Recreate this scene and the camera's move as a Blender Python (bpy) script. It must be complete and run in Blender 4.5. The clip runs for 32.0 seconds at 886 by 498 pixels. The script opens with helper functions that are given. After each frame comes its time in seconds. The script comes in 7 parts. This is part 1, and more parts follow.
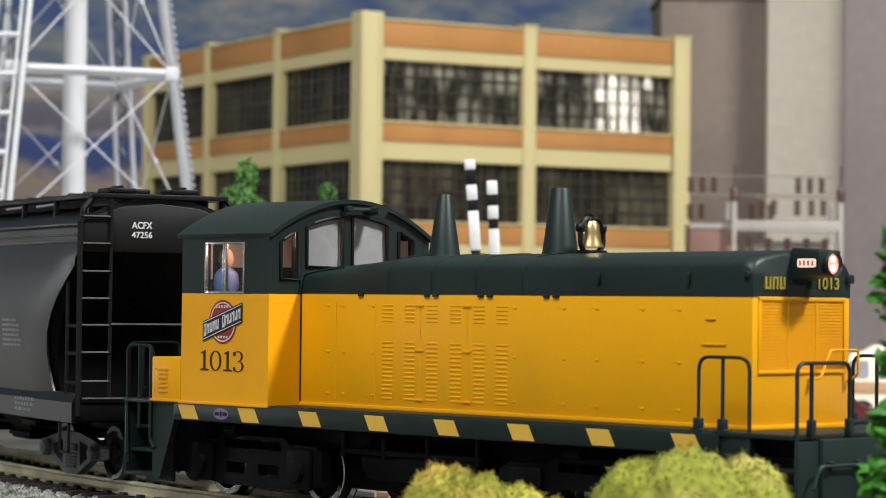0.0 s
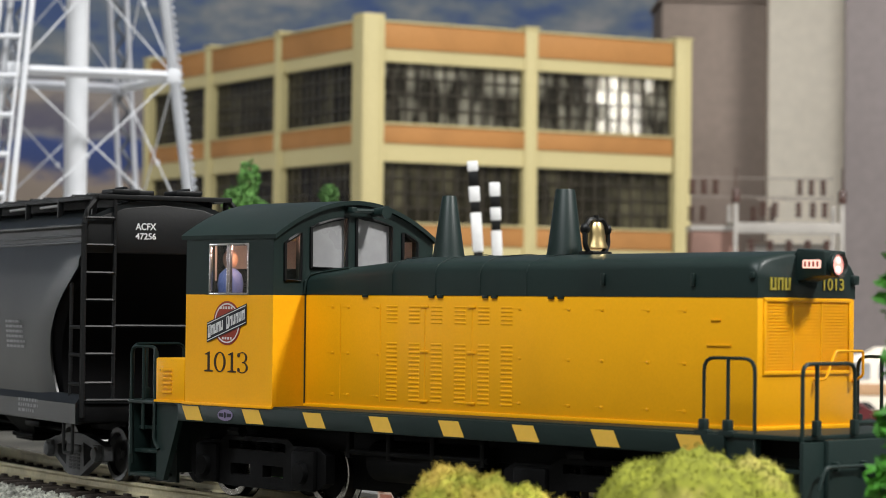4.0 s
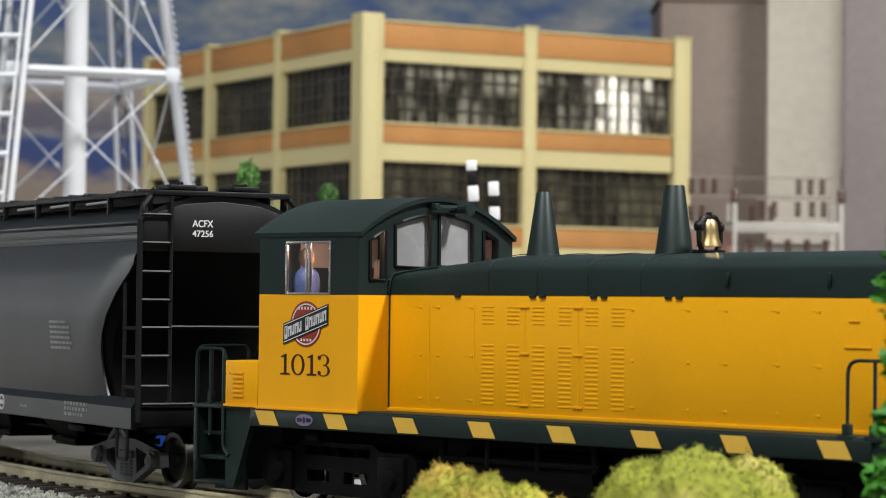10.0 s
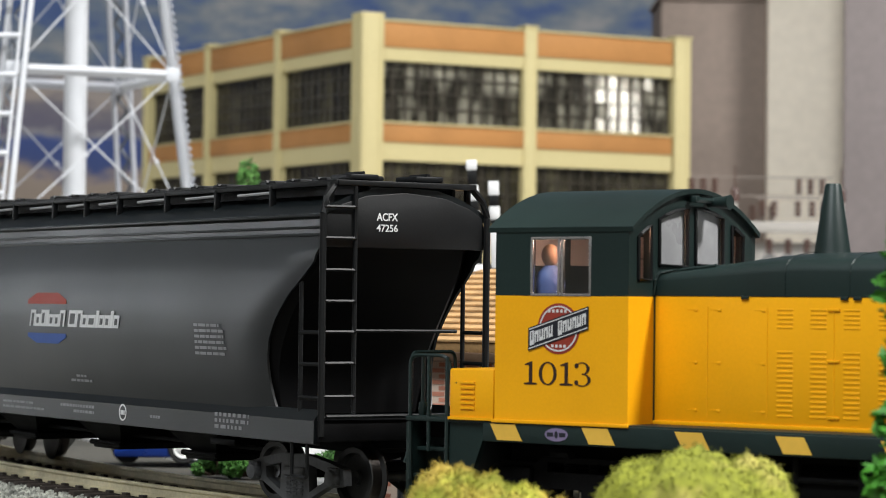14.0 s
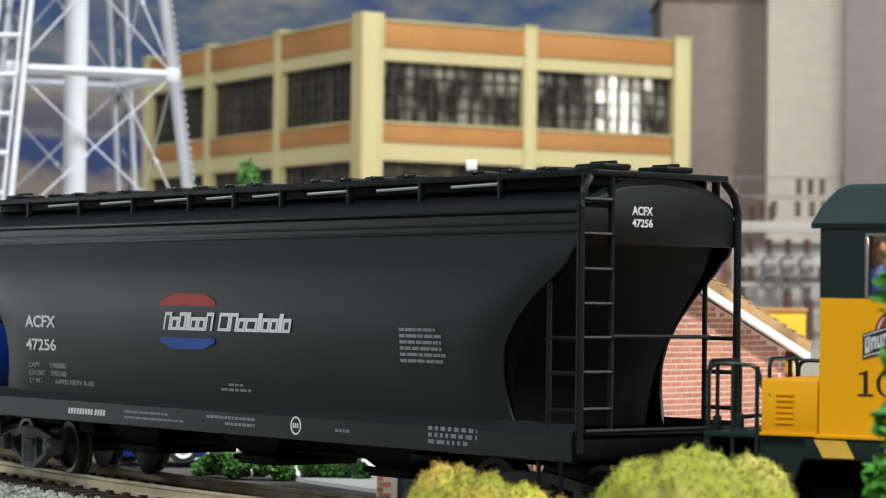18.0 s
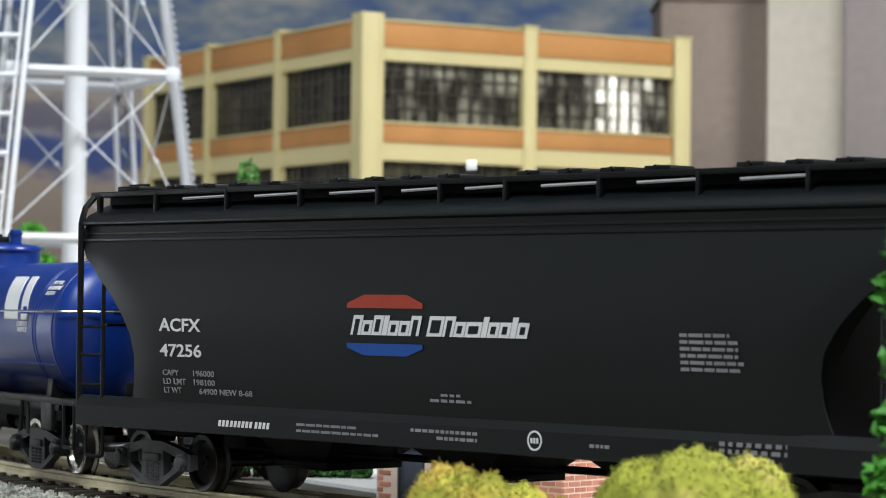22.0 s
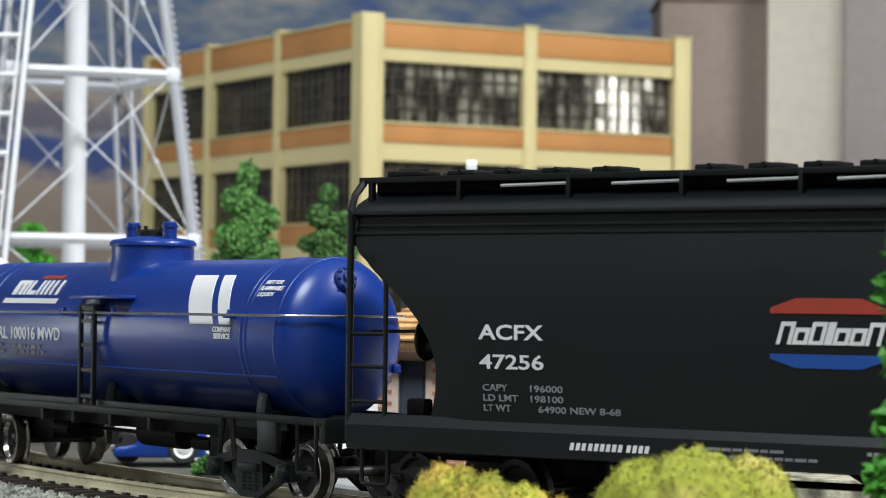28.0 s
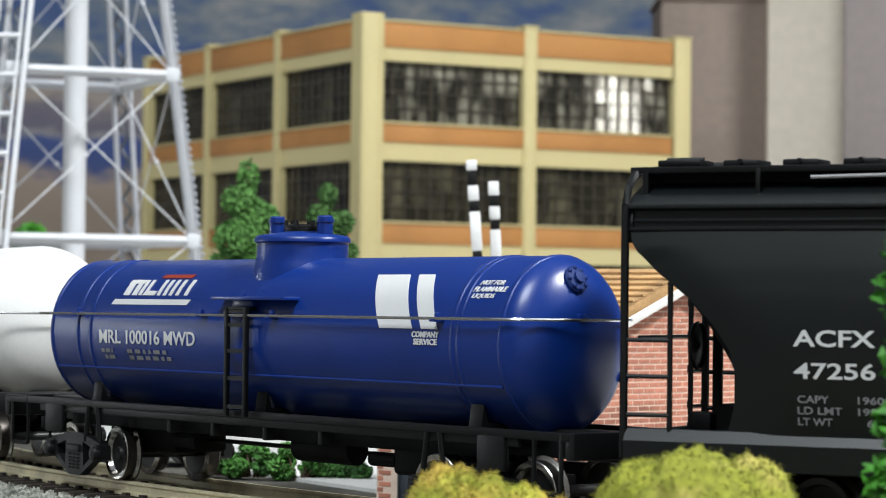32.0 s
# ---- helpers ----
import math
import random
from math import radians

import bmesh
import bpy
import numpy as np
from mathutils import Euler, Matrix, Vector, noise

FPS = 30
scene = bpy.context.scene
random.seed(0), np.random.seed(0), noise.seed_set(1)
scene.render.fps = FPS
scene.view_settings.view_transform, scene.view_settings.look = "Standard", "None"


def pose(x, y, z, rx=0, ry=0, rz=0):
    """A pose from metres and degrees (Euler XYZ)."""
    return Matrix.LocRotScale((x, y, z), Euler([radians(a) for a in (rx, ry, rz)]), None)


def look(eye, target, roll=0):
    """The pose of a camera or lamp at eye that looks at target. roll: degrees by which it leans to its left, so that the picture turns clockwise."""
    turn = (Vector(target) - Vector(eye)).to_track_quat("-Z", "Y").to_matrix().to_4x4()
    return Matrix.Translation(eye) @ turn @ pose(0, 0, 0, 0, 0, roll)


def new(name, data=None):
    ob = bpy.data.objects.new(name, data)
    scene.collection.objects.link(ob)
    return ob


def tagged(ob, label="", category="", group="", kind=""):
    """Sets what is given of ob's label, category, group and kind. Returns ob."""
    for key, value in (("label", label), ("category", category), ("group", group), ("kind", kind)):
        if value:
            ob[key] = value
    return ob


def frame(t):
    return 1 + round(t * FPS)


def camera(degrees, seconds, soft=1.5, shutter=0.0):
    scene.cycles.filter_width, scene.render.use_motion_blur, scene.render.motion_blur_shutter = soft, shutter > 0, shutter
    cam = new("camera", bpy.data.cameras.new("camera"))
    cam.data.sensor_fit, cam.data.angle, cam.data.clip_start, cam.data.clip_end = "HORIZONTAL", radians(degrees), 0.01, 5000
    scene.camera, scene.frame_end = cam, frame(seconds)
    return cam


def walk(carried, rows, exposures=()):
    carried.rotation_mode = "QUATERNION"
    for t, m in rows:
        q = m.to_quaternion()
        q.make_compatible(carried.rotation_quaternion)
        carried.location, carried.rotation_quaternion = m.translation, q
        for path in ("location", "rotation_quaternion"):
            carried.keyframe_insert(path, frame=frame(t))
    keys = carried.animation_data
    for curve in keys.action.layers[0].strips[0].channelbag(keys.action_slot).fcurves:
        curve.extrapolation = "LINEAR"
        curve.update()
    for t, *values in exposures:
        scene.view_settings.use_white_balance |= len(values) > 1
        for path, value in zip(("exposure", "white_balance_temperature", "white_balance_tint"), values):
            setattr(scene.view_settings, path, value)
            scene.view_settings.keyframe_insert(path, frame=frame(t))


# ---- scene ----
from mathutils.geometry import tessellate_polygon

# A model railway layout in true model size (1:87). Lengths below are in millimetres
# and are scaled to metres when a mesh or a pose is made. z = 0 is the top of the rails.
MM = 0.001

# ---- camera ----
EYE = (0.0, 0.0, 32.63)
PITCH, LEAN = 1.251, 0.646
cam = camera(19.34, 32.0, soft=0.8)


def view(dx, dz, yaw, tilt):
    m = pose((EYE[0] + dx) * MM, EYE[1] * MM, (EYE[2] + dz) * MM, 90 + PITCH + tilt, 0, yaw)
    return m @ pose(0, 0, 0, 0, 0, LEAN)


walk(cam, [(0, view(0.6, 0.25, 0.019, -0.041)), (1.8, view(0.6, 0.25, 0.019, -0.041)),
           (3.5, view(-0.2, 0, 0.014, 0.019)), (5.5, view(0, 0, 0, 0.009)), (9.5, view(0, 0, 0, 0.008)),
           (11, view(0, 0, 0, -0.006)), (32, view(0, 0, 0, -0.003))],
     exposures=[(0, -0.12, 6500, 10), (8.5, -0.12, 6500, 10), (11, -0.06, 6450, 10), (14, 0.02, 6400, 10), (19, 0.01, 6250, 8), (28, 0.01, 6200, 8), (32, -0.08, 6200, 8)])
cam.data.dof.use_dof = True
cam.data.dof.focus_distance = 0.43
cam.data.dof.aperture_fstop = 70.0

# ---- light: the ceiling lamps of the room ----
world = bpy.data.worlds.new("room_air")
world.use_nodes = True
world.node_tree.nodes["Background"].inputs[0].default_value = (0.9, 0.95, 1.0, 1)
world.node_tree.nodes["Background"].inputs[1].default_value = 0.08
scene.world = world


def ceiling_lamp(name, at, target, size, watts, colour):
    data = bpy.data.lights.new(name, "AREA")
    data.shape, data.size, data.size_y, data.energy, data.color = "RECTANGLE", size[0], size[1], watts, colour
    ob = new(name, data)
    ob.matrix_world = look(at, target)
    return ob


ceiling_lamp("ceiling_lamp_key", (0.97, 0.03, 1.20), (0.02, 0.40, 0.0), (0.18, 0.18), 33.5, (1, 0.985, 0.955))
ceiling_lamp("ceiling_lamp_front", (-0.45, -0.40, 1.3), (0.0, 0.5, 0.0), (0.6, 0.6), 25, (0.96, 1.0, 1.01))

# ---- the line of the track: a curve that tightens steadily ----
X0, Y0, TH0, K0, K1 = 16.21, 398.1, -0.78547, 0.00222, 5.722e-6
S_GRID = np.linspace(-900, 500, 1401)
TH_GRID = TH0 + K0 * S_GRID + K1 * S_GRID ** 2 / 2
CX = np.concatenate([[0], np.cumsum((np.cos(TH_GRID[1:]) + np.cos(TH_GRID[:-1])) / 2)])
CY = np.concatenate([[0], np.cumsum((np.sin(TH_GRID[1:]) + np.sin(TH_GRID[:-1])) / 2)])
CX, CY = CX - CX[900] + X0, CY - CY[900] + Y0


def track(s, side=0.0):
    """A point of the track's centre line, or at that offset to its left, and the heading there."""
    th = float(np.interp(s, S_GRID, TH_GRID))
    return (float(np.interp(s, S_GRID, CX)) - math.sin(th) * side,
            float(np.interp(s, S_GRID, CY)) + math.cos(th) * side, th)


# ---- mesh helpers ----
def box(bm, cx, cy, cz, sx, sy, sz, bevel=0.0, m=None):
    r = bmesh.ops.create_cube(bm, size=1.0)
    vs = r["verts"]
    for v in vs:
        v.co = Vector((v.co.x * sx + cx, v.co.y * sy + cy, v.co.z * sz + cz))
    if bevel > 0:
        es = list({e for v in vs for e in v.link_edges})
        r2 = bmesh.ops.bevel(bm, geom=es, offset=bevel, segments=2, affect="EDGES", profile=0.5)
        vs = list({v for f in r2["faces"] for v in f.verts})
    if m is not None:
        bmesh.ops.transform(bm, matrix=m, verts=vs)
    return bm


def rod(bm, a, b, ra, rb=None, n=8, caps=True):
    """A round bar from a to b."""
    rb = ra if rb is None else rb
    a, b = Vector(a), Vector(b)
    q = (b - a).to_track_quat("Z", "Y").to_matrix()
    rings = []
    for c, r in ((a, ra), (b, rb)):
        rings.append([bm.verts.new(c + q @ Vector((r * math.cos(2 * math.pi * i / n), r * math.sin(2 * math.pi * i / n), 0))) for i in range(n)])
    for i in range(n):
        j = (i + 1) % n
        bm.faces.new((rings[0][i], rings[0][j], rings[1][j], rings[1][i]))
    if caps:
        bm.faces.new(rings[0][::-1])
        bm.faces.new(rings[1])
    return bm


def bent(bm, pts, r, n=6):
    """A bent wire through pts."""
    pts = [Vector(p) for p in pts]
    rings = []
    for k, p in enumerate(pts):
        d = (pts[min(k + 1, len(pts) - 1)] - pts[max(k - 1, 0)]).normalized()
        q = d.to_track_quat("Z", "Y").to_matrix()
        rings.append([bm.verts.new(p + q @ Vector((r * math.cos(2 * math.pi * i / n), r * math.sin(2 * math.pi * i / n), 0))) for i in range(n)])
    for a, b in zip(rings, rings[1:]):
        off = min(range(n), key=lambda o: (a[0].co - b[o].co).length)
        for i in range(n):
            bm.faces.new((a[i], a[(i + 1) % n], b[(i + 1 + off) % n], b[(i + off) % n]))
    bm.faces.new(rings[0][::-1])
    bm.faces.new(rings[-1])
    return bm


def soft_corner(pts, r, steps=4):
    """The line through pts with its corners rounded by r."""
    pts = [Vector(p) for p in pts]
    out = [pts[0]]
    for a, b, c in zip(pts, pts[1:], pts[2:]):
        u, w = (a - b).normalized(), (c - b).normalized()
        for k in range(steps + 1):
            t = k / steps
            out.append((b + u * r) * (1 - t) ** 2 + 2 * b * t * (1 - t) + (b + w * r) * t * t)
    out.append(pts[-1])
    return out


def slab(bm, outline, axis, lo, hi, bevel=0.0):
    """An outline in two axes, drawn out along the third from lo to hi. axis: 'x', 'y' or 'z'."""
    def at(p, h):
        return {"x": (h, p[0], p[1]), "y": (p[0], h, p[1]), "z": (p[0], p[1], h)}[axis]
    a = [bm.verts.new(at(p, lo)) for p in outline]
    b = [bm.verts.new(at(p, hi)) for p in outline]
    n = len(outline)
    faces = [bm.faces.new(a[::-1]), bm.faces.new(b)]
    for i in range(n):
        faces.append(bm.faces.new((a[i], a[(i + 1) % n], b[(i + 1) % n], b[i])))
    bmesh.ops.recalc_face_normals(bm, faces=faces)
    if bevel > 0:
        es = list({e for f in faces for e in f.edges})
        bmesh.ops.bevel(bm, geom=es, offset=bevel, segments=2, affect="EDGES", profile=0.5)
    return bm


def turned(bm, profile, n=24, m=None, axis="z"):
    """A turned body: profile is a row of (radius, height)."""
    rings = []
    made = []
    for r, h in profile:
        ring = []
        for i in range(n):
            c, s = r * math.cos(2 * math.pi * i / n), r * math.sin(2 * math.pi * i / n)
            co = {"z": (c, s, h), "y": (s, h, c), "x": (h, c, s)}[axis]
            ring.append(bm.verts.new(co))
        rings.append(ring)
        made += ring
    faces = []
    for a, b in zip(rings, rings[1:]):
        for i in range(n):
            faces.append(bm.faces.new((a[i], a[(i + 1) % n], b[(i + 1) % n], b[i])))
    faces.append(bm.faces.new(rings[0][::-1]))
    faces.append(bm.faces.new(rings[-1]))
    bmesh.ops.recalc_face_normals(bm, faces=faces)
    if m is not None:
        bmesh.ops.transform(bm, matrix=m, verts=made)
    return bm


def mesh_of(bm, name, mat, smooth=35):
    bmesh.ops.scale(bm, vec=(MM, MM, MM), verts=bm.verts)
    me = bpy.data.meshes.new(name)
    bm.to_mesh(me)
    bm.free()
    for mm in (mat if isinstance(mat, (list, tuple)) else [mat]):
        me.materials.append(mm)
    if smooth:
        me.polygons.foreach_set("use_smooth", [True] * len(me.polygons))
        me.set_sharp_from_angle(angle=radians(smooth))
    return me


def part(name, bm, mat, parent=None, label="", at=None, smooth=35):
    """One mesh object out of a bmesh in millimetres, under its thing."""
    ob = new(name, mesh_of(bm, name, mat, smooth))
    if parent is not None:
        ob.parent = parent
    if at is not None:
        ob.matrix_basis = at
    if label:
        tagged(ob, label)
    return ob


def again(ob, at, parent=None):
    """Another part on the same mesh."""
    o = new(ob.name.split(".")[0], ob.data)
    o.parent = parent or ob.parent
    o.matrix_basis = at
    if "label" in ob:
        o["label"] = ob["label"]
    return o


def thing(name, label, category, group="", at=None, kind=""):
    ob = tagged(new(name), label, category, group, kind)
    ob.empty_display_size = 0.01
    if at is not None:
        ob.matrix_basis = at
    return ob


def mm(x, y, z, rx=0, ry=0, rz=0):
    return pose(x * MM, y * MM, z * MM, rx, ry, rz)


B = bmesh.new


# ---- materials ----
def material(name, colour, rough=0.5, metal=0.0, vary=0.12, grain=900.0, blotch=60.0, bump=0.15, second=None, mix=(0.45, 0.65), coat=0.0, spec=0.5, per_piece=0.0, fine=0.5):
    """A surface with variation at two scales: blotches and grain, both in object space (sizes per metre)."""
    m = bpy.data.materials.new(name)
    m.use_nodes = True
    nt = m.node_tree
    n, l = nt.nodes, nt.links
    b = n["Principled BSDF"]
    b.inputs["Roughness"].default_value = rough
    b.inputs["Metallic"].default_value = metal
    b.inputs["Coat Weight"].default_value = coat
    b.inputs["Specular IOR Level"].default_value = spec
    tc = n.new("ShaderNodeTexCoord")
    big = n.new("ShaderNodeTexNoise")
    big.inputs["Scale"].default_value, big.inputs["Detail"].default_value = blotch, 5
    small = n.new("ShaderNodeTexNoise")
    small.inputs["Scale"].default_value, small.inputs["Detail"].default_value = grain, 3
    for x in (big, small):
        l.new(tc.outputs["Object"], x.inputs["Vector"])
    ramp = n.new("ShaderNodeMapRange")
    ramp.inputs["From Min"].default_value, ramp.inputs["From Max"].default_value = mix
    l.new(big.outputs["Fac"], ramp.inputs["Value"])
    mixer = n.new("ShaderNodeMix")
    mixer.data_type = "RGBA"
    c2 = second or tuple(c * (1 - vary * 1.6) for c in colour)
    mixer.inputs["A"].default_value = (*colour, 1)
    mixer.inputs["B"].default_value = (*c2, 1)
    l.new(ramp.outputs["Result"], mixer.inputs["Factor"])
    hsv = n.new("ShaderNodeHueSaturation")
    val = n.new("ShaderNodeMapRange")
    val.inputs["From Min"].default_value, val.inputs["From Max"].default_value = 0.3, 0.7
    val.inputs["To Min"].default_value, val.inputs["To Max"].default_value = 1 - vary * fine, 1 + vary * fine
    l.new(small.outputs["Fac"], val.inputs["Value"])
    l.new(mixer.outputs["Result"], hsv.inputs["Color"])
    if per_piece > 0:
        info = n.new("ShaderNodeObjectInfo")
        pr = n.new("ShaderNodeMapRange")
        pr.inputs["To Min"].default_value, pr.inputs["To Max"].default_value = 1 - per_piece, 1 + per_piece
        l.new(info.outputs["Random"], pr.inputs["Value"])
        geo = n.new("ShaderNodeNewGeometry")
        pg = n.new("ShaderNodeMapRange")
        pg.inputs["To Min"].default_value, pg.inputs["To Max"].default_value = 1 - per_piece, 1 + per_piece
        l.new(geo.outputs["Random Per Island"], pg.inputs["Value"])
        t1 = n.new("ShaderNodeMath")
        t1.operation = "MULTIPLY"
        l.new(pr.outputs["Result"], t1.inputs[0])
        l.new(pg.outputs["Result"], t1.inputs[1])
        t2 = n.new("ShaderNodeMath")
        t2.operation = "MULTIPLY"
        l.new(t1.outputs[0], t2.inputs[0])
        l.new(val.outputs["Result"], t2.inputs[1])
        l.new(t2.outputs[0], hsv.inputs["Value"])
    else:
        l.new(val.outputs["Result"], hsv.inputs["Value"])
    l.new(hsv.outputs["Color"], b.inputs["Base Color"])
    rr = n.new("ShaderNodeMapRange")
    rr.inputs["To Min"].default_value, rr.inputs["To Max"].default_value = max(rough - 0.08, 0.02), min(rough + 0.1, 1)
    l.new(big.outputs["Fac"], rr.inputs["Value"])
    l.new(rr.outputs["Result"], b.inputs["Roughness"])
    if bump > 0:
        bp = n.new("ShaderNodeBump")
        bp.inputs["Strength"].default_value, bp.inputs["Distance"].default_value = bump, 0.0002
        l.new(small.outputs["Fac"], bp.inputs["Height"])
        l.new(bp.outputs["Normal"], b.inputs["Normal"])
    return m


def glowing(name, colour, strength):
    m = bpy.data.materials.new(name)
    m.use_nodes = True
    b = m.node_tree.nodes["Principled BSDF"]
    b.inputs["Base Color"].default_value = (*colour, 1)
    b.inputs["Emission Color"].default_value = (*colour, 1)
    b.inputs["Emission Strength"].default_value = strength
    return m


YELLOW = material("loco_yellow_plastic", (0.86, 0.395, 0.003), 0.42, vary=0.05, grain=2500, blotch=40, bump=0.05, spec=0.32)
GREEN = material("loco_green_plastic", (0.0105, 0.022, 0.020), 0.42, vary=0.15, grain=2500, blotch=50, bump=0.06, spec=0.32)
STRIPE = material("stripe_yellow_paint", (0.75, 0.45, 0.06), 0.5, vary=0.06)
BLACK = material("black_plastic", (0.0055, 0.006, 0.0065), 0.45, vary=0.3, grain=2500, blotch=60, bump=0.08, spec=0.28)
CARBLACK = material("hopper_black_paint", (0.0044, 0.0066, 0.0076), 0.36, vary=0.2, grain=3000, blotch=30, bump=0.03, spec=0.50)
ENDBLACK = material("hopper_end_black", (0.004, 0.004, 0.0045), 0.5, vary=0.2, grain=3000, blotch=30, bump=0.05, spec=0.12)
UNDER = material("underframe_black", (0.0032, 0.0032, 0.0035), 0.6, vary=0.4, grain=1500, blotch=120, bump=0.2, spec=0.10)
TRUCKGREY = material("truck_grey_plastic", (0.055, 0.057, 0.06), 0.55, vary=0.3, grain=1500, blotch=150, bump=0.15)
BLUE = material("tank_blue_paint", (0.0042, 0.027, 0.19), 0.30, vary=0.1, grain=3000, blotch=40, bump=0.04)
VALVEBLUE = material("valve_blue_paint", (0.0042, 0.024, 0.15), 0.6, vary=0.15, spec=0.3)
WHITE = material("white_plastic", (0.78, 0.78, 0.76), 0.4, vary=0.05, grain=1800, blotch=40, bump=0.05)
PRINT = material("white_print", (0.68, 0.68, 0.68), 0.5, vary=0.08, grain=5000, bump=0)
PRINTGREY = material("grey_print", (0.235, 0.235, 0.245), 0.5, vary=0.2, grain=5000, bump=0)
PRINTRED = material("red_print", (0.30, 0.035, 0.018), 0.5, vary=0.1, bump=0)
PRINTBLUE = material("blue_print", (0.012, 0.07, 0.32), 0.5, vary=0.1, bump=0)
PRINTBLACK = material("black_print", (0.03, 0.012, 0.008), 0.5, vary=0.1, bump=0)
STEEL = material("wheel_steel", (0.55, 0.53, 0.5), 0.22, 1.0, vary=0.15, grain=1500, blotch=200)
TREAD = material("worn_wheel_tread", (0.06, 0.053, 0.048), 0.38, 0.9, vary=0.2, grain=1500, blotch=200)
WHEELDARK = material("wheel_dark", (0.02, 0.02, 0.02), 0.4, vary=0.3)
WIRE = material("polished_wire", (0.72, 0.72, 0.74), 0.25, 1.0, vary=0.05)
BRASS = material("brass", (0.82, 0.62, 0.30), 0.32, 1.0, vary=0.1)
RAILTOP = material("nickel_silver_rail", (0.60, 0.54, 0.36), 0.45, 0.45, vary=0.2, grain=1200, blotch=90)
TIE = material("brown_tie_plastic", (0.035, 0.022, 0.014), 0.7, vary=0.4, grain=1500, bump=0.3, per_piece=0.25)
BALLAST = material("grey_ballast", (0.40, 0.40, 0.345), 0.9, vary=0.5, grain=1800, blotch=200, bump=0.9, per_piece=0.35)
BED = material("ballast_bed", (0.38, 0.38, 0.35), 0.95, vary=0.6, grain=2200, blotch=300, bump=1.0)
BOUNCEPALE = material("pale_yard_gravel", (0.55, 0.54, 0.50), 0.95, vary=0.3, grain=1800, blotch=60, bump=0.8)
PAVEMENT = material("pale_pavement", (0.62, 0.615, 0.60), 0.85, vary=0.15, grain=700, blotch=18, bump=0.2)
GROUND = material("layout_ground", (0.08, 0.075, 0.062), 0.95, vary=0.4, grain=900, blotch=25, bump=0.6)
CREAM = material("cream_wall", (0.55, 0.47, 0.235), 0.6, vary=0.05, grain=500, blotch=15, bump=0.1)
ORANGE = material("orange_brick_panel", (0.44, 0.20, 0.056), 0.7, vary=0.1, grain=800, blotch=30, bump=0.15)
MUNTIN = material("dark_muntin", (0.045, 0.036, 0.024), 0.5, vary=0.2)
GLASS = material("dark_window_glass", (0.018, 0.015, 0.010), 0.10, vary=0.2, grain=60, blotch=30, bump=0)


def streaked_pane(name, pane_tone, sheen_tone, reach):
    """Dark glossy window plastic, with pale streaks of reflected light painted down it."""
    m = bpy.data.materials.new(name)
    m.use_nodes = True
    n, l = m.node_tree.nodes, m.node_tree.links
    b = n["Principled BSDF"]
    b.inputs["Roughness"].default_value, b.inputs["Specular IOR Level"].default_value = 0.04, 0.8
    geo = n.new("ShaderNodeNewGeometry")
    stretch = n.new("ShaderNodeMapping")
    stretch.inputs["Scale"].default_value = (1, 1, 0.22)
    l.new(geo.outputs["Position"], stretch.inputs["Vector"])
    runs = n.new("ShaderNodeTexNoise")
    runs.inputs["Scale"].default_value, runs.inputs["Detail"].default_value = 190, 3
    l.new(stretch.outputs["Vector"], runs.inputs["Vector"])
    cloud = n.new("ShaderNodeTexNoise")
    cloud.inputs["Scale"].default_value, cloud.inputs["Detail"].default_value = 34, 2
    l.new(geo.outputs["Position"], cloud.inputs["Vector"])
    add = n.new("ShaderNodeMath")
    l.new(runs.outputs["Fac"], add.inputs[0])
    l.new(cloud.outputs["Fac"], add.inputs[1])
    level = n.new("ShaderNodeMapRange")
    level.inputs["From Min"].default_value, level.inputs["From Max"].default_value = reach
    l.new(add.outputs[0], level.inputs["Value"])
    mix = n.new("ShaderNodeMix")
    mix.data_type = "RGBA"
    mix.inputs["A"].default_value, mix.inputs["B"].default_value = (*pane_tone, 1), (*sheen_tone, 1)
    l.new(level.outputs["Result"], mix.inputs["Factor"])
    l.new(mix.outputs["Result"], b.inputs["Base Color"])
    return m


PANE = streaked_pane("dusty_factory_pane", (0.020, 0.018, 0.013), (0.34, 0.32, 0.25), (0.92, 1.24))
# weaker painted sheen for the lower storeys and the left face
DARKPANE = streaked_pane("cleaner_factory_pane", (0.018, 0.016, 0.010), (0.10, 0.09, 0.055), (0.90, 1.25))
# grey stands in for shade on the silo wall; plain grey on roofs
CONCRETE = material("grey_concrete", (0.22, 0.17, 0.14), 0.8, vary=0.14, grain=200, blotch=9, bump=0.15)
# pale stands in for light on the silo face; camper body is cream
PALE = material("pale_concrete", (0.95, 0.85, 0.71), 0.75, vary=0.08, grain=200, blotch=9, bump=0.1)
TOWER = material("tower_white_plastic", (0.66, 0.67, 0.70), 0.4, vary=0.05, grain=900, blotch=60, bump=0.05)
# grey puts shade into the tower's far side; also the camper's own grey skirt
DIMGREY = material("tower_grey_plastic", (0.45, 0.46, 0.50), 0.45, vary=0.08, grain=900, blotch=60, bump=0.05)
WAREHOUSE = material("warm_grey_concrete", (0.235, 0.20, 0.195), 0.8, vary=0.12, grain=200, blotch=9, bump=0.12)
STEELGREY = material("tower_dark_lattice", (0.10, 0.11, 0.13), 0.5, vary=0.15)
BRICK = material("red_brick", (0.50, 0.20, 0.13), 0.8, vary=0.2, grain=2500, blotch=150, bump=0.4, per_piece=0.16)
MORTAR = material("pale_mortar", (0.76, 0.59, 0.48), 0.9, vary=0.1, grain=2500, bump=0.2)
SHINGLE = material("tan_shingle", (0.50, 0.30, 0.13), 0.85, vary=0.25, grain=1500, blotch=120, bump=0.4, per_piece=0.15)
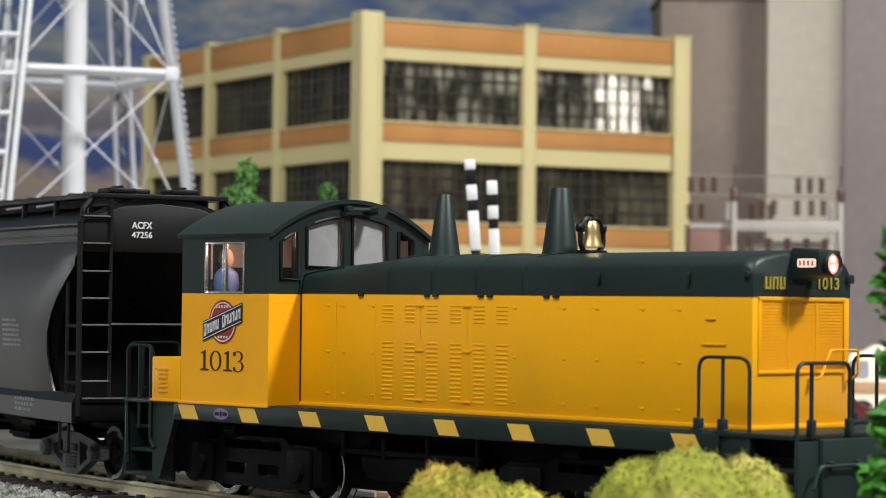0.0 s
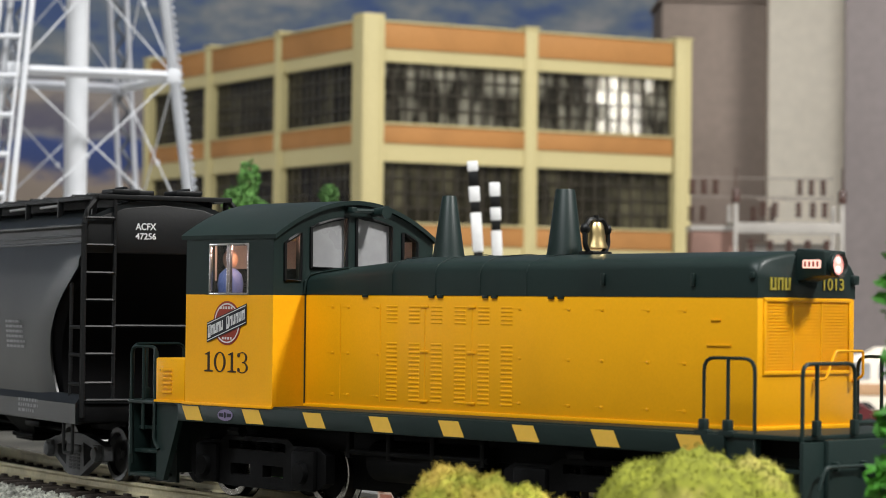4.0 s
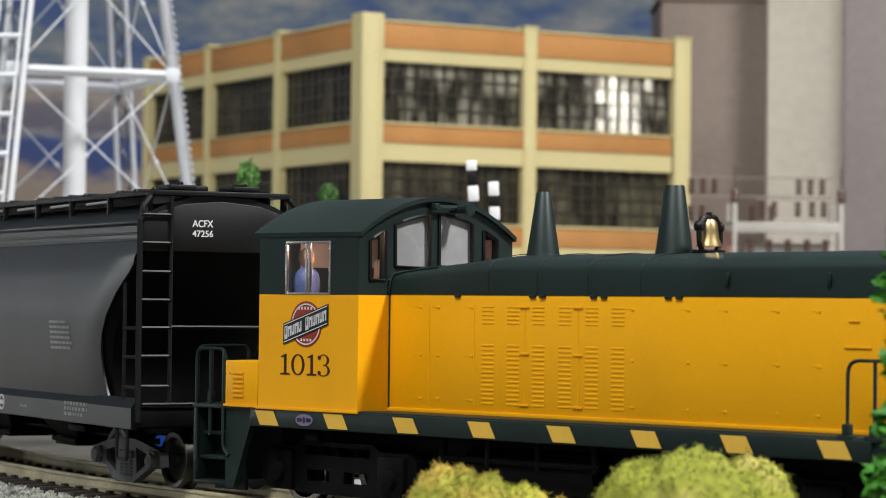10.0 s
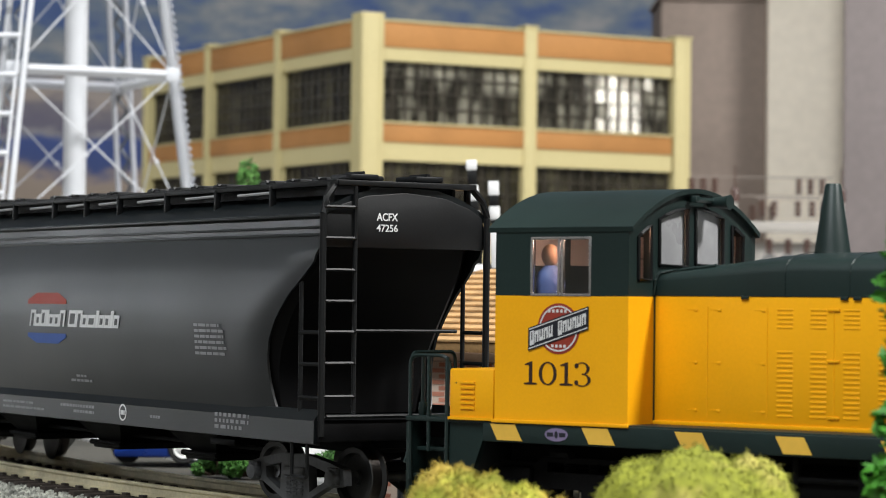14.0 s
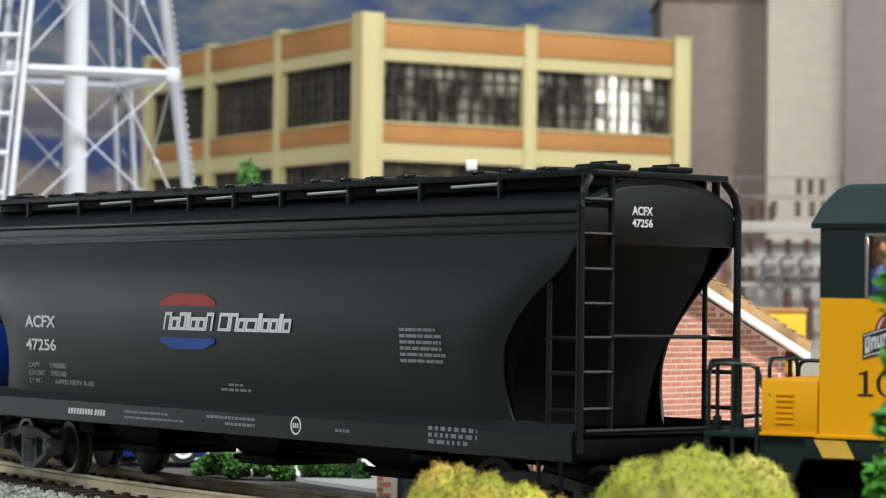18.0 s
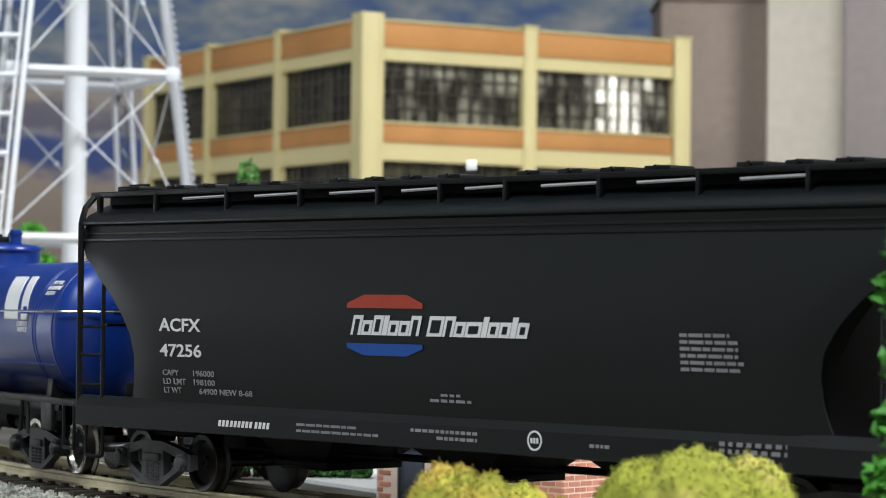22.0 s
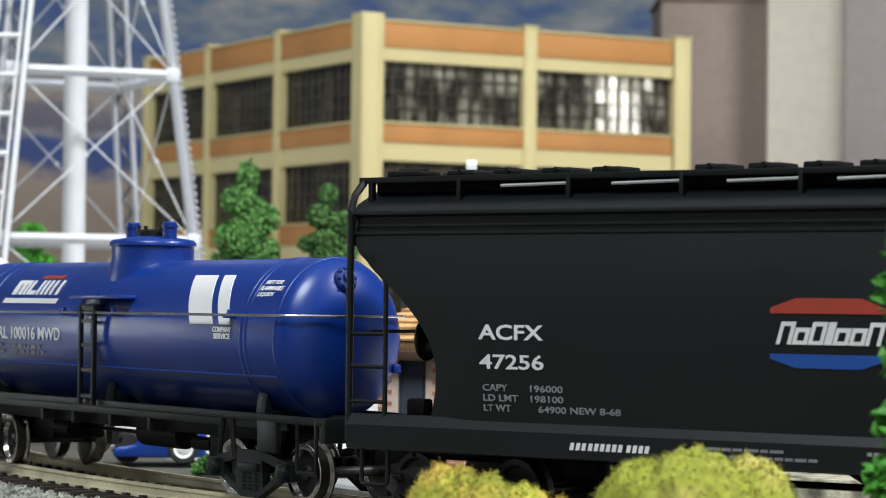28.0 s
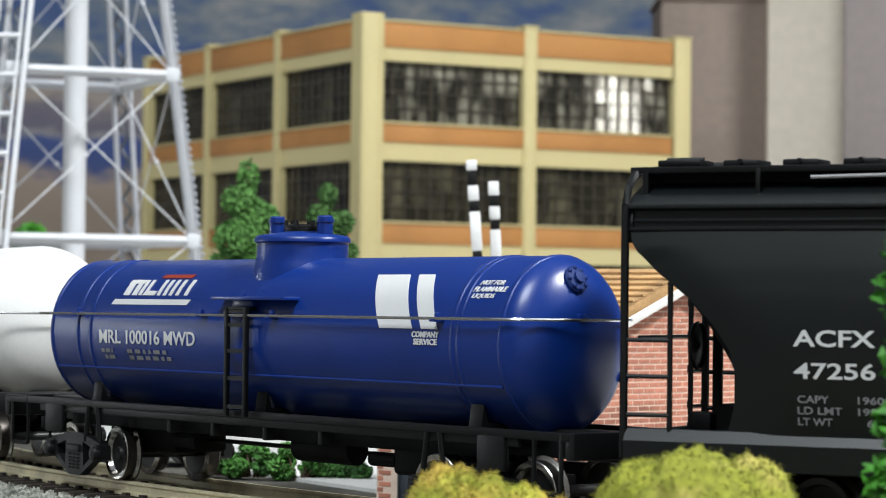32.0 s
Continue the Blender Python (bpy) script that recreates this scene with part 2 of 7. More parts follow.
EAVE = material("brown_eaves_board", (0.16, 0.095, 0.055), 0.7, vary=0.2)
TRIM = material("white_trim", (0.8, 0.78, 0.75), 0.5, vary=0.06)
FOLIAGE = material("green_foam_leaf", (0.095, 0.22, 0.05), 0.8, vary=0.5, grain=900, blotch=150, bump=0.4, second=(0.04, 0.12, 0.022), per_piece=0.35)
BUSHGREEN = material("fresh_green_foam", (0.075, 0.22, 0.035), 0.8, vary=0.5, grain=900, blotch=150, bump=0.4, second=(0.03, 0.11, 0.016), per_piece=0.4)
BRIGHTLEAF = material("bright_plastic_leaf", (0.07, 0.30, 0.02), 0.55, vary=0.3, grain=700, blotch=80, second=(0.035, 0.17, 0.012), per_piece=0.25)
BARK = material("brown_bark", (0.08, 0.05, 0.03), 0.85, vary=0.4, grain=900, bump=0.6)
MOSS = material("dried_moss", (0.255, 0.27, 0.026), 0.95, vary=0.6, grain=700, blotch=120, bump=0.9, second=(0.44, 0.37, 0.10), mix=(0.54, 0.70), per_piece=0.35)
STRAWMOSS = material("dried_straw_moss", (0.40, 0.29, 0.05), 0.95, vary=0.5, grain=700, blotch=130, bump=0.9, second=(0.24, 0.25, 0.026), mix=(0.44, 0.60), per_piece=0.25)
GATEWHITE = material("gate_white", (0.78, 0.78, 0.78), 0.5, vary=0.08, grain=900)
BROWNINS = material("brown_insulator", (0.09, 0.045, 0.035), 0.35, vary=0.2)
CARBLUE = material("car_blue_paint", (0.006, 0.035, 0.24), 0.25, vary=0.08, coat=0.4)
RUBBER = material("tyre_rubber", (0.015, 0.015, 0.015), 0.8, vary=0.2)
SIGNYELLOW = material("sign_yellow", (0.80, 0.47, 0.02), 0.5, vary=0.06)
SIGNRED = material("sign_red", (0.55, 0.03, 0.03), 0.5, vary=0.06)
SKIN = material("figure_tan_plastic", (0.55, 0.34, 0.22), 0.5, vary=0.08)
FIGBLUE = material("figure_blue_plastic", (0.10, 0.15, 0.36), 0.5, vary=0.1)
ROOMWALL = material("room_wall_paint", (0.55, 0.53, 0.50), 0.85, vary=0.05, grain=50, blotch=3, bump=0.05)


PRINTBLACK2 = material("navy_black_print", (0.012, 0.014, 0.022), 0.45, vary=0.1, bump=0)


def clear_glass():
    m = bpy.data.materials.new("clear_window_plastic")
    m.use_nodes = True
    n, l = m.node_tree.nodes, m.node_tree.links
    out = n["Material Output"]
    tr = n.new("ShaderNodeBsdfTransparent")
    tr.inputs[0].default_value = (0.86, 0.88, 0.9, 1)
    gl = n.new("ShaderNodeBsdfGlossy")
    gl.inputs["Roughness"].default_value = 0.08
    mx = n.new("ShaderNodeMixShader")
    mx.inputs[0].default_value = 0.05
    l.new(tr.outputs[0], mx.inputs[1])
    l.new(gl.outputs[0], mx.inputs[2])
    l.new(mx.outputs[0], out.inputs[0])
    return m


CLEAR = clear_glass()
GREYPANE = material("hazy_window_plastic", (0.36, 0.36, 0.37), 0.25, vary=0.15, grain=400, blotch=60, bump=0)


def backdrop_material():
    """A painted backdrop: clouded slate-blue sky over hazy tan and blue hills."""
    m = bpy.data.materials.new("painted_backdrop")
    m.use_nodes = True
    nt = m.node_tree
    n, l = nt.nodes, nt.links
    b = n["Principled BSDF"]
    b.inputs["Roughness"].default_value = 0.8
    tc = n.new("ShaderNodeTexCoord")
    mp = n.new("ShaderNodeMapping")
    mp.inputs["Scale"].default_value = (5.5, 1, 13)
    l.new(tc.outputs["Object"], mp.inputs["Vector"])
    nz = n.new("ShaderNodeTexNoise")
    nz.inputs["Scale"].default_value, nz.inputs["Detail"].default_value, nz.inputs["Roughness"].default_value = 1.9, 7, 0.62
    l.new(mp.outputs["Vector"], nz.inputs["Vector"])
    ramp = n.new("ShaderNodeValToRGB")
    r = ramp.color_ramp
    r.elements[0].position, r.elements[0].color = 0.30, (0.045, 0.08, 0.21, 1)
    r.elements[1].position, r.elements[1].color = 0.70, (0.36, 0.33, 0.33, 1)
    for p, c in ((0.42, (0.06, 0.10, 0.23, 1)), (0.50, (0.125, 0.16, 0.22, 1)), (0.57, (0.215, 0.23, 0.245, 1))):
        e = r.elements.new(p)
        e.color = c
    l.new(nz.outputs["Fac"], ramp.inputs["Fac"])
    # far hills: wavering bands of tan, blue and grey, one over the other
    sep = n.new("ShaderNodeSeparateXYZ")
    l.new(tc.outputs["Object"], sep.inputs[0])
    sway = n.new("ShaderNodeMath")
    sway.operation = "MULTIPLY_ADD"
    sway.inputs[1].default_value = 0.075
    l.new(nz.outputs["Fac"], sway.inputs[0])
    l.new(sep.outputs["Z"], sway.inputs[2])
    level = n.new("ShaderNodeMapRange")
    level.inputs["From Min"].default_value, level.inputs["From Max"].default_value = 0.1375, 0.2975
    l.new(sway.outputs[0], level.inputs["Value"])
    hills = n.new("ShaderNodeValToRGB")
    h = hills.color_ramp
    h.elements[0].position, h.elements[0].color = 0.0, (0.25, 0.20, 0.16, 1)
    h.elements[1].position, h.elements[1].color = 0.75, (0.13, 0.16, 0.22, 1)
    for p, c in ((0.20, (0.30, 0.24, 0.20, 1)), (0.26, (0.045, 0.07, 0.20, 1)), (0.38, (0.045, 0.075, 0.23, 1)), (0.42, (0.26, 0.25, 0.26, 1)), (0.46, (0.13, 0.12, 0.17, 1)),
                 (0.54, (0.17, 0.155, 0.18, 1)), (0.58, (0.33, 0.28, 0.25, 1)), (0.67, (0.30, 0.265, 0.25, 1))):
        e = h.elements.new(p)
        e.color = c
    l.new(level.outputs["Result"], hills.inputs["Fac"])
    mr = n.new("ShaderNodeMapRange")
    mr.inputs["From Min"].default_value, mr.inputs["From Max"].default_value = 0.245, 0.265
    l.new(sway.outputs[0], mr.inputs["Value"])
    mx = n.new("ShaderNodeMix")
    mx.data_type = "RGBA"
    l.new(mr.outputs["Result"], mx.inputs["Factor"])
    l.new(hills.outputs["Color"], mx.inputs["A"])
    l.new(ramp.outputs["Color"], mx.inputs["B"])
    l.new(mx.outputs["Result"], b.inputs["Base Color"])
    return m


BACKDROP = backdrop_material()

# ---- the setting: table, room, backdrop ----
GZ = -6.0
bm = B()
box(bm, 100, 1620, GZ - 10, 5180, 2740, 20)
tagged(part("ground", bm, GROUND), "dark earth-coloured scatter on the top of the model layout", "ground", kind="structure")
bm = B()
box(bm, 100, 900, -910, 5200, 4200, 20)
tagged(part("floor", bm, material("dark_carpet", (0.075, 0.07, 0.07), 0.95, vary=0.2, grain=300, blotch=6, bump=0.4)), "dark carpet floor of the room", "floor", kind="structure")
bm = B()
box(bm, 100, 256, GZ - 60, 5180, 12, 80, 1)
tagged(part("trim", bm, BARK), "brown wooden edge of the layout table", "trim", kind="structure")
bm = B()
box(bm, 0, 2100, 500, 4600, 8, 1100)
tagged(part("backdrop", bm, BACKDROP, at=None), "painted backdrop of clouded blue sky and hazy hills", "backdrop", kind="structure")
for nm, c, d in (("wall_west", (-2500, 900, 370), (20, 4200, 2560)), ("wall_east", (2700, 900, 370), (20, 4200, 2560)),
                 ("wall_south", (100, -1200, 370), (5200, 20, 2560)), ("wall_north", (100, 3000, 370), (5200, 20, 2560))):
    bm = B()
    box(bm, *c, *d)
    tagged(part(nm, bm, ROOMWALL), "plain painted wall of the room", "wall", kind="structure")
bm = B()
box(bm, 100, 900, 1660, 5200, 4200, 20)
tagged(part("ceiling", bm, WHITE), "plain white ceiling of the room", "ceiling", kind="structure")
# unseen glowing panel added on the east wall to streak the factory panes
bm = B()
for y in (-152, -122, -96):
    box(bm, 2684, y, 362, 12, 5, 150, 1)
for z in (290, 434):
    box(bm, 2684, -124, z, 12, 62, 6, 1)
frame_ob = tagged(part("window_1", bm, WHITE), "small white framed glowing panel, added out of view", "window", kind="structure")
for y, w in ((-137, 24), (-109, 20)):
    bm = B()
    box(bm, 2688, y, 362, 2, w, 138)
    part("pane", bm, glowing("window_daylight" if y < -120 else "window_daylight_right", (1.0, 0.94, 0.82), 26.0), frame_ob)
# unseen wide glowing panel added on the west wall to lighten the hopper side
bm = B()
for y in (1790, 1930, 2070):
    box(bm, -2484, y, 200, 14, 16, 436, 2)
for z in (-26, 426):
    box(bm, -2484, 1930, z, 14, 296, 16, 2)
frame_ob = tagged(part("window_2", bm, WHITE), "wide white framed glowing panel, added out of view", "window", kind="structure")
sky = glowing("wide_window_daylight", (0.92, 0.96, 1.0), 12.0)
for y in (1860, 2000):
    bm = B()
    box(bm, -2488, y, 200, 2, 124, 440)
    part("pane", bm, sky, frame_ob)


def pane_wall(bm, outer, holes, axis, lo, hi):
    """A flat plate with openings cut through it. Outlines in the two other axes."""
    def at(p, h):
        return {"x": (h, p[0], p[1]), "y": (p[0], h, p[1]), "z": (p[0], p[1], h)}[axis]
    loops = [outer] + list(holes)
    tris = tessellate_polygon([[Vector((p[0], p[1], 0)) for p in lp] for lp in loops])
    flat = [p for lp in loops for p in lp]
    a = [bm.verts.new(at(p, lo)) for p in flat]
    b = [bm.verts.new(at(p, hi)) for p in flat]
    faces = []
    for t in tris:
        for vs in (a, b):
            try:
                faces.append(bm.faces.new([vs[i] for i in t]))
            except ValueError:
                pass
    k = 0
    for lp in loops:
        n = len(lp)
        for i in range(n):
            j = (i + 1) % n
            faces.append(bm.faces.new((a[k + i], a[k + j], b[k + j], b[k + i])))
        k += n
    bmesh.ops.recalc_face_normals(bm, faces=faces)
    return bm


def loft(bm, rings, close=True, caps=True):
    """A skin over rows of points of equal count."""
    vs = [[bm.verts.new(p) for p in r] for r in rings]
    n = len(rings[0])
    faces = []
    for a, b in zip(vs, vs[1:]):
        for i in range(n if close else n - 1):
            j = (i + 1) % n
            faces.append(bm.faces.new((a[i], a[j], b[j], b[i])))
    if caps:
        faces.append(bm.faces.new(vs[0][::-1]))
        faces.append(bm.faces.new(vs[-1]))
    bmesh.ops.recalc_face_normals(bm, faces=faces)
    return bm


def rounded(x0, y0, x1, y1, r, k=4):
    """A rectangle with round corners, as an outline."""
    out = []
    for cx, cy, a0 in ((x1 - r, y0 + r, -90), (x1 - r, y1 - r, 0), (x0 + r, y1 - r, 90), (x0 + r, y0 + r, 180)):
        for i in range(k + 1):
            a = radians(a0 + 90 * i / k)
            out.append((cx + r * math.cos(a), cy + r * math.sin(a)))
    return out


def lettering(name, text, height, mat, parent, m, width=None, weight=0.0, slant=0.0, label="", bend=0.0):
    """Words in the built-in font, as a thin mesh. Its foot is at the origin of m, it reads along x and stands along y, bent back to a radius."""
    cu = bpy.data.curves.new(name, "FONT")
    cu.body, cu.size, cu.extrude, cu.offset, cu.shear = text, 1.0, 0.004, weight, slant
    cu.resolution_u = 3
    tmp = bpy.data.objects.new(name, cu)
    scene.collection.objects.link(tmp)
    dg = bpy.context.evaluated_depsgraph_get()
    me = bpy.data.meshes.new_from_object(tmp.evaluated_get(dg))
    bpy.data.objects.remove(tmp)
    me.materials.clear()
    me.materials.append(mat)
    co = np.empty(len(me.vertices) * 3)
    me.vertices.foreach_get("co", co)
    co = co.reshape(-1, 3)
    co[:, 0] -= co[:, 0].min()
    co[:, 1] -= co[:, 1].min()
    k = height / co[:, 1].max()
    kx = k if width is None else width / co[:, 0].max()
    co *= np.array([kx * MM, k * MM, 12 * MM])
    if bend:
        a = co[:, 1] / (bend * MM)
        co[:, 2] -= bend * MM * (1 - np.cos(a))
        co[:, 1] = bend * MM * np.sin(a)
    me.vertices.foreach_set("co", co.ravel())
    me.update()
    ob = new(name, me)
    ob.parent = parent
    ob.matrix_basis = m
    if label:
        tagged(ob, label)
    return ob


def on_side(u, v, z):
    """A pose on the near side of a car for flat print that reads along the car."""
    return mm(u, v, z, 90, 0, 0)


def decal(name, shapes, mat, parent, m, thick=0.06, label=""):
    """Flat printed shapes: outlines in x, y."""
    bm = B()
    for s in shapes:
        slab(bm, s, "z", 0, thick)
    return part(name, bm, mat, parent, label, m, smooth=0)


def bars(x0, y0, rows, pitch, high, rng, word=(0.8, 2.0), gap=0.45):
    """Rows of short bars: writing too small to read."""
    out = []
    for r, w in enumerate(rows):
        x = x0
        y = y0 - r * pitch
        while x < x0 + w:
            d = min(rng.uniform(*word), x0 + w - x)
            if d > 0.2:
                out.append([(x, y), (x + d, y), (x + d, y + high), (x, y + high)])
            x += d + gap
    return out


# ---- running gear shared by the cars ----
def wheelset(parent, r, at, rim=STEEL, face=WHEELDARK, gauge=15.4, name="wheelset"):
    """Two flanged wheels on an axle, which turn as one."""
    bm = B()
    rod(bm, (0, -8.5, 0), (0, 8.5, 0), 0.9, n=10)
    for s in (-1, 1):
        i, o = s * (gauge / 2 - 1.0), s * (gauge / 2 + 1.8)
        w = o - i
        prof = [(0.0, o - 0.7 * s), (1.1, o - 0.35 * s), (1.3, o - 0.9 * s), (r * 0.72, o - 0.9 * s), (r * 0.80, o - 0.05 * s), (r * 0.97, o), (r, o - 0.15 * s),
                (r, i + 0.30 * w), (r + 0.65, i + 0.16 * w), (r + 0.65, i + 0.06 * w), (r * 0.85, i), (0.0, i)]
        turned(bm, prof, 28, axis="y")
    for f in bm.faces:
        c = f.calc_center_median()
        d = math.hypot(c.x, c.z)
        f.normal_update()
        f.material_index = 1 if d < r * 0.74 else 2 if abs(f.normal.y) < 0.4 else 0
    return part(name, bm, [rim, face, TREAD], parent, at=at, smooth=40)


def freight_truck(car, u, wheelbase, r, frame_mat, rim, face):
    """A two-axle freight truck with cast side frames, springs and journals."""
    t = part("truck", box(B(), 0, 0, r + 0.6, 3.4, 19, 2.2, 0.3), UNDER, car, at=mm(u, 0, 0))
    h = wheelbase / 2
    z = r
    for s in (-1, 1):
        y0, y1 = s * 11.6, s * 13.2
        lo, hi = min(y0, y1), max(y0, y1)
        outer = [(-h - 2.2, z + 1.5), (-h + 1.6, z + 2.4), (-3.4, z + 3.4), (3.4, z + 3.4), (h - 1.6, z + 2.4), (h + 2.2, z + 1.5), (h + 2.4, z - 1.1), (h - 1.7, z - 1.4),
                 (3.3, z - 4.0), (2.6, z - 4.4), (-2.6, z - 4.4), (-3.3, z - 4.0), (-h + 1.7, z - 1.4), (-h - 2.4, z - 1.1)]
        holes = [[(-h + 2.6, z + 0.9), (-h + 2.9, z - 0.8), (-4.0, z - 2.6), (-3.7, z + 1.9)], [(h - 2.6, z + 0.9), (3.7, z + 1.9), (4.0, z - 2.6), (h - 2.9, z - 0.8)]]
        bm = pane_wall(B(), outer, holes, "y", lo, hi)
        box(bm, 0, s * 12.6, z + 0.6, 5.6, 2.2, 1.4, 0.2)
        sf = part("side_frame", bm, frame_mat, t, smooth=30)
        bm = B()
        for dx in (-1.7, 0, 1.7):
            for k in range(5):
                rod(bm, (dx, s * 12.9, z - 3.2 + 0.62 * k), (dx, s * 12.9, z - 2.85 + 0.62 * k), 0.78, n=10)
        part("spring", bm, frame_mat, t)
        for dx in (-h, h):
            bm = B()
            turned(bm, [(0.2, s * 14.6), (1.2, s * 14.4), (1.5, s * 13.8), (1.5, s * 11.5)], 12, axis="y")
            box(bm, 0, s * 13.3, 0.3, 2.6, 1.4, 2.8, 0.25)
            part("journal_box", bm, frame_mat, t, at=mm(dx, 0, z))
    ws = [wheelset(t, r, mm(dx, 0, r), rim, face) for dx in (-h, h)]
    return t, ws, r


def coupler(car, u, d):
    bm = B()
    box(bm, u + d * 2.5, 0, 8.6, 6.5, 2.2, 2.0, 0.2)
    box(bm, u + d * 6.5, 0.4, 8.6, 2.6, 4.0, 2.6, 0.5)
    rod(bm, (u + d * 5.6, -0.6, 7.4), (u + d * 5.2, -0.8, 2.2), 0.35)
    part("coupler", bm, UNDER, car)


TRUCKS, WHEELS = [], []


def note(car_key, u, made):
    """Remember a truck and its wheels for their movement."""
    t, ws, r = made
    TRUCKS.append((car_key, u, t))
    for w in ws:
        WHEELS.append((w, w.matrix_basis.copy(), r))


# ---- the switcher locomotive ----
FRONTMARK = material("dull_yellow_print", (0.36, 0.29, 0.035), 0.5, vary=0.1)
CABPALE = material("pale_cab_lining", (0.74, 0.66, 0.60), 0.6, vary=0.1)


def digit_one(x):
    """A numeral one with flag and foot, as an outline."""
    return [(x - 0.2, 21.4), (x + 2.0, 21.4), (x + 2.0, 21.62), (x + 1.2, 21.72), (x + 1.2, 24.72), (x + 1.0, 24.72), (x - 0.1, 24.34), (x - 0.1, 24.2), (x + 0.62, 24.2), (x + 0.62, 21.72), (x - 0.2, 21.62)]


def oval(cx, cy, rx, ry, n=28):
    return [(cx + rx * math.cos(2 * math.pi * i / n), cy + ry * math.sin(2 * math.pi * i / n)) for i in range(n)]


def digit_three(bm, cx, cy):
    """A numeral three: two bowls of swelling width, with a ball at each end."""
    for up, ry, rx, a0, a1 in ((0.83, 0.83, 1.05, 150, -90), (-0.80, 0.86, 1.25, 90, -155)):
        ring = []
        for k in range(17):
            a = radians(a0 + (a1 - a0) * k / 16)
            w = 0.08 + 0.19 * max(0.0, math.cos(a)) ** 1.5
            c, d = math.cos(a), math.sin(a)
            ring.append((cx + (rx + w) * c, cy + up + (ry + 0.08) * d, cx + (rx - w) * c, cy + up + (ry - 0.08) * d))
        out = [(q[0], q[1]) for q in ring] + [(q[2], q[3]) for q in ring[::-1]]
        pane_wall(bm, out, [], "z", 0, 0.06)
    for y in (1.2, -1.2):
        slab(bm, oval(cx - 0.95, cy + y, 0.34, 0.34, 12), "z", 0, 0.065)
    return bm


def locomotive():
    car = thing("locomotive", "yellow and dark green model diesel switcher locomotive on curved track", "locomotive")
    # frame and sills
    bm = B()
    box(bm, 2.5, 0, 14.2, 146, 28, 2.6)
    part("underframe", bm, UNDER, car)
    for s in (-1, 1):
        bm = B()
        box(bm, 4, s * 16.7, 14.35, 121, 1.8, 3.0, 0.25)
        part("side_sill", bm, GREEN, car, "dark green side sill with yellow stripes")
    bm = B()
    box(bm, 3, 0, 15.75, 148, 34.6, 0.7, 0.15)
    part("walkway", bm, GREEN, car)
    # end skirts, steps and pilots
    for e, ue in ((-1, -71.5), (1, 78.2)):
        d = -e
        for s in (-1, 1):
            bm = B()
            ol = [(ue + d * 8.6, 15.5), (ue + d * 17, 15.5), (ue + d * 17, 12.9), (ue + d * 14.6, 12.9), (ue + d * 10.6, 2.6), (ue + d * 8.6, 2.6)]
            slab(bm, ol, "y", min(s * 17.0, s * 15.9), max(s * 17.0, s * 15.9))
            part("step_skirt", bm, GREEN, car)
            bm = B()
            for k, z in enumerate((3.2, 7.2, 11.2)):
                box(bm, ue + d * 4.7, s * (15.2 - 0.9 * k), z, 7.6, 3.6, 0.6, 0.12)
            box(bm, ue + d * 4.7, s * 12.2, 8.6, 7.6, 0.6, 13.5)
            box(bm, ue + d * 0.8, s * 14.8, 9.0, 0.7, 4.4, 12.5, 0.15)
            part("steps", bm, GREEN, car)
        bm = B()
        box(bm, ue + d * 0.4, 0, 9.2, 1.1, 25, 12.6, 0.3)
        box(bm, ue + d * 0.0, 0, 8.6, 1.6, 7.5, 5.0, 0.3)
        part("pilot", bm, GREEN, car, "dark green pilot plate")
        coupler(car, ue, e)
        bm = B()
        bent(bm, soft_corner([(ue + e * 0.9, -15.5, 9.0), (ue + e * 0.9, -14.0, 12.0), (ue + e * 0.9, -4.0, 12.0), (ue + e * 2.4, -1.0, 10.2)], 0.8), 0.28)
        for v in (-11.5, -5.5):
            box(bm, ue + e * 0.6, v, 12.0, 1.0, 0.7, 1.2, 0.15)
        part("uncoupling_lever", bm, GREEN, car)
        bm = B()
        bent(bm, soft_corner([(ue + e * 0.6, 4.5, 9.6), (ue + e * 2.2, 4.7, 8.6), (ue + e * 2.6, 5.0, 3.2)], 0.8), 0.5, 8)
        part("air_hose", bm, RUBBER, car)
        # end railing
        bm = B()
        for s in (-1, 1):
            bent(bm, soft_corner([(ue + d * 1.0, s * 16.6, 5.0), (ue + d * 1.0, s * 16.6, 25.6), (ue + d * 1.0, s * 5.5, 25.6), (ue + d * 1.0, s * 5.5, 16)], 1.6), 0.30)
            rod(bm, (ue + d * 1.0, s * 13.6, 16), (ue + d * 1.0, s * 13.6, 25.6), 0.30)
            box(bm, ue + d * 1.0, s * 13.6, 17.0, 1.0, 1.1, 2.2, 0.2)
            box(bm, ue + d * 1.0, s * 5.5, 17.0, 1.0, 1.1, 2.2, 0.2)
        rod(bm, (ue + d * 1.0, -5.5, 17.6), (ue + d * 1.0, 5.5, 17.6), 0.3)
        part("end_railing", bm, GREEN, car)
    # side hoops by the steps
    for s in (-1, 1):
        bm = B()
        bent(bm, soft_corner([(60.3, s * 16.9, 15.6), (60.3, s * 16.9, 26.1), (69.3, s * 16.9, 26.1), (69.3, s * 16.9, 13.0)], 1.9), 0.27)
        rod(bm, (64.6, s * 16.9, 15.6), (64.6, s * 16.9, 26.1), 0.27)
        for u in (60.3, 64.6):
            box(bm, u, s * 16.9, 16.8, 1.2, 1.2, 2.0, 0.25)
            box(bm, u, s * 16.9, 15.9, 2.6, 1.3, 0.9, 0.2)
        part("handrail", bm, GREEN, car)
        bm = B()
